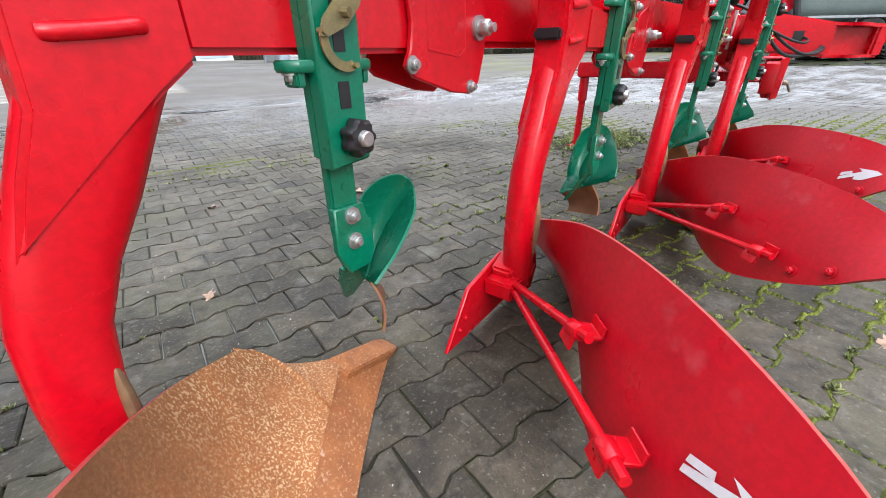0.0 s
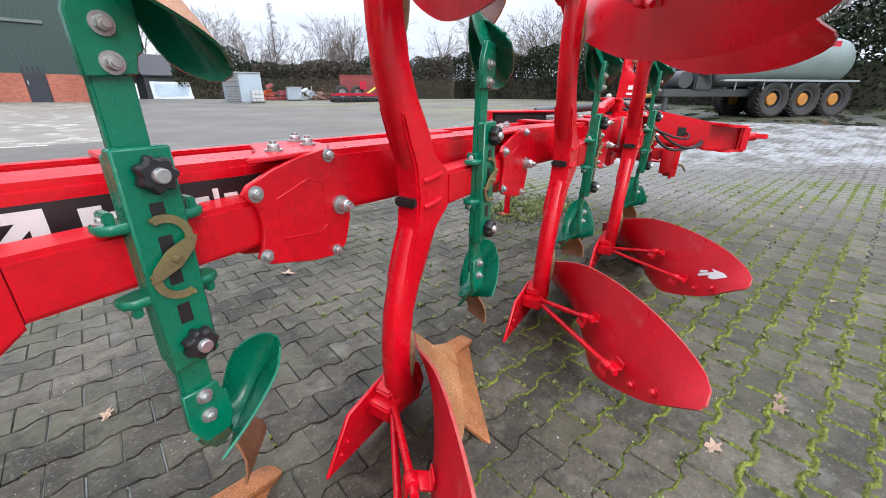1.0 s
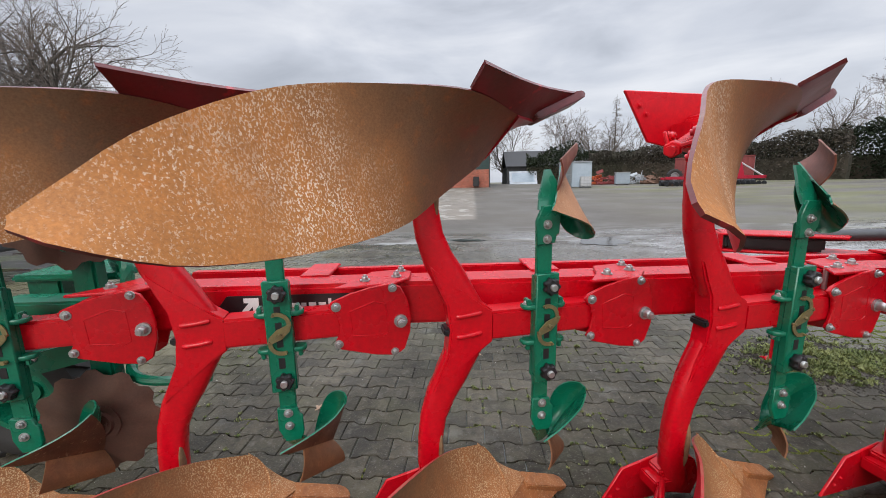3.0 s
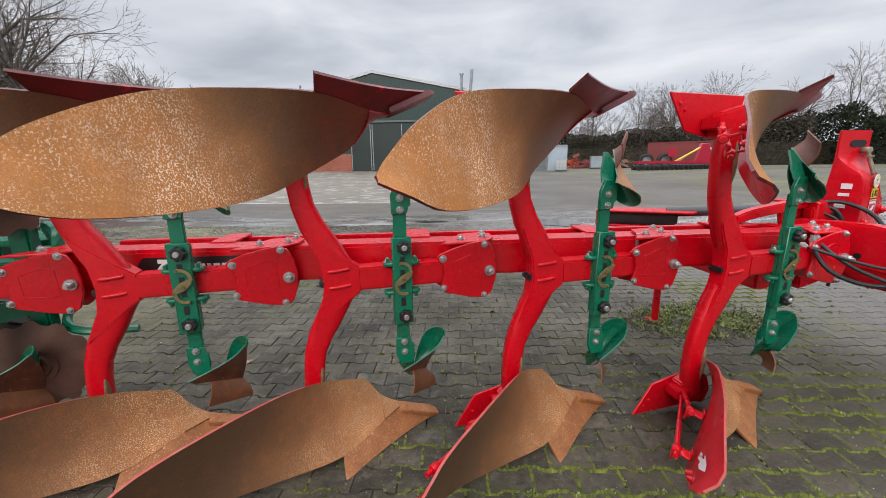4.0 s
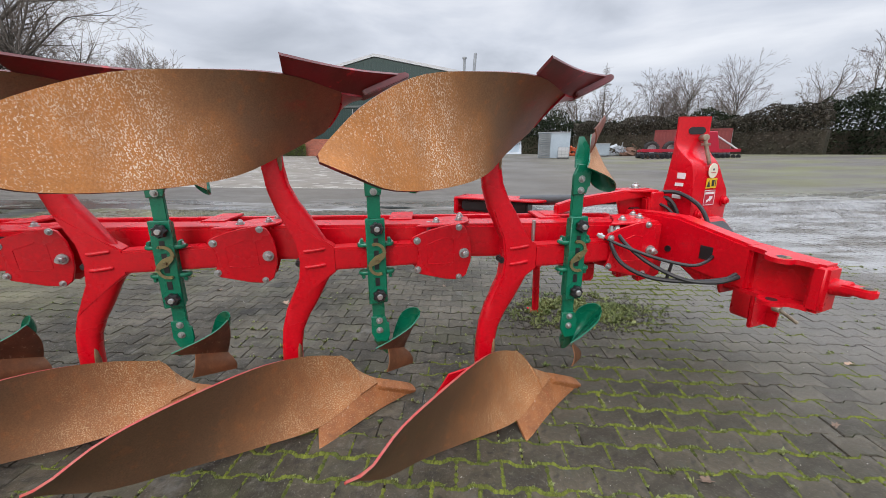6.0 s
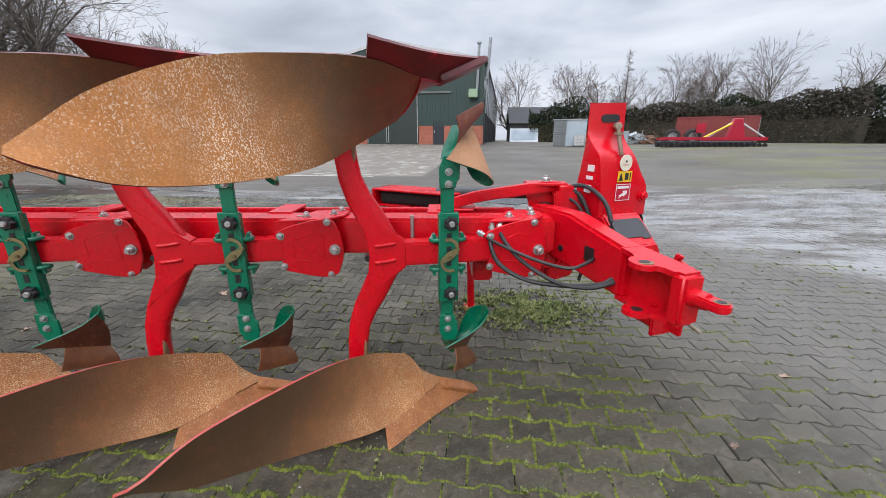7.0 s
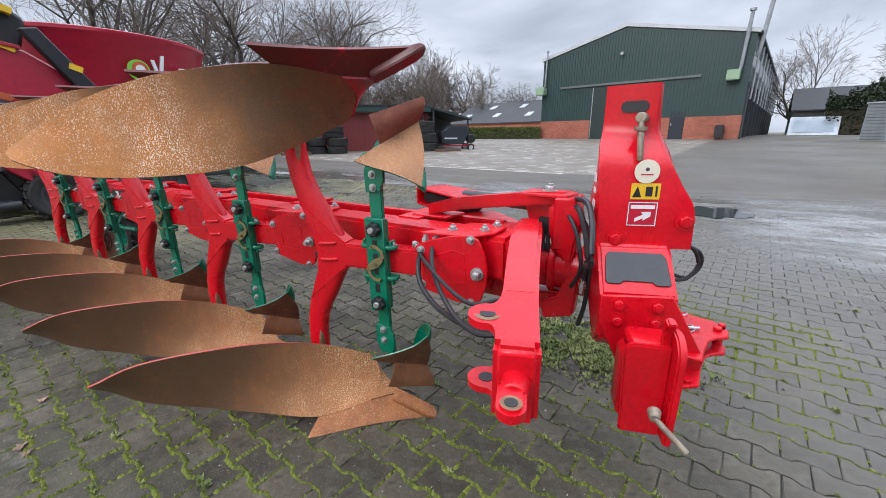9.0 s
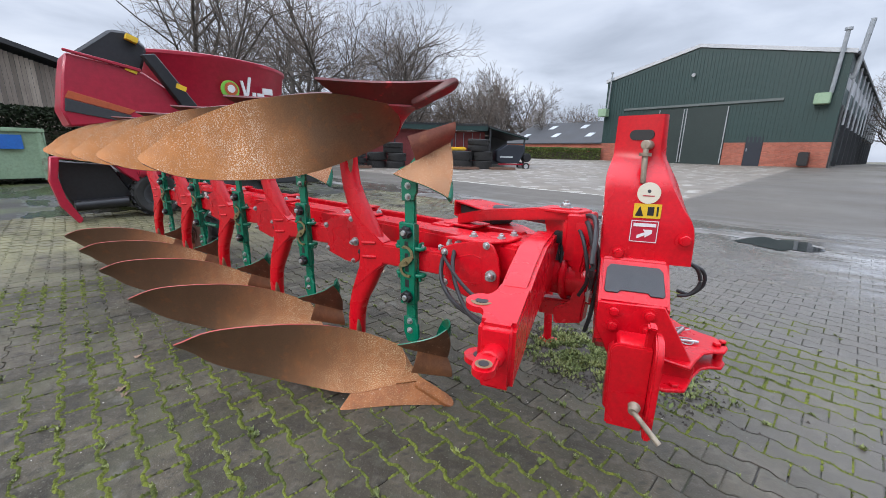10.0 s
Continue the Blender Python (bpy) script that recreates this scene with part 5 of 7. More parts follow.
def side_link():
    """The far lower-link arm: two broad plates that narrow to a forked end."""
    bm = bmesh.new()
    upper = [(0.60, 0.16), (0.70, 0.16), (0.80, 0.155), (0.806, 0.235), (0.822, 0.330), (0.850, 0.372), (0.886, 0.395), (0.892, 0.450), (0.872, 0.500), (0.838, 0.530), (0.775, 0.545), (0.700, 0.580), (0.645, 0.640), (0.60, 0.56)]
    slab(bm, upper, 0.626, 0.640, None, 0.004)
    lower = [(0.66, 0.06), (0.74, 0.058), (0.800, 0.105), (0.806, 0.235), (0.822, 0.330), (0.850, 0.372), (0.886, 0.395), (0.892, 0.450), (0.872, 0.500), (0.838, 0.530), (0.72, 0.50), (0.66, 0.40)]
    slab(bm, lower, 0.556, 0.570, None, 0.004)
    box(bm, (0.63, 0.20, 0.565), (0.72, 0.50, 0.630), 0.01)
    rod(bm, (0.862, 0.470, 0.556), (0.862, 0.470, 0.640), 0.018, n=14)
    rod(bm, (0.852, 0.440, 0.640), (0.852, 0.440, 0.654), 0.017, n=6, bevel=0.002)
    rod(bm, (0.868, 0.485, 0.640), (0.868, 0.485, 0.652), 0.015, n=6, bevel=0.002)
    rod(bm, (0.760, 0.110, 0.566), (0.760, 0.110, 0.582), 0.018, n=6, bevel=0.002)
    return bm


def linch_ring():
    """A wire ring with its pin, left on the link plate."""
    bm = bmesh.new()
    hose(bm, [(0.735 + 0.040 * math.cos(q), 0.385 + 0.030 * math.sin(q), 0.647 + 0.004 * math.sin(2 * q)) for q in (2 * math.pi * k / 12 for k in range(13))], 0.0028, 40, 6)
    hose(bm, [(0.715 + 0.030 * math.cos(q), 0.500 + 0.022 * math.sin(q), 0.652 + 0.010 * math.cos(q)) for q in (2 * math.pi * k / 12 for k in range(13))], 0.0025, 36, 6)
    rod(bm, (0.70, 0.36, 0.648), (0.79, 0.40, 0.650), 0.006, n=8)
    rod(bm, (0.70, 0.455, 0.640), (0.72, 0.475, 0.668), 0.011, n=10)
    return bm


head("linch_ring", linch_ring(), ZINC, "wire ring with a linch pin")
head("side_link", side_link(), RED)


def turn_hub():
    bm = bmesh.new()
    rod(bm, (0.06, 0.44, 0.80), (0.40, 0.46, 0.80), 0.105, n=32, bevel=0.010)
    rod(bm, (0.17, 0.445, 0.80), (0.205, 0.447, 0.80), 0.125, n=36, bevel=0.008)
    rod(bm, (0.31, 0.455, 0.80), (0.345, 0.457, 0.80), 0.125, n=36, bevel=0.008)
    for k in range(10):
        a = 2 * math.pi * k / 10
        bolt(bm, (0.345, 0.457 + 0.112 * math.cos(a), 0.80 + 0.112 * math.sin(a)), (1, 0, 0), 0.013, 0.014)
    box(bm, (-0.12, 0.14, 0.71), (0.14, 0.44, 0.99), 0.02)
    return bm


def hub_bracket():
    """The curved casting that drops from the turnover link in front of the hub."""
    bm = bmesh.new()
    front = [(0.165, 1.10), (0.298, 1.11), (0.316, 1.03), (0.292, 0.94), (0.284, 0.865), (0.322, 0.76), (0.308, 0.60), (0.165, 0.555), (0.156, 0.645), (0.232, 0.685), (0.254, 0.76), (0.244, 0.855), (0.196, 0.90), (0.172, 0.98)]
    slab(bm, front, 0.350, 0.420, WALL_XZ, 0.010, 2)
    slab(bm, [(0.05, 0.66), (0.25, 0.69), (0.25, 0.60), (0.05, 0.57)], 0.395, 0.47, WALL_XZ, 0.010, 2)
    slab(bm, [(0.02, 1.10), (0.20, 1.10), (0.19, 0.92), (0.06, 0.95)], 0.44, 0.47, WALL_XZ, 0.008, 2)
    return bm


def valve_block():
    bm = bmesh.new()
    box(bm, (0.10, 0.405, 0.955), (0.165, 0.445, 1.03), 0.006)
    for k in range(3):
        rod(bm, (0.115 + 0.020 * k, 0.40, 0.965), (0.118 + 0.024 * k, 0.385, 0.925 - 0.012 * k), 0.009, n=8)
        rod(bm, (0.118 + 0.024 * k, 0.386, 0.93 - 0.012 * k), (0.122 + 0.024 * k, 0.380, 0.90 - 0.012 * k), 0.012, n=6)
    return bm


head("valve_block", valve_block(), HOSE, "dark hydraulic valve block with fittings")
head("hub_bracket", hub_bracket(), RED)
head("turnover_hub", turn_hub(), RED, "red turnover hub and bearing housing")


def turn_link():
    bm = bmesh.new()
    path = spline([(-0.42, 0.30, 1.040), (-0.28, 0.33, 1.075), (-0.05, 0.37, 1.105), (0.10, 0.41, 1.120), (0.22, 0.45, 1.120)], 12)
    loft(bm, [[p + Vector(o) for o in ((0, -0.035, -0.03), (0, 0.035, -0.03), (0, 0.035, 0.03), (0, -0.035, 0.03))] for p in path])
    soften(bm, list(bm.verts), 0.008, 2)
    slab(bm, [(0.02, 0.36), (0.24, 0.36), (0.26, 0.48), (0.20, 0.54), (0.02, 0.52)], 1.130, 1.146, None, 0.004)
    slab(bm, [(0.19, 0.34), (0.28, 0.36), (0.28, 0.52), (0.19, 0.52)], 0.90, 1.135, None, 0.008)
    slab(bm, [(-0.50, 0.24), (-0.30, 0.24), (-0.28, 0.40), (-0.50, 0.40)], 1.005, 1.020, None, 0.004)
    return bm


link = head("turnover_link", turn_link(), RED, "curved red turnover link")
bm = bmesh.new()
bolt(bm, (0.137, 0.448, 1.146), (0, 0, 1), 0.026, 0.028)
part("bolt", bm, ZINC, link)


def hoses():
    runs = [[(-0.235, -0.035, 0.955), (-0.24, -0.07, 0.90), (-0.20, -0.12, 0.82), (-0.08, -0.18, 0.765), (0.08, -0.25, 0.765), (0.20, -0.30, 0.79), (0.24, -0.31, 0.815), (0.30, -0.29, 0.83)],
            [(-0.20, -0.025, 0.965), (-0.16, -0.09, 0.90), (-0.08, -0.16, 0.83), (0.04, -0.24, 0.775), (0.15, -0.30, 0.775), (0.22, -0.325, 0.80), (0.29, -0.31, 0.82)],
            [(0.24, 0.42, 1.10), (0.30, 0.34, 1.09), (0.345, 0.30, 0.99), (0.36, 0.29, 0.90), (0.35, 0.30, 0.80)],
            [(0.25, 0.44, 1.08), (0.31, 0.35, 1.06), (0.365, 0.32, 0.97), (0.375, 0.31, 0.86), (0.36, 0.32, 0.68), (0.34, 0.32, 0.58)],
            [(0.70, 0.46, 0.97), (0.735, 0.47, 0.94), (0.75, 0.48, 0.88), (0.72, 0.46, 0.83), (0.68, 0.44, 0.82)],
            [(0.69, 0.50, 0.96), (0.75, 0.51, 0.93), (0.76, 0.52, 0.87), (0.72, 0.50, 0.82), (0.67, 0.48, 0.83)],
            [(0.22, 0.40, 1.08), (0.29, 0.31, 1.03), (0.33, 0.28, 0.93), (0.335, 0.29, 0.84), (0.30, 0.30, 0.76)],
            [(-0.27, -0.04, 0.94), (-0.20, -0.09, 0.91), (-0.05, -0.17, 0.86), (0.08, -0.23, 0.84), (0.15, -0.235, 0.86), (0.22, -0.19, 0.88)],
            [(0.22, 0.43, 1.10), (0.29, 0.36, 1.135), (0.345, 0.29, 1.125), (0.385, 0.19, 1.070), (0.402, 0.13, 0.990), (0.405, 0.13, 0.925), (0.370, 0.22, 0.895)]]
    for run, r in zip(runs, (0.011, 0.010, 0.012, 0.010, 0.008, 0.008, 0.009, 0.008, 0.012)):
        bm = bmesh.new()
        hose(bm, run, r)
        head("hydraulic_hose", bm, HOSE, "black rubber hydraulic hose")
    for p0, p1 in (((-0.235, -0.03, 0.95), (-0.232, -0.025, 1.0)), ((-0.20, -0.02, 0.955), (-0.185, -0.005, 1.005)), ((-0.27, -0.035, 0.94), (-0.30, -0.02, 0.955)), ((0.35, 0.30, 0.81), (0.345, 0.30, 0.74))):
        bm = bmesh.new()
        rod(bm, p0, p1, 0.013, 0.011, 6)
        rod(bm, Vector(p0).lerp(Vector(p1), 0.4), Vector(p0).lerp(Vector(p1), 0.65), 0.017, n=6)
        head("hose_fitting", bm, ZINC)


hoses()


COVER = axes((-0.90, 1.02, 0.0), (0.88, -0.47, 0))      # x along the turnover cylinder


def cover_box():
    bm = bmesh.new()
    box(bm, (0.02, -0.08, 0.945), (0.52, 0.10, 1.030), 0.014, COVER)
    return bm


def cover_frame():
    bm = bmesh.new()
    slab(bm, [(-0.02, -0.11), (0.60, -0.13), (0.66, 0.0), (0.60, 0.14), (-0.02, 0.13)], 1.034, 1.050, COVER, 0.005)
    slab(bm, [(-0.02, -0.11), (0.60, -0.13), (0.95, -0.12), (1.0, 0.05), (0.60, 0.14), (-0.02, 0.13)], 0.925, 0.942, COVER, 0.005)
    box(bm, (-0.03, -0.11, 0.925), (0.0, 0.13, 1.05), 0.006, COVER)
    return bm


head("cylinder_cover", cover_box(), BLACK, "black cylinder cover")
head("cover_frame", cover_frame(), RED)
bm = bmesh.new()
rod(bm, COVER @ Vector((0.45, 0, 1.035)), (0.05, 0.50, 1.075), 0.035, n=18, bevel=0.004)
head("turnover_cylinder", bm, WAGON_GREY, "dark grey hydraulic cylinder")


def parking_stand():
    bm = bmesh.new()
    rod(bm, (-0.225, 1.205, 0.012), (-0.245, 1.18, 0.60), 0.030, n=14)
    box(bm, (-0.285, 1.145, 0.0), (-0.165, 1.265, 0.014), 0.004)
    box(bm, (-0.30, 0.20, 0.62), (-0.19, 1.24, 0.74), 0.012)
    rod(bm, (-0.24, 1.19, 0.42), (-0.24, 1.19, 0.62), 0.040, n=14, bevel=0.004)
    return bm


head("parking_stand", parking_stand(), RED, "red parking stand with a flat foot")

# ---- rear: disc coulters, depth wheel and their green frame ----
def scalloped_disc():
    bm = bmesh.new()
    n, rim = 96, []
    for k in range(n):
        a = 2 * math.pi * k / n
        rim.append((a, 0.232 + 0.012 * max(-1, min(1, 2.2 * math.cos(12 * a)))))
    rings = [[Vector((math.cos(a) * r * q, y, math.sin(a) * r * q)) for a, r in rim] for q, y in ((0.999, 0.004), (1.0, 0.0), (0.62, -0.010), (0.3, -0.012), (0.02, -0.012))]
    loft(bm, list(reversed(rings)), caps=True)
    rod(bm, (0, -0.014, 0), (0, -0.020, 0), 0.085, n=32)
    rod(bm, (0, -0.019, 0), (0, -0.034, 0), 0.062, 0.055, 32)
    for k in range(5):
        a = 2 * math.pi * k / 5
        bolt(bm, (0.04 * math.cos(a), -0.034, 0.04 * math.sin(a)), (0, -1, 0), 0.009, 0.008)
    rod(bm, (0, 0.0, 0), (0, 0.09, 0), 0.05, n=20)
    return bm


M_DISC = to_mesh("disc_coulter", scalloped_disc(), DISC_STEEL)
for z in (0.40, 1.325):
    child("disc_coulter", M_DISC, plough, Matrix.Translation((-4.33, 0.10, z)) @ pose(0, 0, 0, 0, 0, UNIT_TURN), "rusted scalloped disc coulter")


def rear_frame():
    bm = bmesh.new()
    box(bm, (-4.72, 0.24, 1.00), (-4.26, 0.56, 1.03), 0.01)
    box(bm, (-4.70, 0.28, 0.84), (-4.55, 0.36, 1.0), 0.01)
    loft(bm, [[Vector((x, y, z)) for y, z in ((0.22, c - 0.05), (0.30, c - 0.05), (0.30, c + 0.05), (0.22, c + 0.05))] for x, c in ((-4.95, 0.55), (-4.60, 0.64), (-4.20, 0.74))])
    hose(bm, [(-4.30, 0.30, 1.05), (-4.24, 0.22, 1.11), (-4.17, 0.18, 1.08), (-4.17, 0.16, 0.95)], 0.026)
    hose(bm, [(-4.26, 0.26, 0.66), (-4.22, 0.18, 0.58), (-4.10, 0.16, 0.55), (-3.90, 0.22, 0.53)], 0.022)
    for z in (0.40, 1.325):
        box(bm, (-4.38, 0.15, min(z, 0.86)), (-4.28, 0.22, max(z, 0.86)), 0.01)
    box(bm, (-4.65, 0.06, 0.84), (-4.10, 0.20, 0.96), 0.01)
    return bm


part("rear_frame", rear_frame(), GREEN, plough, "green wheel and coulter frame")


def tyre_rings(r, w, lugs=22):
    bm = bmesh.new()
    prof = [(0.58, -0.36), (0.70, -0.48), (0.88, -0.50), (0.97, -0.42), (1.0, -0.25), (1.0, 0.25), (0.97, 0.42), (0.88, 0.50), (0.70, 0.48), (0.58, 0.36)]
    n = 40
    rings = [[Vector((math.cos(a) * r * p, q * w, math.sin(a) * r * p)) for p, q in prof] for a in (2 * math.pi * k / n for k in range(n + 1))]
    loft(bm, rings, caps=False)
    bmesh.ops.remove_doubles(bm, verts=bm.verts, dist=0.0005)
    for k in range(lugs):
        for side in (-1, 1):
            a = 2 * math.pi * (k + 0.25 * side) / lugs
            m = pose(0, 0, 0, 0, -math.degrees(a), 0) @ Matrix.Translation((r * 1.0, side * w * 0.24, 0)) @ pose(0, 0, 0, side * 38)
            box(bm, (-0.01, -w * 0.26, -r * 0.035), (r * 0.055, w * 0.26, r * 0.035), 0, m)
    return bm


def rim_disc(r, w):
    bm = bmesh.new()
    prof = [(0.60, -0.40), (0.60, 0.40), (0.50, 0.40), (0.46, 0.10), (0.18, 0.05), (0.16, -0.12), (0.02, -0.12), (0.02, -0.06), (0.46, -0.04), (0.50, -0.40)]
    n = 32
    loft(bm, [[Vector((math.cos(a) * r * p, q * w, math.sin(a) * r * p)) for p, q in prof] for a in (2 * math.pi * k / n for k in range(n + 1))], caps=False)
    bmesh.ops.remove_doubles(bm, verts=bm.verts, dist=0.0005)
    for k in range(8):
        a = 2 * math.pi * k / 8
        bolt(bm, (math.cos(a) * r * 0.28, -0.05 * w, math.sin(a) * r * 0.28), (0, -1, 0), r * 0.03, r * 0.03)
    return bm


wheel = part("depth_wheel", tyre_rings(0.33, 0.24), TYRE, plough, "black rubber depth wheel", Matrix.Translation((-5.02, 0.52, 0.335)))
part("rim", rim_disc(0.33, 0.22), GREEN, wheel)

# ---- farm buildings ----
def at_ground(x, y, turn=0.0, sink=0.0):
    return Matrix.Translation((x, y, rise(x, y) - sink)) @ pose(0, 0, 0, 0, 0, turn)


BARN = axes((-13.57, 41.16, 1.03), (0.988, -0.156, 0)) @ Matrix.Diagonal((1.064, 1, 1, 1))     # x along the gable, y away
BARN_W, BARN_D, EAVE, RIDGE, RIDGE_U = 16.3, 45.0, 7.55, 9.45, 7.4
barn = thing("barn", "large dark green sheet-clad barn with a red brick base", "barn", BARN)
part("core", shape(box, (0.35, 0.35, -0.6), (15.95, 44.6, 7.3)), CLAD_DARK, barn)


def gable():
    bm = bmesh.new()
    slab(bm, [(0, 1.7), (BARN_W, 1.7), (BARN_W, EAVE), (RIDGE_U, RIDGE), (0, EAVE)], 0.0, 0.28, WALL_XZ)
    for k in range(66):
        u = 0.12 + k * 0.2475
        top = EAVE + (RIDGE - EAVE) * (u / RIDGE_U if u < RIDGE_U else (BARN_W - u) / (BARN_W - RIDGE_U))
        box(bm, (u - 0.045, -0.03, 1.7), (u + 0.045, 0.005, top - 0.12))
    return bm


part("cladding", gable(), CLAD, barn, "dark green profiled steel cladding")


def plinth_bricks(u0, u1):
    """A brick wall in stretcher bond, recessed joints."""
    v, f = [], []
    for j in range(20):
        z0 = -0.10 + j * 0.09
        u = u0 - (0.11 if j % 2 else 0)
        while u < u1:
            a, b = max(u, u0), min(u + 0.21, u1)
            if b - a > 0.02:
                n = len(v)
                v += [(a, -0.012, z0), (b, -0.012, z0), (b, -0.012, z0 + 0.08), (a, -0.012, z0 + 0.08), (a, 0.01, z0), (b, 0.01, z0), (b, 0.01, z0 + 0.08), (a, 0.01, z0 + 0.08)]
                f += [(n, n + 1, n + 2, n + 3), (n + 3, n + 2, n + 6, n + 7), (n, n + 4, n + 5, n + 1), (n, n + 3, n + 7, n + 4), (n + 1, n + 5, n + 6, n + 2)]
            u += 0.22
    me = bpy.data.meshes.new("bricks")
    me.from_pydata(v, [], f)
    me.materials.append(BRICK)
    return me


for u0, u1 in ((0.0, 4.95), (10.15, 11.55), (12.62, BARN_W)):
    wall = part("plinth", shape(box, (u0, 0.0, -0.7), (u1, 0.28, 1.7)), MORTAR, barn, "red brick base wall")
    tagged(child("bricks", plinth_bricks(u0, u1), wall), kind="stuff")
for u0, u1 in ((4.98, 7.04), (7.10, 10.12)):
    leaf = part("sliding_door", shape(box, (u0, -0.06, -0.5), (u1, 0.06, 4.62), 0.02), CLAD_DARK, barn, "dark green sliding barn door, shut")
    for u in (u0 + 0.04, u1 - 0.10):
        part("door_edge", shape(box, (u, -0.09, 0.0), (u + 0.07, -0.055, 4.6)), STEEL, leaf)
part("door_rail", shape(box, (1.9, -0.16, 4.76), (13.3, 0.0, 4.96), 0.02), RAIL, barn)
entry = part("entry_door", shape(box, (11.57, -0.02, -0.3), (12.60, 0.10, 2.15), 0.01), NAVY, barn, "dark blue-grey steel door, shut")
part("door_handle", shape(box, (11.66, -0.06, 1.0), (11.72, -0.02, 1.25)), STEEL, entry)
for a, b in (((-0.15, EAVE - 0.02), (RIDGE_U, RIDGE + 0.05)), ((RIDGE_U, RIDGE + 0.05), (BARN_W + 0.15, EAVE - 0.02))):
    bm = bmesh.new()
    slab(bm, [a, b, (b[0], b[1] + 0.28), (a[0], a[1] + 0.28)], -0.12, 0.35, WALL_XZ)
    part("gable_trim", bm, TRIM, barn, "pale grey verge trim")
    bm = bmesh.new()
    slab(bm, [a, b, (b[0], b[1] + 0.2), (a[0], a[1] + 0.2)], 0.36, BARN_D, WALL_XZ)
    part("roof", bm, ROOF, barn)


def barn_side():
    bm = bmesh.new()
    box(bm, (BARN_W - 0.25, 0.3, 4.1), (BARN_W, BARN_D, 5.35))
    box(bm, (BARN_W - 0.25, 0.3, 6.4), (BARN_W, BARN_D, EAVE))
    return bm


part("side_cladding", barn_side(), CLAD, barn)
part("window_band", shape(box, (BARN_W - 0.22, 0.3, 5.35), (BARN_W - 0.03, BARN_D, 6.4)), TRIM, barn, "long band of pale translucent sheet")
for k in range(12):
    y = 0.3 + k * 4.0
    part("post", shape(box, (BARN_W - 0.12, y, -0.8), (BARN_W + 0.12, y + 0.22, 4.2)), WAGON_GREY, barn)
    part("downpipe", shape(rod, (BARN_W + 0.10, y + 2.0, 3.0), (BARN_W + 0.10, y + 2.0, EAVE - 0.1), 0.07, n=8), TRIM, barn)
part("gutter", shape(box, (BARN_W - 0.02, 0.2, EAVE - 0.05), (BARN_W + 0.25, BARN_D, EAVE + 0.12)), WAGON_GREY, barn)
for u, top in ((15.7, 9.0), (0.40, 8.3)):
    duct = part("flue", shape(hose, [(u - 0.35, -0.35, 4.9), (u - 0.05, -0.35, 5.0), (u, -0.35, 5.3), (u + 0.05, -0.35, 7.0), (u + 0.10, -0.35, top)], 0.12 if u > 5 else 0.07), STEEL, barn, "galvanised flue pipe")
    part("cowl", shape(rod, (u + 0.10, -0.35, top), (u + 0.10, -0.35, top + 0.16), 0.2 if u > 5 else 0.12, n=12), STEEL, duct)
    part("fan_box", shape(box, (u - 0.75, -0.75, 4.3), (u + 0.05, 0.0, 5.05), 0.04), SKIP, barn, "pale green ventilator box")
part("flue", shape(hose, [(16.35, 0.6, 6.0), (16.5, 0.6, 6.2), (16.6, 0.6, 7.5), (16.75, 0.6, 9.7)], 0.14), STEEL, barn)
part("yard_lamp", shape(rod, (7.3, -0.35, 7.3), (7.3, 0.0, 7.4), 0.14, 0.08, 12), TRIM, barn)

bin_thing = tagged(new("wheelie_bin", to_mesh("wheelie_bin", shape(box, (-0.28, -0.3, 0), (0.28, 0.3, 1.0), 0.05), BLACK)), "black plastic bin beside the barn door", "bin")
bin_thing.matrix_basis = BARN @ Matrix.Translation((15.1, -0.5, -0.02))


def low_house(name, label, at, w, d, h, ridge, wall_mat, roof_mat, lights=0):
    """A long low building with its eaves to the yard."""
    house = thing(name, label, "building", at)
    part("wall", shape(box, (0, 0, -1), (w, d, h)), wall_mat, house)
    for s, y0, y1 in ((1, -0.3, d / 2), (-1, d + 0.3, d / 2)):
        bm = bmesh.new()
        slab(bm, [(y0, h - 0.1), (y1, h + ridge), (y1, h + ridge + 0.15), (y0, h + 0.05)], -0.2, w + 0.2, Matrix(((0, 0, 1, 0), (1, 0, 0, 0), (0, 1, 0, 0), (0, 0, 0, 1))))
        face = part("roof", bm, roof_mat, house)
        if s == 1:
            for k in range(lights):
                t = 0.25 + 0.4 * (k % 2)
                u = w * (k + 0.6) / lights
                y, z = y0 + (y1 - y0) * t, h - 0.1 + (ridge + 0.1) * t + 0.16
                g = math.degrees(math.atan2(ridge + 0.1, y1 - y0))
                part("roof_light", shape(box, (0, 0, 0), (0.9, 1.5, 0.05), 0, Matrix.Translation((u, y, z)) @ pose(0, 0, 0, g)), SKYLIGHT, face)
    return house


low_house("low_barn", "long low brick barn with a grey roof and pale roof lights", at_ground(-33, 54, -8), 19, 16, 2.0, 3.3, BRICK, ROOF, 7)
low_house("grey_shed", "small dark shed with a slate grey roof", at_ground(9.5, 58, -6), 9, 8, 2.6, 2.4, WAGON_GREY, ROOF)

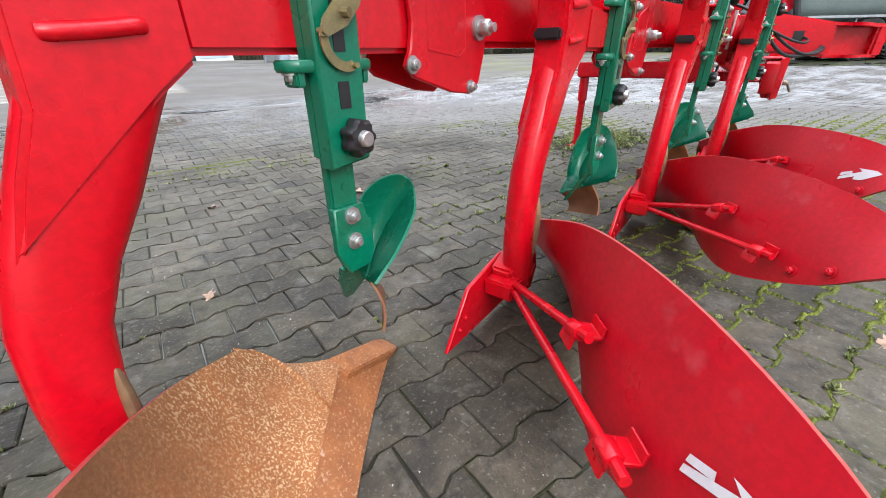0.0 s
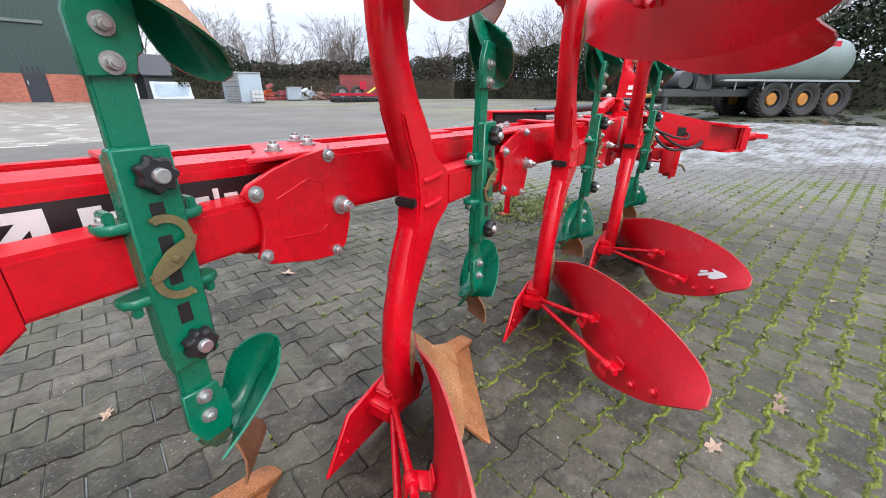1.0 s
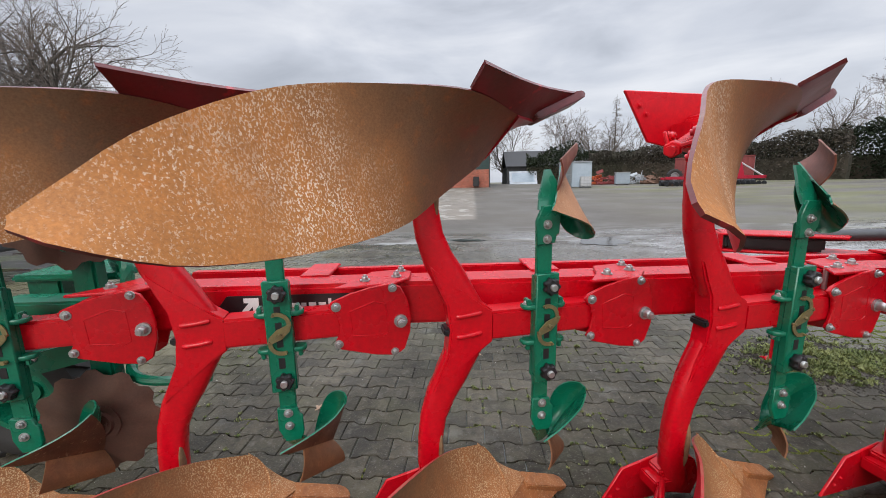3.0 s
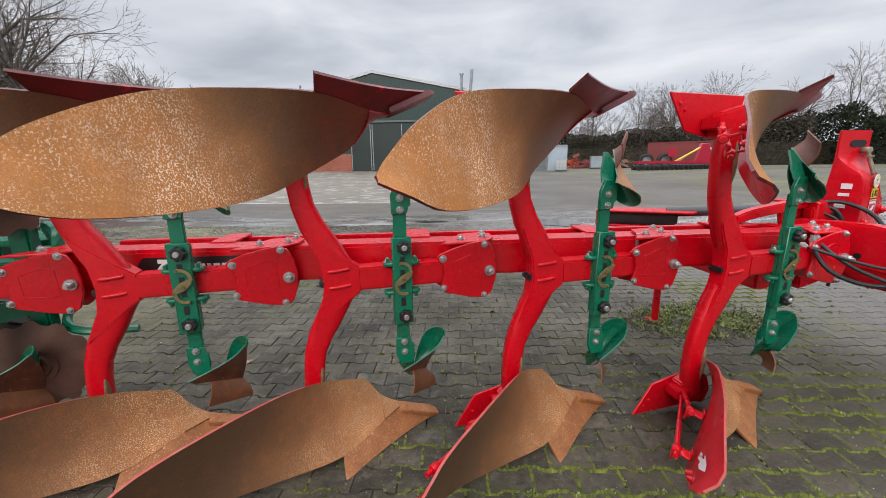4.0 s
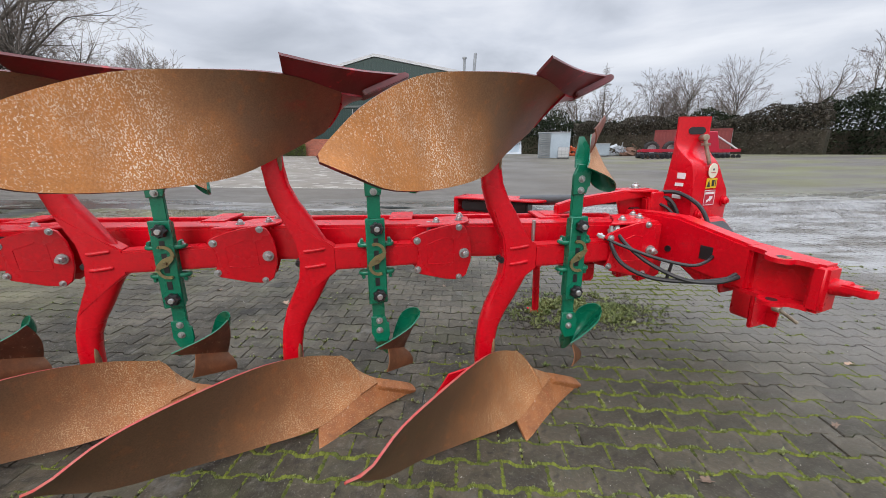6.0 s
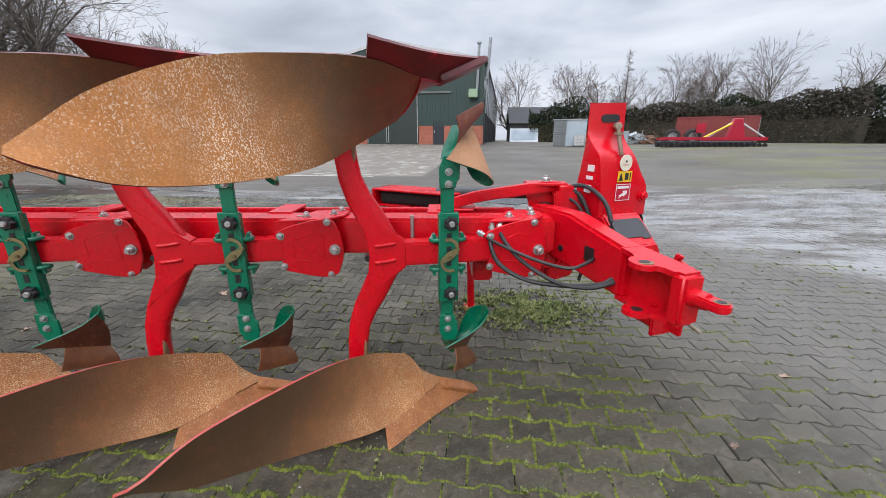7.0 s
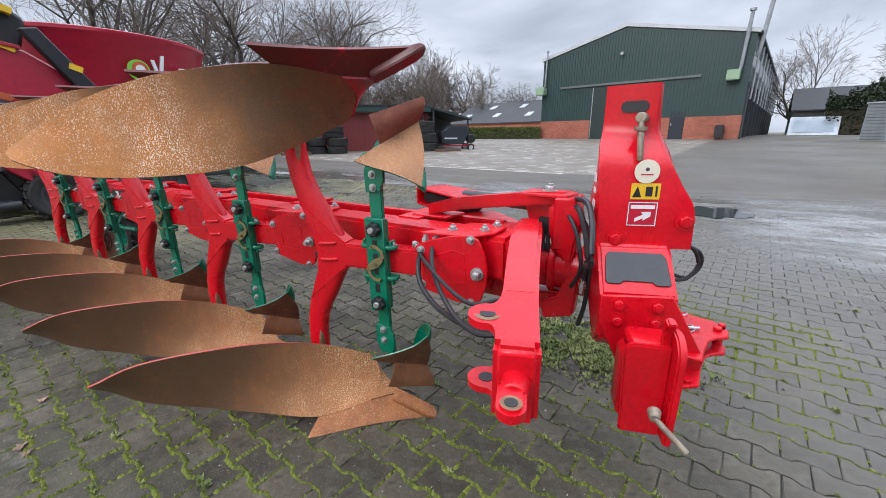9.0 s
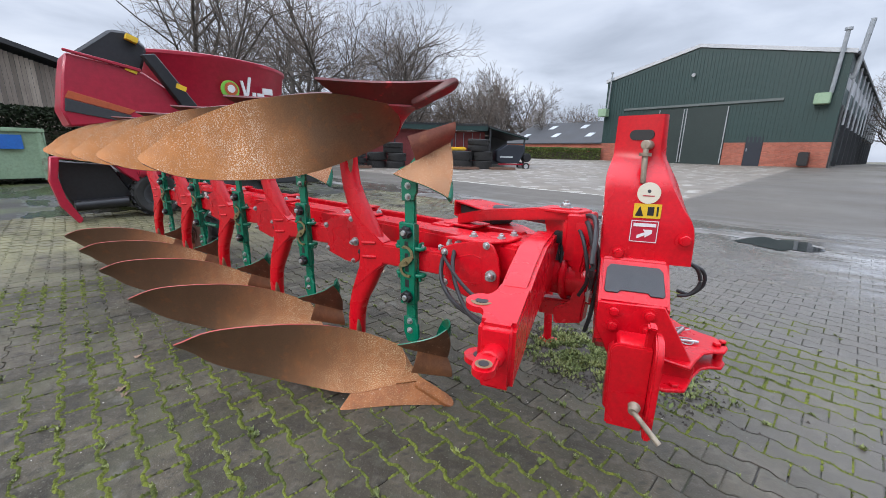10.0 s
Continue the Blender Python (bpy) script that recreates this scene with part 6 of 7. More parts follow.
# ---- open shed with tyres ----
SHED = axes((-20.5, 14.2, 0.45), (0.66, 0.75, 0))
shed = thing("open_shed", "open lean-to shed with a corrugated roof beside a red container", "shed", SHED)
ALONG_X = Matrix(((0, 0, 1, 0), (1, 0, 0, 0), (0, 1, 0, 0), (0, 0, 0, 1)))
bm = bmesh.new()
slab(bm, [(0, 2.72), (0, 2.86), (4.5, 3.05), (4.5, 2.9)], -1.5, 9.3, ALONG_X)
part("fascia", shape(box, (-1.5, -0.06, 2.46), (9.3, 0.03, 2.74), 0.01), CLAD, shed, "dark green eaves board")
for k in range(54):
    box(bm, (-1.5 + k * 0.2, -0.10, 2.76), (-1.4 + k * 0.2, 0.06, 2.90))
part("roof", bm, ROOF, shed, "dark corrugated roof")
bm = bmesh.new()
slab(bm, [(9.3, 2.66), (12.0, 1.98), (12.0, 2.05), (9.3, 2.74)], -0.5, 4.4, WALL_XZ)
for k in range(9):
    rod(bm, (9.34 + k * 0.33, -0.48, 2.735 - k * 0.084), (9.34 + k * 0.33, 4.38, 2.735 - k * 0.084), 0.035, n=6)
part("lean_to_roof", bm, ROOF, shed)
part("verge_beam", shape(rod, (9.3, -0.46, 2.63), (12.0, -0.46, 1.95), 0.05, n=4), CLAD, shed)
for u, top in ((-1.3, 2.5), (3.0, 2.5), (6.75, 2.5), (9.35, 2.6), (11.75, 2.0)):
    part("post", shape(box, (u, -0.30, -0.3), (u + 0.10, -0.20, top)), WAGON_GREY, shed)
part("back_wall", shape(box, (-1.5, 4.2, -0.3), (12, 4.35, 2.3)), WAGON_GREY, shed)


def container(name, label, at, length, height, mat, ribs):
    ob = thing(name, label, "container", at)
    bm = bmesh.new()
    box(bm, (0, 0, 0.1), (length, 2.4, height), 0.03)
    part("body", bm, mat, ob)
    rib = to_mesh("rib", shape(box, (0, -0.035, 0.25), ((length - 0.3) / ribs * 0.5, 0.004, height - 0.15)), mat)
    for k in range(ribs):
        child("rib", rib, ob, Matrix.Translation((0.15 + k * (length - 0.3) / ribs, 0, 0)))
    for x in (0.0, length - 0.12):
        part("corner_post", shape(box, (x, -0.05, 0.0), (x + 0.12, 0.06, height + 0.02), 0.01), mat, ob)
    for z in (0.06, height - 0.08):
        part("side_rail", shape(box, (0, -0.05, z), (length, 0.0, z + 0.12)), mat, ob)
    for y in (0.35, 0.9, 1.5, 2.05):
        part("lock_bar", shape(rod, (length + 0.04, y, 0.2), (length + 0.04, y, height - 0.1), 0.025, n=8), STEEL, ob)
    return ob


container("red_container", "dull red steel shipping container under the shed roof", SHED @ Matrix.Translation((0.6, 0.5, 0)), 6.0, 2.4, CONTAINER, 20)
container("red_container", "red steel container with shut doors and lock bars", SHED @ Matrix.Translation((6.85, 4.1, 0)) @ pose(0, 0, 0, 0, 0, -90), 3.5, 2.4, CONTAINER, 12)

M_WIDE_TYRE = to_mesh("wide_tyre", tyre_rings(0.68, 0.60, 20), TYRE)
M_NARROW_TYRE = to_mesh("narrow_tyre", tyre_rings(0.68, 0.37, 20), TYRE)
rng = random.Random(3)


def lay_tyre(mesh, u, y, z, size):
    ob = tagged(new("tractor_tyre", mesh), "worn black tractor tyre lying in a stack", "tyre", "tyres by the shed")
    ob.matrix_basis = SHED @ Matrix.Translation((u + rng.uniform(-0.06, 0.06), y + rng.uniform(-0.05, 0.05), z)) @ pose(0, 0, 0, 90 + rng.uniform(-3, 3), 0, rng.uniform(0, 90)) @ Matrix.Scale(size, 4)


for mesh, thick, u, y, layers, size, base in ((M_WIDE_TYRE, 0.60, 1.9, -1.2, 2, 0.85, 0.0), (M_WIDE_TYRE, 0.60, 3.1, -1.4, 2, 0.82, 0.0), (M_NARROW_TYRE, 0.37, 2.9, -1.3, 2, 0.85, 0.99),
                                              (M_NARROW_TYRE, 0.37, 0.6, -1.5, 3, 0.9, 0.0), (M_WIDE_TYRE, 0.60, 7.2, -1.2, 2, 1.0, 0.0), (M_WIDE_TYRE, 0.60, 8.65, -1.1, 2, 1.0, 0.0), (M_NARROW_TYRE, 0.37, 8.4, -1.1, 2, 1.0, 1.21)):
    for k in range(layers):
        lay_tyre(mesh, u, y, base + thick * size * (k + 0.5) - 0.08, size)
tub_thing = tagged(new("plastic_tub", to_mesh("plastic_tub", shape(box, (-0.5, -0.3, 0), (0.5, 0.3, 0.22), 0.06), YELLOW)), "yellow plastic tub on a stack of tyres", "tub")
tub_thing.matrix_basis = SHED @ Matrix.Translation((7.05, -1.2, 1.13))


def pallet(m):
    ob = thing("pallet", "weathered wooden pallet on the yard", "pallet", m, "pallets")
    for y in (0.0, 0.4, 0.8):
        part("bearer", shape(box, (0, y, 0), (1.6, y + 0.1, 0.12)), PALLET, ob)
    for k in range(7):
        part("board", shape(box, (k * 0.24, 0, 0.12), (k * 0.24 + 0.13, 0.9, 0.145)), PALLET, ob)


for u, y in ((9.0, -2.3), (0.0, -2.6), (6.6, -2.5)):
    pallet(SHED @ Matrix.Translation((u, y, 0.0)))

yard_cart = thing("feed_cart", "dark blue towed feed cart with small wheels", "cart", SHED @ Matrix.Translation((9.75, -0.9, -0.05)) @ Matrix.Scale(0.80, 4))
bm = bmesh.new()
slab(bm, [(0, 0.7), (0.4, 0.55), (1.9, 0.55), (2.2, 1.2), (2.3, 2.0), (0.9, 2.05), (0.0, 1.5)], 0.0, 1.3, WALL_XZ, 0.03)
part("hopper", bm, NAVY, yard_cart)
part("stripe", shape(box, (0.25, -0.02, 0.98), (1.35, -0.005, 1.10)), TRIM, yard_cart)
part("chassis", shape(box, (0.2, 0.1, 0.4), (2.9, 0.3, 0.52)), STICKER_RED, yard_cart)
M_SMALL_WHEEL = to_mesh("wheel", tyre_rings(0.30, 0.16, 16), TYRE)
for y in (-0.1, 1.35):
    w = child("wheel", M_SMALL_WHEEL, yard_cart, Matrix.Translation((2.5, y, 0.31)))
    part("rim", rim_disc(0.30, 0.15), TRIM, w)
part("tank", shape(rod, (2.7, 0.2, 1.0), (2.7, 0.9, 1.0), 0.35, n=20, bevel=0.03), BLACK, yard_cart)

# ---- machines and boxes along the east side ----
grey_box = thing("metal_store", "grey louvred metal store box with a flat pale blue door", "container", axes((9.5, 34.4, rise(10, 34)), (0.96, -0.28, 0)))
part("body", shape(box, (0, 0, 0.0), (2.75, 1.8, 2.25), 0.02), GREY_BOX, grey_box)
slat = to_mesh("slat", shape(box, (0.04, -0.05, 0), (1.05, 0.01, 0.13), 0.0, pose(0, 0, 0, 14)), STEEL)
for k in range(11):
    child("slat", slat, grey_box, Matrix.Translation((0, -0.01, 0.12 + k * 0.19)))
part("door", shape(box, (1.10, -0.07, 0.02), (2.78, -0.01, 2.22), 0.02), surface("pale_blue_sheet", (0.34, 0.40, 0.45), (0.29, 0.35, 0.40), 0.8, (0.5, 0.65), 0.1, 20), grey_box, "flat pale blue sheet door")
part("roof_rim", shape(box, (-0.08, -0.14, 2.25), (2.80, 1.9, 2.33), 0.01), STEEL, grey_box)
tank_box = thing("liquid_tank", "white plastic liquid tank in a steel cage on a pallet", "tank", axes((10.75, 32.6, rise(11, 32)), (0.96, -0.28, 0)))
part("tank_body", shape(box, (0.03, 0.03, 0.14), (0.92, 0.85, 1.0), 0.06), TRIM, tank_box)
part("pallet_base", shape(box, (0, 0, 0), (0.95, 0.88, 0.13), 0.01), WAGON_GREY, tank_box)
for k in range(4):
    part("cage_bar", shape(rod, (0.02 + k * 0.30, 0.0, 0.1), (0.02 + k * 0.30, 0.0, 1.02), 0.014, n=6), STEEL, tank_box)
for z in (0.4, 0.7, 1.02):
    part("cage_rail", shape(rod, (0.0, -0.01, z), (0.95, -0.01, z), 0.014, n=6), STEEL, tank_box)
container("red_shipping_container", "long red corrugated shipping container by the hedge", at_ground(20.9, 35.2, -34), 6.0, 2.35, CONTAINER, 20)
steel_crate = thing("steel_crate", "grey sheet steel crate among scrap by the hedge", "crate", at_ground(15.8, 36.4, -18))
part("body", shape(box, (0, 0, 0.1), (1.3, 0.9, 1.2), 0.03), GREY_BOX, steel_crate)
part("rim", shape(box, (-0.03, -0.03, 1.17), (1.33, 0.93, 1.25), 0.01), STEEL, steel_crate)
for x in (0.05, 1.1):
    part("foot", shape(box, (x, 0.05, 0), (x + 0.15, 0.85, 0.1)), WAGON_GREY, steel_crate)

ramp = thing("leaning_panel", "pale framed panel leaning by the shed", "panel", at_ground(8.2, 50, -10))
part("frame", shape(box, (0, 0, 0), (3.6, 0.12, 2.2), 0.03, pose(0, 0, 0, -38)), STEEL, ramp)
part("infill", shape(box, (0.35, -0.03, 0.35), (3.25, 0.0, 1.85), 0.0, pose(0, 0, 0, -38)), GREY_BOX, ramp)

harrow = thing("disc_harrow", "wide dark red folding harrow standing on the yard", "harrow", at_ground(16.9, 30.4, -9))
bm = bmesh.new()
box(bm, (0.2, 0, 0.55), (7.9, 0.25, 0.8), 0.03)
box(bm, (0.2, 0.9, 0.55), (7.9, 1.1, 0.75), 0.03)
for k in range(7):
    box(bm, (0.5 + k * 1.2, 0.0, 0.55), (0.65 + k * 1.2, 1.1, 0.72))
part("frame", bm, WAGON_RED, harrow)
for k in range(20):
    part("disc", shape(rod, (0.3 + k * 0.39, -0.05, 0.18), (0.36 + k * 0.39, -0.02, 0.18), 0.18, n=14), CAP, harrow)
for y0, x0, x1 in ((0.3, 3.4, 5.6), (0.3, 7.8, 5.8), (0.6, 3.8, 5.6)):
    part("stay", shape(rod, (x0, y0, 0.75), (x1, y0, 2.0), 0.07, n=10), TRIM if y0 > 0.5 or x0 > 5 else YELLOW, harrow)
bm = bmesh.new()
slab(bm, [(5.0, 0.6), (6.4, 0.6), (6.0, 2.2), (5.4, 2.2)], 0.2, 0.6, WALL_XZ, 0.03)
part("hitch_tower", bm, WAGON_RED, harrow)
part("number_board", shape(box, (3.05, 0.9, 1.15), (3.75, 0.95, 1.85), 0.02), WAGON_RED, harrow, "crimson sheet board")
for k in range(26):
    part("tine", shape(rod, (0.35 + k * 0.295, 0.55, 0.62), (0.30 + k * 0.295, 0.42, 0.05), 0.022, n=6), CAP, harrow)
part("crumbler_roller", shape(rod, (0.3, 1.35, 0.25), (7.8, 1.35, 0.25), 0.24, n=14), CAP, harrow)
M_MID_TYRE = to_mesh("wheel", tyre_rings(0.62, 0.42, 18), TYRE)
for x in (1.6, 3.2):
    w = child("wheel", M_MID_TYRE, harrow, Matrix.Translation((x, 1.75, 0.82)))
    part("rim", rim_disc(0.62, 0.38), STEEL, w)

rng = random.Random(11)
for name, label, mat, x, y in (("scrap_plough", "red plough parts heaped by the hedge", CONTAINER, 16.0, 38.4), ("orange_loader", "orange loader frame parked by the hedge", ORANGE, 14.6, 39.2),
                               ("scrap_heap", "grey and rusty scrap metal heap", STEEL, 18.3, 37.4), ("rusty_heap", "brown rusty scrap metal heap", PALLET, 19.6, 36.6)):
    heap = thing(name, label, "machine part", at_ground(x, y))
    for k in range(34):
        a = Vector((rng.uniform(-1.1, 1.1), rng.uniform(-0.6, 0.6), rng.uniform(0.08, 1.0) * rng.uniform(0.4, 1.2)))
        d = Vector((rng.uniform(-1, 1), rng.uniform(-0.4, 0.4), rng.uniform(-0.35, 0.35))) * rng.uniform(0.5, 1.0)
        if k < 8:
            d.z = a.z + 0.3
            a.z = 0
        d.z = max(d.z, 0.05 - a.z)
        if k % 3:
            part("bar", shape(rod, a, a + d, rng.uniform(0.025, 0.055), n=6), mat, heap)
        else:
            part("plate", shape(box, (-0.35, -0.02, 0.0), (0.35, 0.02, rng.uniform(0.15, 0.35)), 0.0, Matrix.Translation(a) @ pose(0, 0, 0, rng.uniform(-40, 40), rng.uniform(-25, 25), rng.uniform(-40, 40))), mat, heap)
    part("base", shape(box, (-1.1, -0.4, 0), (1.1, 0.4, 0.22), 0.06), mat, heap)

# ---- slurry tanker ----
TANK = axes((16.95, 1.75, rise(19.5, 0.0) - 0.04), (0.766, -0.643, 0))    # x towards its rear, y away
tanker = thing("slurry_tanker", "grey-green slurry tanker on three axles with yellow rims", "tanker", TANK)
bm = bmesh.new()
rings = []
for x, r in ((-0.9, 0.35), (-0.75, 0.75), (-0.4, 0.95), (0.2, 1.0), (5.2, 1.0), (5.7, 0.92), (6.0, 0.70), (6.12, 0.3)):
    rings.append([Vector((x, 1.2 + math.cos(a) * r, 2.25 + math.sin(a) * r)) for a in (2 * math.pi * k / 32 for k in range(32))])
loft(bm, rings)
part("tank_body", bm, surface("grey_green_tank_paint", (0.16, 0.20, 0.19), (0.13, 0.17, 0.16), 0.8, (0.4, 0.55), 0.05, 20), tanker)
bm = bmesh.new()
slab(bm, [(3.5, 2.55), (4.9, 2.55), (4.9, 3.0), (3.5, 3.0)], 0.36, 0.40, WALL_XZ)
part("decal", bm, STICKER_RED, tanker)
part("chassis", shape(box, (-2.6, 0.6, 0.85), (5.9, 1.8, 1.15), 0.03), WAGON_GREY, tanker)
part("walkway", shape(box, (-0.5, -0.05, 1.42), (5.9, 0.2, 1.50), 0.01), STEEL, tanker)
for k in range(5):
    part("stay", shape(rod, (0.2 + k * 1.3, 0.1, 1.1), (0.2 + k * 1.3, 0.1, 1.45), 0.03, n=8), STEEL, tanker)
M_TANK_TYRE = to_mesh("wheel", tyre_rings(0.73, 0.56, 24), TYRE)
M_TANK_RIM = to_mesh("rim", rim_disc(0.72, 0.45), WAGON_GREY)
M_TANK_HUB = to_mesh("hub", shape(rod, (0, -0.16, 0), (0, 0.16, 0), 0.25, n=20, bevel=0.03), RIM)
for x in (2.1, 3.6, 5.1):
    for y in (0.28, 2.2):
        w = child("wheel", M_TANK_TYRE, tanker, Matrix.Translation((x, y, 0.74)))
        child("rim", M_TANK_RIM, w)
        child("hub", M_TANK_HUB, w)
part("pump", shape(rod, (-1.7, 0.6, 1.5), (-1.7, 1.6, 1.5), 0.35, n=18, bevel=0.03), WAGON_GREY, tanker)
part("pump_block", shape(box, (-1.3, 0.5, 1.1), (-0.5, 1.7, 2.3), 0.05), WAGON_GREY, tanker)
part("motor", shape(rod, (-1.0, 0.35, 1.9), (-1.0, 0.8, 1.9), 0.22, n=14), RED_DULL, tanker)
part("drawbar", shape(hose, [(-0.5, 1.2, 1.0), (-2.5, 1.2, 0.95), (-4.0, 1.2, 0.7)], 0.12), RIM, tanker)
part("suction_arm", shape(hose, [(-0.6, 0.3, 1.5), (-1.2, 0.1, 2.4), (-2.2, 0.1, 2.6), (-2.8, 0.1, 1.6)], 0.11), WAGON_GREY, tanker)
part("jack", shape(box, (-2.4, 0.7, 0.0), (-2.25, 0.85, 1.0), 0.02), WAGON_GREY, tanker)

# ---- feed mixer wagon ----
mixer = thing("feed_mixer_wagon", "crimson and dark grey feed mixer wagon with an open loading shield", "wagon")
SIDE_YZ = Matrix(((0, 0, 1, 0), (1, 0, 0, 0), (0, 1, 0, 0), (0, 0, 0, 1)))   # outline y, z; thickness along x


def wagon_plate(name, outline, x0, x1, mat, bevel=0.02, label=""):
    bm = bmesh.new()
    slab(bm, outline, x0, x1, SIDE_YZ, bevel)
    return part(name, bm, mat, mixer, label)


wagon_plate("loading_shield", [(-0.17, 2.94), (-0.25, 2.61), (-0.36, 2.01), (-0.28, 1.72), (0.83, 1.88), (1.75, 2.22), (0.90, 2.78)], -9.4, -8.6, WAGON_RED, 0.03, "crimson loading shield")
wagon_plate("shield_stripe", [(-0.22, 2.32), (-0.28, 2.20), (0.58, 1.99), (0.69, 2.07)], -8.605, -8.585, ORANGE, 0.004)
wagon_plate("shield_skirt", [(-0.28, 2.19), (-0.31, 1.98), (0.45, 1.86), (0.62, 1.97)], -8.61, -8.58, WAGON_GREY, 0.004)
wagon_plate("shield_cap", [(-0.08, 2.95), (0.51, 3.46), (0.78, 3.48), (1.05, 3.24), (0.91, 2.80)], -9.6, -8.7, CAP, 0.05)
wagon_plate("shield_rim", [(-0.20, 2.95), (-0.20, 2.99), (0.86, 2.83), (0.86, 2.77)], -8.62, -8.54, WAGON_RED, 0.01)
wagon_plate("lift_arm", [(0.87, 3.07), (1.09, 3.12), (1.72, 2.24), (1.46, 2.16)], -8.60, -8.42, CAP, 0.02, "dark grey lift arm")
for y, z in ((0.70, 3.33), (0.62, 2.78), (1.35, 2.55)):
    wagon_plate("warning_sticker", [(y, z), (y + 0.17, z - 0.06), (y + 0.20, z + 0.03), (y + 0.03, z + 0.09)], -8.415 if y > 1 else -8.70, -8.41 if y > 1 else -8.57, YELLOW, 0.0)
wagon_plate("bucket_side", [(-0.63, 1.21), (-0.70, 0.80), (-0.62, 0.35), (-0.42, 0.02), (-0.36, 0.10), (-0.53, 0.50), (-0.58, 0.85), (-0.52, 1.17), (0.30, 1.10), (0.30, 1.24)], -8.75, -8.52, WAGON_RED, 0.015, "curved crimson bucket side")
wagon_plate("bucket_inside", [(-0.55, 1.14), (0.20, 1.05), (0.50, 0.43), (0.34, 0.28), (-0.42, 0.29), (-0.56, 0.70)], -9.3, -8.80, BLACK, 0.02)
wagon_plate("side_beam", [(0.12, 1.18), (1.6, 1.05), (1.6, 0.80), (0.55, 0.72), (0.35, 0.9)], -8.9, -8.62, WAGON_RED, 0.02)
bm = bmesh.new()
rod(bm, (-8.7, -0.42, 0.33), (-8.7, 0.36, 0.36), 0.10, n=18)
part("roller", bm, BLACK, mixer)
bm = bmesh.new()
rings = []
for z, k in ((0.85, 0.72), (1.4, 0.80), (2.2, 0.91), (3.28, 1.0), (3.34, 1.03), (3.40, 1.03), (3.42, 1.0)):
    rings.append([Vector((-10.6 + 1.55 * k * math.cos(a), 2.75 + 1.85 * k * math.sin(a), z)) for a in (2 * math.pi * i / 48 for i in range(48))])
rows = loft(bm, rings, caps=False)
inner = loft(bm, [[p.co + (Vector((-10.6, 2.75, p.co.z)) - p.co) * 0.03 for p in rows[-1]], [Vector((-10.6 + 1.3 * math.cos(a), 2.75 + 1.5 * math.sin(a), 1.0)) for a in (2 * math.pi * i / 48 for i in range(48))]], caps=False)
tub = part("mixing_tub", bm, WAGON_RED, mixer, "crimson oval mixing tub")
bm = bmesh.new()
for k, (y, z) in enumerate(((2.62, 2.72),)):
    for r0, r1, x in ((0.21, 0.0, 0.0),):
        rod(bm, (-9.02, y, z), (-8.985, y, z), 0.20, n=28)
part("round_mark", bm, LIME, mixer, "round green and orange mark")
part("mark_ring", shape(rod, (-8.99, 2.64, 2.74), (-8.975, 2.64, 2.74), 0.145, n=28), ORANGE, mixer)
part("mark_core", shape(rod, (-8.98, 2.64, 2.74), (-8.968, 2.64, 2.74), 0.085, n=24), WHITE, mixer)
bm = bmesh.new()
slab(bm, [(2.86, 2.95), (2.92, 2.95), (2.98, 2.68), (3.06, 3.05), (3.12, 3.05), (3.02, 2.58), (2.94, 2.58)], -9.02, -8.985, SIDE_YZ)
for y in (3.13, 3.25, 3.33):
    box(bm, (-9.05, y, 2.60), (-9.0, y + 0.08, 2.72))
box(bm, (-9.12, 3.42, 2.72), (-9.07, 3.66, 2.86))
part("mark_bars", bm, WHITE, mixer, "white lettering bars")
M_WAGON_TYRE = to_mesh("wheel", tyre_rings(0.42, 0.32, 20), TYRE)
M_WAGON_RIM = to_mesh("rim", rim_disc(0.42, 0.28), WAGON_GREY)
for x, y in ((-8.75, 0.85), (-8.9, 2.9), (-11.5, 0.85), (-11.5, 2.9)):
    w = child("wheel", M_WAGON_TYRE, mixer, Matrix.Translation((x, y, 0.42 + rise(x, y))) @ pose(0, 0, 0, 0, 0, 90))
    child("rim", M_WAGON_RIM, w)
part("chassis", shape(box, (-11.6, 0.3, 0.55), (-8.9, 5.0, 0.95), 0.04), WAGON_GREY, mixer)
part("fender", shape(box, (-8.95, 0.55, 0.86), (-8.55, 1.5, 0.98), 0.03), WAGON_RED, mixer)

# ---- west side: skip, hedge and board-clad barn ----
skip = thing("open_skip", "pale green open steel skip with rust and a blue plate", "skip", axes((-16.4, -3.4, rise(-16.4, -1)), (0.10, 0.995, 0)))
bm = bmesh.new()
loft(bm, [[Vector(p) for p in ((x, y0, z0), (x, 2.2, z0), (x, 2.3, z1), (x, y0 - 0.06, z1))] for x, y0, z0, z1 in ((0, 0, 0.15, 1.55), (3.4, 0, 0.15, 1.55))])
for x in (0.0, 1.1, 2.2, 3.25):
    box(bm, (x, -0.10, 0.1), (x + 0.12, 0.02, 1.55), 0.01)
box(bm, (-0.05, -0.12, 1.48), (3.45, 0.05, 1.60), 0.02)
part("body", bm, SKIP, skip)
part("name_plate", shape(box, (2.40, -0.125, 1.0), (2.95, -0.105, 1.4)), BLUE, skip)
hose_pile = tagged(new("hose_pile", to_mesh("hose_pile", shape(hose, [(math.cos(k * 0.9) * 0.6, math.sin(k * 0.9) * 0.5, 0.12 + 0.05 * k) for k in range(14)], 0.09, 80), YELLOW)), "coiled yellow hose heap by the skip", "hose")
hose_pile.matrix_basis = at_ground(-13.8, -1.9)

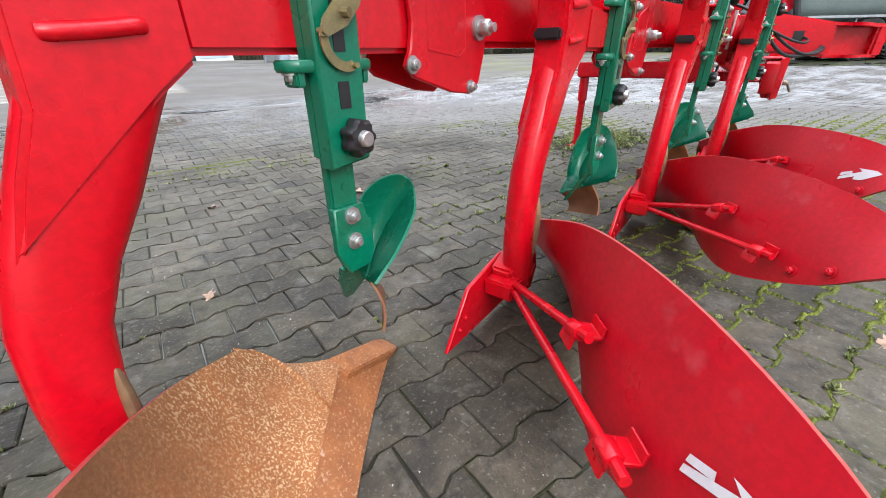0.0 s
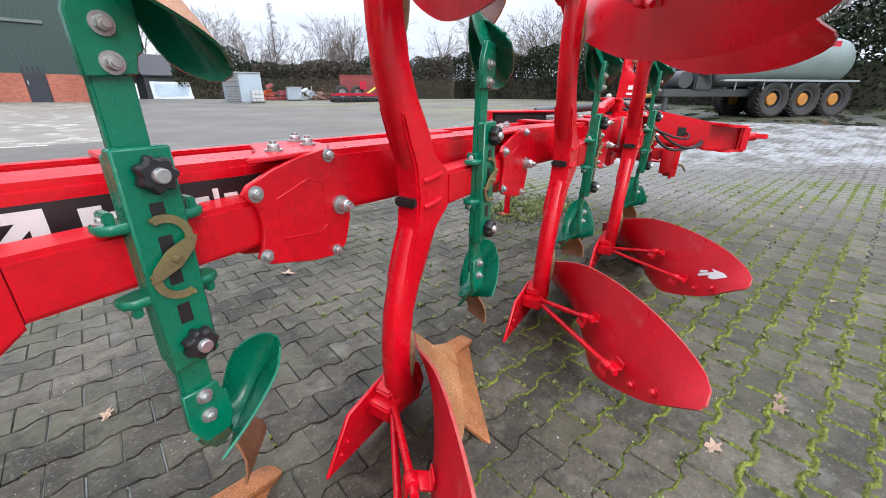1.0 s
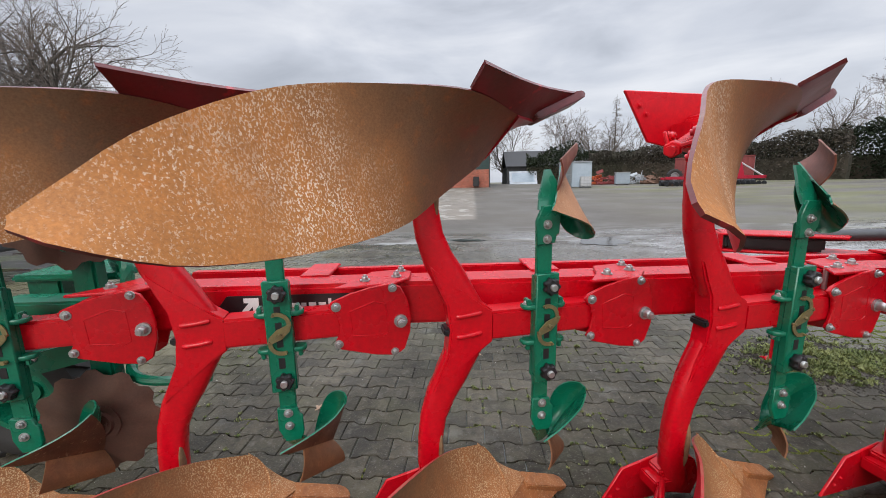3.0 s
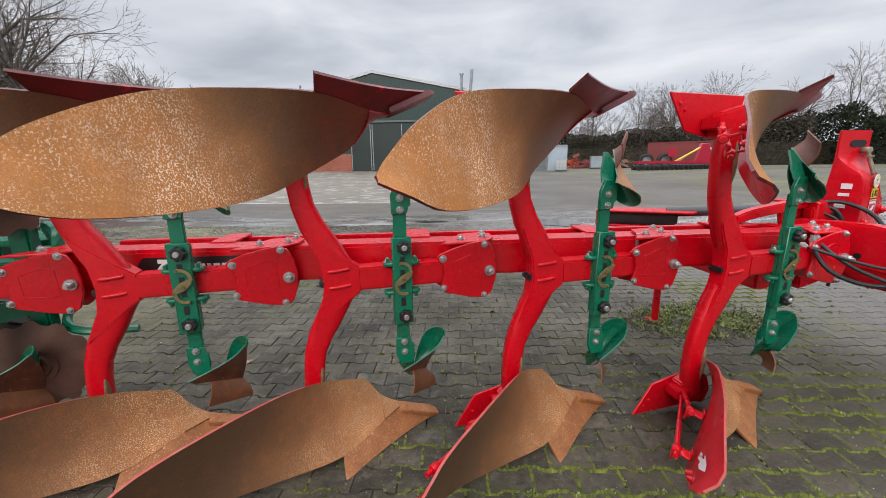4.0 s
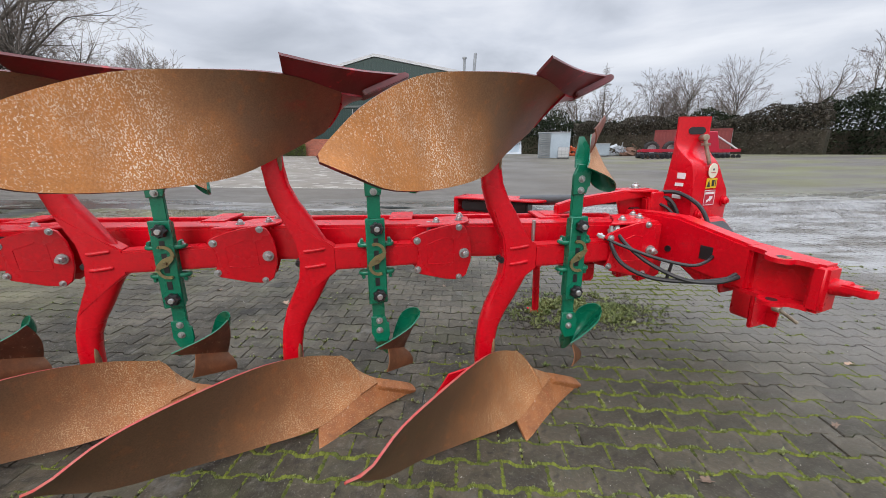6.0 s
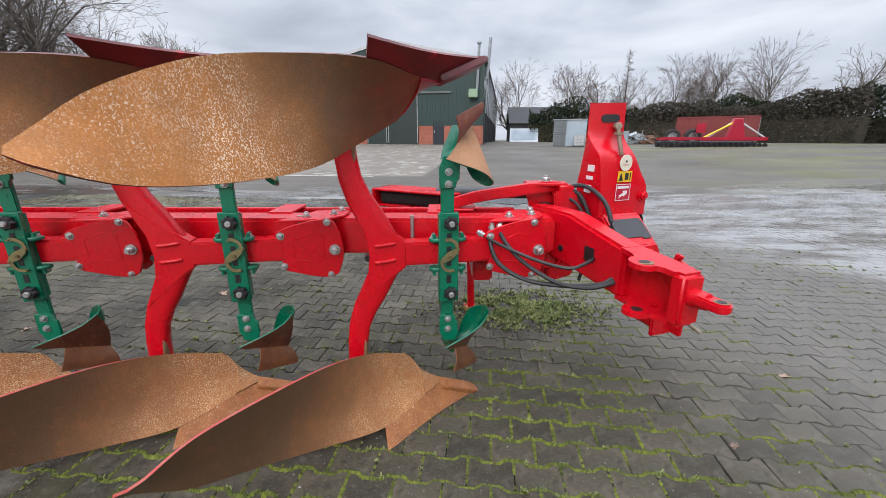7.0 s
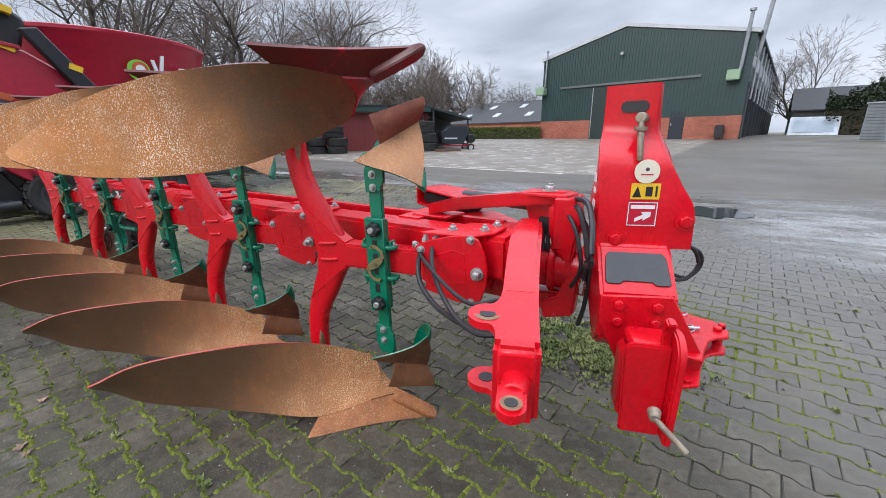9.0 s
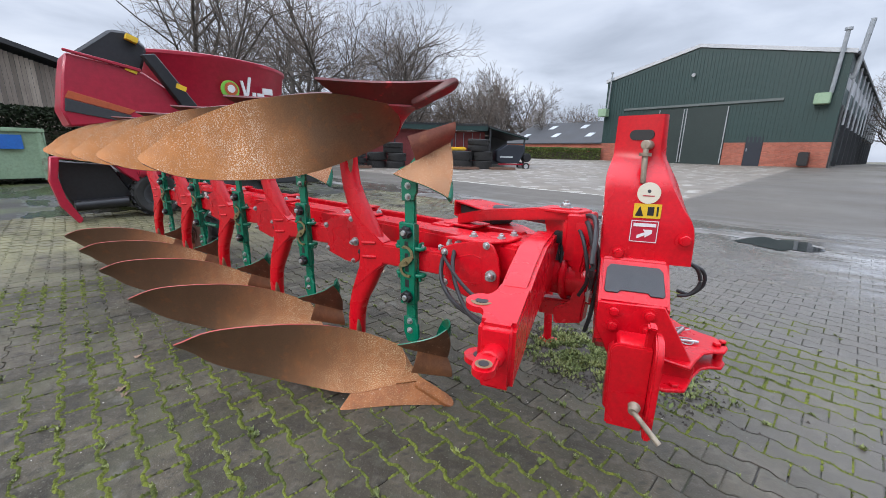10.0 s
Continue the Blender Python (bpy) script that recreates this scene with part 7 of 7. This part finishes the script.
WOODBARN = axes((-27.5, -7.0, rise(-27, -5)), (0.06, 0.998, 0))
wood_barn = thing("wooden_barn", "old barn clad in grey weathered boards", "barn", WOODBARN)
part("wall", shape(box, (0.0, 0.06, -0.5), (9.6, 10, 4.3)), WAGON_GREY, wood_barn)
for k in range(60):
    u = k * 0.16
    part("board", shape(box, (u, 0.0, -0.3), (u + 0.15, 0.05, 6.6 - 0.315 * abs(u - 3.0) - 0.3)), WOOD, wood_barn)
for a, b in (((-0.8, 5.0), (3.0, 6.6)), ((3.0, 6.6), (10.2, 4.30))):
    bm = bmesh.new()
    slab(bm, [a, b, (b[0], b[1] + 0.22), (a[0], a[1] + 0.22)], -0.5, 10.0, WALL_XZ)
    part("roof", bm, ROOF, wood_barn)

# ---- trees, hedges, weeds ----
def tree_parts(seed, height, spread, levels, trunk_r, droop=0.0, stems=1, fork=(1, 2, 2)):
    """Branch segments of a bare tree: two point lists, limbs and twigs."""
    rng = random.Random(seed)
    limbs, twigs = [], []

    def grow(p, d, length, r, level):
        steps = 5 if level < 2 else 3
        lift = 0.045 if level < 3 else 0.02 - droop * 0.14
        for s in range(steps):
            d = (d + Vector((rng.gauss(0, 0.10), rng.gauss(0, 0.10), rng.gauss(lift, 0.06)))).normalized()
            q = p + d * length / steps
            r2 = r * (1 - 0.55 / steps)
            (limbs if level < 3 else twigs).append((p, q, r, r2))
            if level < levels and (level > 0 or s > 0):
                for _ in range(rng.choice((1, 1, 2)) if level < 2 else rng.choice(fork)):
                    side = Matrix.Rotation(rng.uniform(0, 2 * math.pi), 3, d) @ d.orthogonal().normalized()
                    grow(q, (d * rng.uniform(0.7, 1.0) + side * spread * rng.uniform(0.6, 1.1)).normalized(), length * rng.uniform(0.42, 0.66), r2 * rng.uniform(0.45, 0.62), level + 1)
            p, r = q, r2
        if level < levels:
            for _ in range(2):
                side = Matrix.Rotation(rng.uniform(0, 6.28), 3, d) @ d.orthogonal().normalized()
                grow(p, (d + side * spread * 0.6).normalized(), length * 0.6, r * 0.75, level + 1)

    for k in range(stems):
        a = 2 * math.pi * k / stems + seed
        lean = 0.0 if stems == 1 else 0.28
        grow(Vector((math.cos(a) * lean, math.sin(a) * lean, 0)), Vector((math.cos(a) * lean, math.sin(a) * lean, 1)).normalized(), height * 0.46 * (1 - 0.08 * k), trunk_r * (1 - 0.1 * k), 0)
    return limbs, twigs


def branches(name, segments, sides, mat, least=0.0):
    v, f = [], []
    for p, q, r, r2 in segments:
        d = (q - p).normalized()
        m = d.to_track_quat("Z", "Y").to_matrix()
        n = len(v)
        for c, rad in ((p, max(r, least)), (q, max(r2, least))):
            v += [tuple(c + m @ Vector((math.cos(2 * math.pi * k / sides) * rad, math.sin(2 * math.pi * k / sides) * rad, 0))) for k in range(sides)]
        f += [(n + k, n + (k + 1) % sides, n + sides + (k + 1) % sides, n + sides + k) for k in range(sides)]
    me = bpy.data.meshes.new(name)
    me.from_pydata(v, [], f)
    me.materials.append(mat)
    me.polygons.foreach_set("use_smooth", [True] * len(me.polygons))
    return me


def tree_meshes(seed, height, spread, levels, r, mat, droop=0.0, least=0.0065, stems=1, fork=(1, 2, 2)):
    limbs, twigs = tree_parts(seed, height, spread, levels, r, droop, stems, fork)
    return branches("trunk", limbs, 6, BARK, 0.012), branches("crown", twigs, 3, mat, least)


NEAR_KINDS = [tree_meshes(2, 12, 1.15, 4, 0.24, TWIG, fork=(0, 1, 2)), tree_meshes(8, 12, 1.05, 4, 0.20, TWIG, stems=2, fork=(0, 1, 1)), tree_meshes(13, 11, 1.25, 4, 0.22, TWIG, fork=(0, 1, 2))]
THIN = dict(fork=(0, 0, 1, 1), least=0.014)
KINDS = [tree_meshes(2, 12, 0.95, 4, 0.24, TWIG, **THIN), tree_meshes(8, 12, 0.85, 4, 0.20, TWIG, **THIN), tree_meshes(13, 11, 1.05, 4, 0.22, TWIG, **THIN), tree_meshes(22, 15, 0.62, 4, 0.18, BIRCH, 0.6, **THIN)]


def larch_meshes():
    rng = random.Random(4)
    trunk = [(Vector((0, 0, z)), Vector((0, 0, z + 1.0)), 0.16 * (1 - z / 14), 0.16 * (1 - (z + 1) / 14)) for z in range(13)]
    twigs = []
    for k in range(120):
        z = 2.0 + 10.5 * k / 120
        a, n = rng.uniform(0, 6.28), 0.25 + 1.9 * (1 - z / 13.2) * rng.uniform(0.7, 1.1)
        p = Vector((0, 0, z))
        q = p + Vector((math.cos(a) * n, math.sin(a) * n, rng.uniform(-0.15, 0.25)))
        twigs.append((p, q, 0.03, 0.012))
        for _ in range(5):
            t = rng.uniform(0.3, 1)
            b = p.lerp(q, t)
            twigs.append((b, b + Vector((rng.gauss(0, 0.25), rng.gauss(0, 0.25), rng.uniform(-0.3, 0.05))), 0.014, 0.008))
    return branches("trunk", trunk, 6, BARK), branches("crown", twigs, 3, TWIG, 0.01)


LARCH = larch_meshes()


def plant_tree(meshes, x, y, size, turn, label="bare deciduous tree in winter"):
    tree = thing("tree", label, "tree", at_ground(x, y, turn, 0.1) @ Matrix.Scale(size, 4), "bare trees round the yard")
    child("trunk", meshes[0], tree)
    child("crown", meshes[1], tree)


rng = random.Random(8)
# behind the feed wagon, west and north-west
for x, y, k, size in ((-21.5, 8.2, 1, 1.0), (-24.5, 7.6, 0, 1.1), (-23, 12.5, 2, 1.15), (-26, 15, 1, 1.2), (-25.5, 19, 2, 1.15), (-36, 12, 1, 1.0), (-28, 24, 0, 1.2), (-25, 23.5, 1, 1.15), (-30, 18, 0, 1.1), (-27, 28, 2, 1.2)):
    plant_tree(NEAR_KINDS[k], x, y, size, rng.uniform(0, 360))
# wood beyond the low barn
for k in range(28):
    plant_tree(KINDS[k % 3], -68 + k * 2.3 + rng.uniform(-1, 1), 68 + rng.uniform(-6, 12) - k * 0.1, rng.uniform(1.45, 1.75) * (1.0 if k < 11 else 0.80 if k < 15 else 0.52), rng.uniform(0, 360))
# behind the eastern hedge
for x, y, k, size in ((12.5, 66, 3, 0.85), (19, 58, 0, 1.0), (24, 60, 2, 1.0), (34, 58, 2, 0.95), (39, 55, 0, 1.0), (42, 50, 1, 0.95), (44, 54, 3, 0.9), (46, 45, 2, 1.05), (50, 40, 0, 1.0), (52, 34, 1, 1.0),
                      (47, 27, 2, 0.95), (50, 20, 0, 1.0), (46, 13, 1, 0.95), (38, 6, 2, 0.95), (40, 0, 0, 1.0), (34, -5, 1, 0.9), (33, 58, 3, 0.8), (27, 63, 0, 0.9), (38, 62, 1, 0.9), (31, -9, 2, 1.0), (56, 30, 3, 0.85), (55, 16, 1, 1.1)):
    plant_tree(KINDS[k], x, y, size, rng.uniform(0, 360))
plant_tree(LARCH, 26, 58, 1.0, 0, "tall slender bare larch")
for k in range(15):
    t = k / 14
    x, y = (12 + 42 * t * 2, 62 - 6 * t) if t < 0.5 else (54 - 14 * (t - 0.5) * 2, 59 - 60 * (t - 0.5) * 2)
    plant_tree(KINDS[(k * 7) % 4], x + rng.uniform(-1.5, 1.5), y + rng.uniform(-2, 3), rng.uniform(0.70, 0.92), rng.uniform(0, 360))


def leaf_mass(name, place, count, size, mat, seed):
    """Many small leaves, each a bent pair of triangles, where place(rng) puts them."""
    rng = random.Random(seed)
    v, f = [], []
    for _ in range(count):
        c = Vector(place(rng))
        a, b = Vector((rng.gauss(0, 1), rng.gauss(0, 1), rng.gauss(0, 1))).normalized(), Vector((rng.gauss(0, 1), rng.gauss(0, 1), rng.gauss(0, 1)))
        b = (b - a * b.dot(a)).normalized()
        s = size * rng.uniform(0.6, 1.4)
        n = len(v)
        v += [tuple(c + a * s), tuple(c + b * s * 0.5 + a * s * 0.1), tuple(c - a * s), tuple(c - b * s * 0.5)]
        f.append((n, n + 1, n + 2, n + 3))
    me = bpy.data.meshes.new(name)
    me.from_pydata(v, [], f)
    me.materials.append(mat)
    return me


def hedge(name, label, line, height, depth, count, size, mat, seed, wobble=0.6):
    pts = [Vector((x, y, 0)) for x, y in line]
    lens = [(b - a).length for a, b in zip(pts, pts[1:])]
    total = sum(lens)

    def place(rng):
        s = rng.uniform(0, total)
        k = 0
        while k < len(lens) - 1 and s > lens[k]:
            s -= lens[k]
            k += 1
        d = (pts[k + 1] - pts[k]).normalized()
        p = pts[k] + d * s + Vector((-d.y, d.x, 0)) * rng.uniform(-depth, depth) / 2
        top = height * (0.78 + wobble * 0.6 * (noise.noise(p * 0.16 + Vector((seed, 0, 0))) + 0.4 * noise.noise(p * 0.6)))
        return p.x, p.y, rise(p.x, p.y) + top * (1 - rng.random() ** 1.6)

    ob = tagged(new(name, leaf_mass(name, place, count, size, mat, seed)), label, "hedge", kind="stuff")
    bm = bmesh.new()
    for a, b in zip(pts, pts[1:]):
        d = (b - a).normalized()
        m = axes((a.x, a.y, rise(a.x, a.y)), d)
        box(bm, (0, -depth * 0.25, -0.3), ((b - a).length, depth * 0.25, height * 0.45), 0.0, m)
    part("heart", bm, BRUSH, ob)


hedge("evergreen_hedge", "tall dense dark evergreen hedge along the yard", [(11, 52), (24, 50), (36, 44), (41, 34), (39, 22), (35, 12), (30, 2), (26, -8), (24, -16)], 4.9, 3.5, 90000, 0.14, FOLIAGE, 31, 1.1)
hedge("brush_hedge", "brown leafless brushwood in front of the trees", [(18, 48), (26, 45.5), (33, 41), (37, 34)], 5.0, 2.4, 30000, 0.12, BRUSH, 32)
hedge("clipped_hedge", "clipped light green hedge on a low wall", [(-30, 36.5), (-13.5, 41.0)], 1.55, 1.2, 16000, 0.09, IVY, 33, 0.15)
hedge("ivy_hedge", "dark green clipped hedge before the wooden barn", [(-22.5, -7), (-21.5, 3.5)], 3.3, 1.6, 22000, 0.08, FOLIAGE, 34, 0.15)
hedge("woodland_edge", "brown woodland undergrowth beyond the low barn", [(-74, 60), (-52, 70), (-44, 73)], 11.0, 8.0, 40000, 0.16, WOODS, 35, 0.9)
hedge("wood_fringe", "low brown scrub beyond the low barn roof", [(-44, 73), (-16, 78)], 6.0, 6.0, 16000, 0.16, WOODS, 37, 0.9)
hedge("west_thicket", "bare brown thicket behind the feed wagon", [(-29, 4.5), (-27, 9), (-27, 20), (-34, 34)], 3.4, 3.0, 9000, 0.25, BRUSH, 36)


def joint_point(rng, x0, x1, y0, y1):
    """A place on a joint between pavers."""
    c, s = math.cos(PAVE_TURN), math.sin(PAVE_TURN)
    x, y = rng.uniform(x0, x1), rng.uniform(y0, y1)
    u, v = x * c + y * s, -x * s + y * c
    j = round((v - PAVE_V) / PAVE_H)
    if rng.random() < 0.84:
        v = (j + 0.5) * PAVE_H + PAVE_V
        ph = ((u - PAVE_U - 0.5 * (j % 2) * PAVE_L) / PAVE_L) % 1.0
        q = abs(ph - 0.5) * 2
        v += PAVE_A * (1 if q < 0.36 else -1 if q > 0.64 else (0.5 - q) / 0.14)
    else:
        i = round((u - PAVE_U) / PAVE_L - 0.5 * (j % 2) - 0.5)
        u = (i + 0.5 + 0.5 * (j % 2)) * PAVE_L + PAVE_U
        v = j * PAVE_H + PAVE_V + rng.uniform(-0.07, 0.07)
    return u * c - v * s, u * s + v * c, j


def mossy(x, y, row=0):
    return 0.42 * noise.noise(Vector((row * 1.7, x * 0.45, 9.1))) + noise.noise(Vector((x * 0.55, y * 0.55, 3.7))) + 0.5 * noise.noise(Vector((x * 2.1, y * 2.1, 1.2)))


def moss_mesh():
    """Little cushions of moss that swell out of the joints."""
    rng = random.Random(17)
    v, f = [], []
    for _ in range(230000):
        x, y, row = joint_point(rng, -4.6, 5.0, -3.2, 3.2)
        g = mossy(x, y, row) + (0.24 if y < -0.1 else 0.08 if y < 0.25 else -0.06) + (0.16 if y < -0.6 else 0.0) + (0.10 if x > -1.1 and y < -0.2 else 0.0) + 0.35 * noise.noise(Vector((x * 4.5, y * 4.5, 5.5)))
        g += 0.75 * math.exp(-((x - 0.12) / 0.42) ** 2 - ((y + 0.12) / 0.30) ** 2)
        g += 0.30 * math.exp(-((x + 1.5) / 0.9) ** 2 - ((y + 1.15) / 0.5) ** 2) - (0.30 if x > 1.7 and y > -0.4 else 0.0) + 0.30 * math.exp(-((x - 1.1) / 0.5) ** 2 - ((y - 0.1) / 0.4) ** 2)
        if g < 0.11 or rng.random() > 0.25 + g * 1.5:
            continue
        full = min(max(g - 0.10, 0), 0.6)
        r, h, n = rng.uniform(0.0055, 0.0100) * (0.9 + 1.5 * full), rng.uniform(0.002, 0.006) + 0.013 * full, len(v)
        turn, lean = rng.uniform(0, 6.28), rng.gauss(0, 0.002)
        for k in range(5):
            a = turn + 2 * math.pi * k / 5
            v.append((x + math.cos(a) * r, y + math.sin(a) * r, -0.004))
        v.append((x + lean, y - lean, h * rng.uniform(0.5, 1.1)))
        f += [(n + k, n + (k + 1) % 5, n + 5) for k in range(5)]
    me = bpy.data.meshes.new("moss")
    me.from_pydata(v, [], f)
    me.materials.append(MOSS)
    return me


tagged(new("moss", moss_mesh()), "bright green moss cushions in the paving joints", "moss", kind="stuff")


def tuft(v, f, rng, x, y, size, blades):
    for _ in range(blades):
        a, lean = rng.uniform(0, 6.28), rng.uniform(0.3, 1.3)
        d = Vector((math.cos(a) * lean, math.sin(a) * lean, 1)).normalized()
        w = Vector((-math.sin(a), math.cos(a), 0)) * size * rng.uniform(0.12, 0.25)
        p = Vector((x + rng.gauss(0, size * 0.3), y + rng.gauss(0, size * 0.3), 0.0))
        q = p + d * size * rng.uniform(0.5, 1.1)
        n = len(v)
        v += [tuple(p), tuple(p.lerp(q, 0.55) + w), tuple(q), tuple(p.lerp(q, 0.55) - w)]
        f.append((n, n + 1, n + 2, n + 3))


def weeds_mesh():
    rng = random.Random(23)
    v, f = [], []
    for _ in range(6500):
        x, y, row = joint_point(rng, -4.8, 4.5, -3.2, 3.0)
        if mossy(x, y) > -0.3 and (x < 0.8 or rng.random() < 0.25):
            tuft(v, f, rng, x, y, rng.uniform(0.007, 0.019) * (1.6 if rng.random() < 0.12 else 1), rng.randint(14, 28))
    for _ in range(2600):
        x, y = 0.15 + rng.gauss(0, 0.24), 1.18 + rng.gauss(0, 0.15)
        if noise.noise(Vector((x * 7, y * 7, 2.2))) > -0.25:
            tuft(v, f, rng, x, y, rng.uniform(0.014, 0.044), rng.randint(6, 12))
    me = bpy.data.meshes.new("weeds")
    me.from_pydata(v, [], f)
    me.materials.append(WEED)
    return me


tagged(new("weeds", weeds_mesh()), "small green weeds growing from the joints", "weeds", kind="stuff")


def soil_patch():
    rng = random.Random(29)
    v, f = [], []
    for _ in range(5200):
        x, y = 0.15 + rng.gauss(0, 0.27), 1.15 + rng.gauss(0, 0.17)
        s, n = rng.uniform(0.004, 0.013), len(v)
        v += [(x - s, y - s, 0), (x + s, y - s, 0), (x, y + s, 0), (x, y, s * 1.2)]
        f += [(n, n + 1, n + 3), (n + 1, n + 2, n + 3), (n + 2, n, n + 3)]
    ring = len(v)
    for k in range(40):
        a = 2 * math.pi * k / 40
        r = 1 + 0.18 * math.sin(3 * a + 1) + 0.10 * math.sin(7 * a) + 0.06 * math.sin(13 * a)
        v.append((0.15 + 0.46 * r * math.cos(a), 1.15 + 0.27 * r * math.sin(a), 0.0035))
    v.append((0.15, 1.15, 0.018))
    f += [(ring + k, ring + (k + 1) % 40, ring + 40) for k in range(40)]
    me = bpy.data.meshes.new("soil")
    me.from_pydata(v, [], f)
    me.materials.append(SOIL)
    return me


tagged(new("soil", soil_patch()), "crumbs of dark soil under the weeds", "soil", kind="stuff")


def grit_mesh():
    rng = random.Random(37)
    v, f = [], []
    for _ in range(7000):
        x, y = rng.uniform(-5, 6), rng.uniform(-3.3, 5)
        s, n, z = rng.uniform(0.001, 0.0034) * (1.7 if rng.random() < 0.08 else 1), len(v), 0.0
        v += [(x - s, y - s, z), (x + s, y - s * 0.6, z), (x + s * 0.2, y + s, z), (x, y, z + s)]
        f += [(n, n + 1, n + 3), (n + 1, n + 2, n + 3), (n + 2, n, n + 3)]
    me = bpy.data.meshes.new("grit")
    me.from_pydata(v, [], f)
    me.materials.append(GRIT)
    return me


tagged(new("grit", grit_mesh()), "pale grit scattered on the paving", "grit", kind="stuff")


def leaf_shape(bm):
    ring = []
    for k in range(22):
        a = 2 * math.pi * k / 22
        r = 0.5 + 0.16 * math.cos(5 * a) + 0.08 * math.cos(9 * a + 1)
        ring.append(bm.verts.new((math.cos(a) * r * 0.75, math.sin(a) * r, 0.10 * math.cos(2 * a) + 0.05 * math.cos(5 * a))))
    mid = bm.verts.new((0, 0, 0.02))
    for k in range(22):
        bm.faces.new((mid, ring[k], ring[(k + 1) % 22]))
    box(bm, (-0.012, -0.85, 0.0), (0.012, -0.3, 0.02))


M_LEAF = to_mesh("fallen_leaf", shape(leaf_shape), LITTER)
rng = random.Random(41)
for x, y, s in ((-1.83, -1.12, 0.06), (-2.21, -0.96, 0.055), (-0.01, -0.65, 0.05), (-1.75, -1.12, 0.05), (-2.5, 1.5, 0.07), (-3.3, 1.9, 0.06), (-1.0, 1.9, 0.05), (0.9, -0.35, 0.04), (1.6, 0.2, 0.05), (2.2, -1.1, 0.06),
                (-1.2, -1.9, 0.05), (-2.9, -1.6, 0.05), (-0.5, -1.3, 0.04), (1.1, -0.9, 0.05), (-3.6, 0.8, 0.05), (0.4, 2.4, 0.06)):
    ob = tagged(new("fallen_leaf", M_LEAF), "curled brown fallen leaf on the paving", "leaf", "fallen leaves")
    ob.matrix_basis = Matrix.Translation((x, y, s * 0.18)) @ pose(0, 0, 0, rng.uniform(-14, 14), rng.uniform(-14, 14), rng.uniform(0, 360)) @ Matrix.Scale(s, 4)


M_KERB = to_mesh("kerb_slab", shape(box, (0, 0, -0.03), (0.20, 0.14, 0.005), 0.004), KERB)


def blot(bm, cx, cy, rx, ry, seed, z):
    rng = random.Random(seed)
    ph = [rng.uniform(0, 6.28) for _ in range(4)]
    ring = []
    for k in range(48):
        a = 2 * math.pi * k / 48
        r = 1 + 0.16 * math.sin(2 * a + ph[0]) + 0.12 * math.sin(5 * a + ph[1]) + 0.07 * math.sin(9 * a + ph[2])
        x, y = cx + math.cos(a) * rx * r, cy + math.sin(a) * ry * r
        ring.append(bm.verts.new((x, y, rise(x, y) + z)))
    bm.faces.new(ring)


tagged(new("puddle", to_mesh("puddle", shape(blot, 1.15, 7.12, 0.46, 0.55, 3, 0.011), WATER)), "small dark puddle by the drain", "puddle", kind="structure")
tagged(new("puddle", to_mesh("puddle", shape(blot, -1.9, 7.75, 0.45, 0.12, 5, 0.006), WATER)), "small dark puddle on the asphalt", "puddle", kind="structure")

for k in range(34):
    ob = child("kerb_slab", M_KERB, ground)
    x, y = -10.1 + k * 0.212, 12.04 - k * 0.0065
    ob.matrix_basis = Matrix.Translation((x, y, rise(x, y))) @ pose(0, 0, 0, 0, 0, -1.7)
lay_pavers()
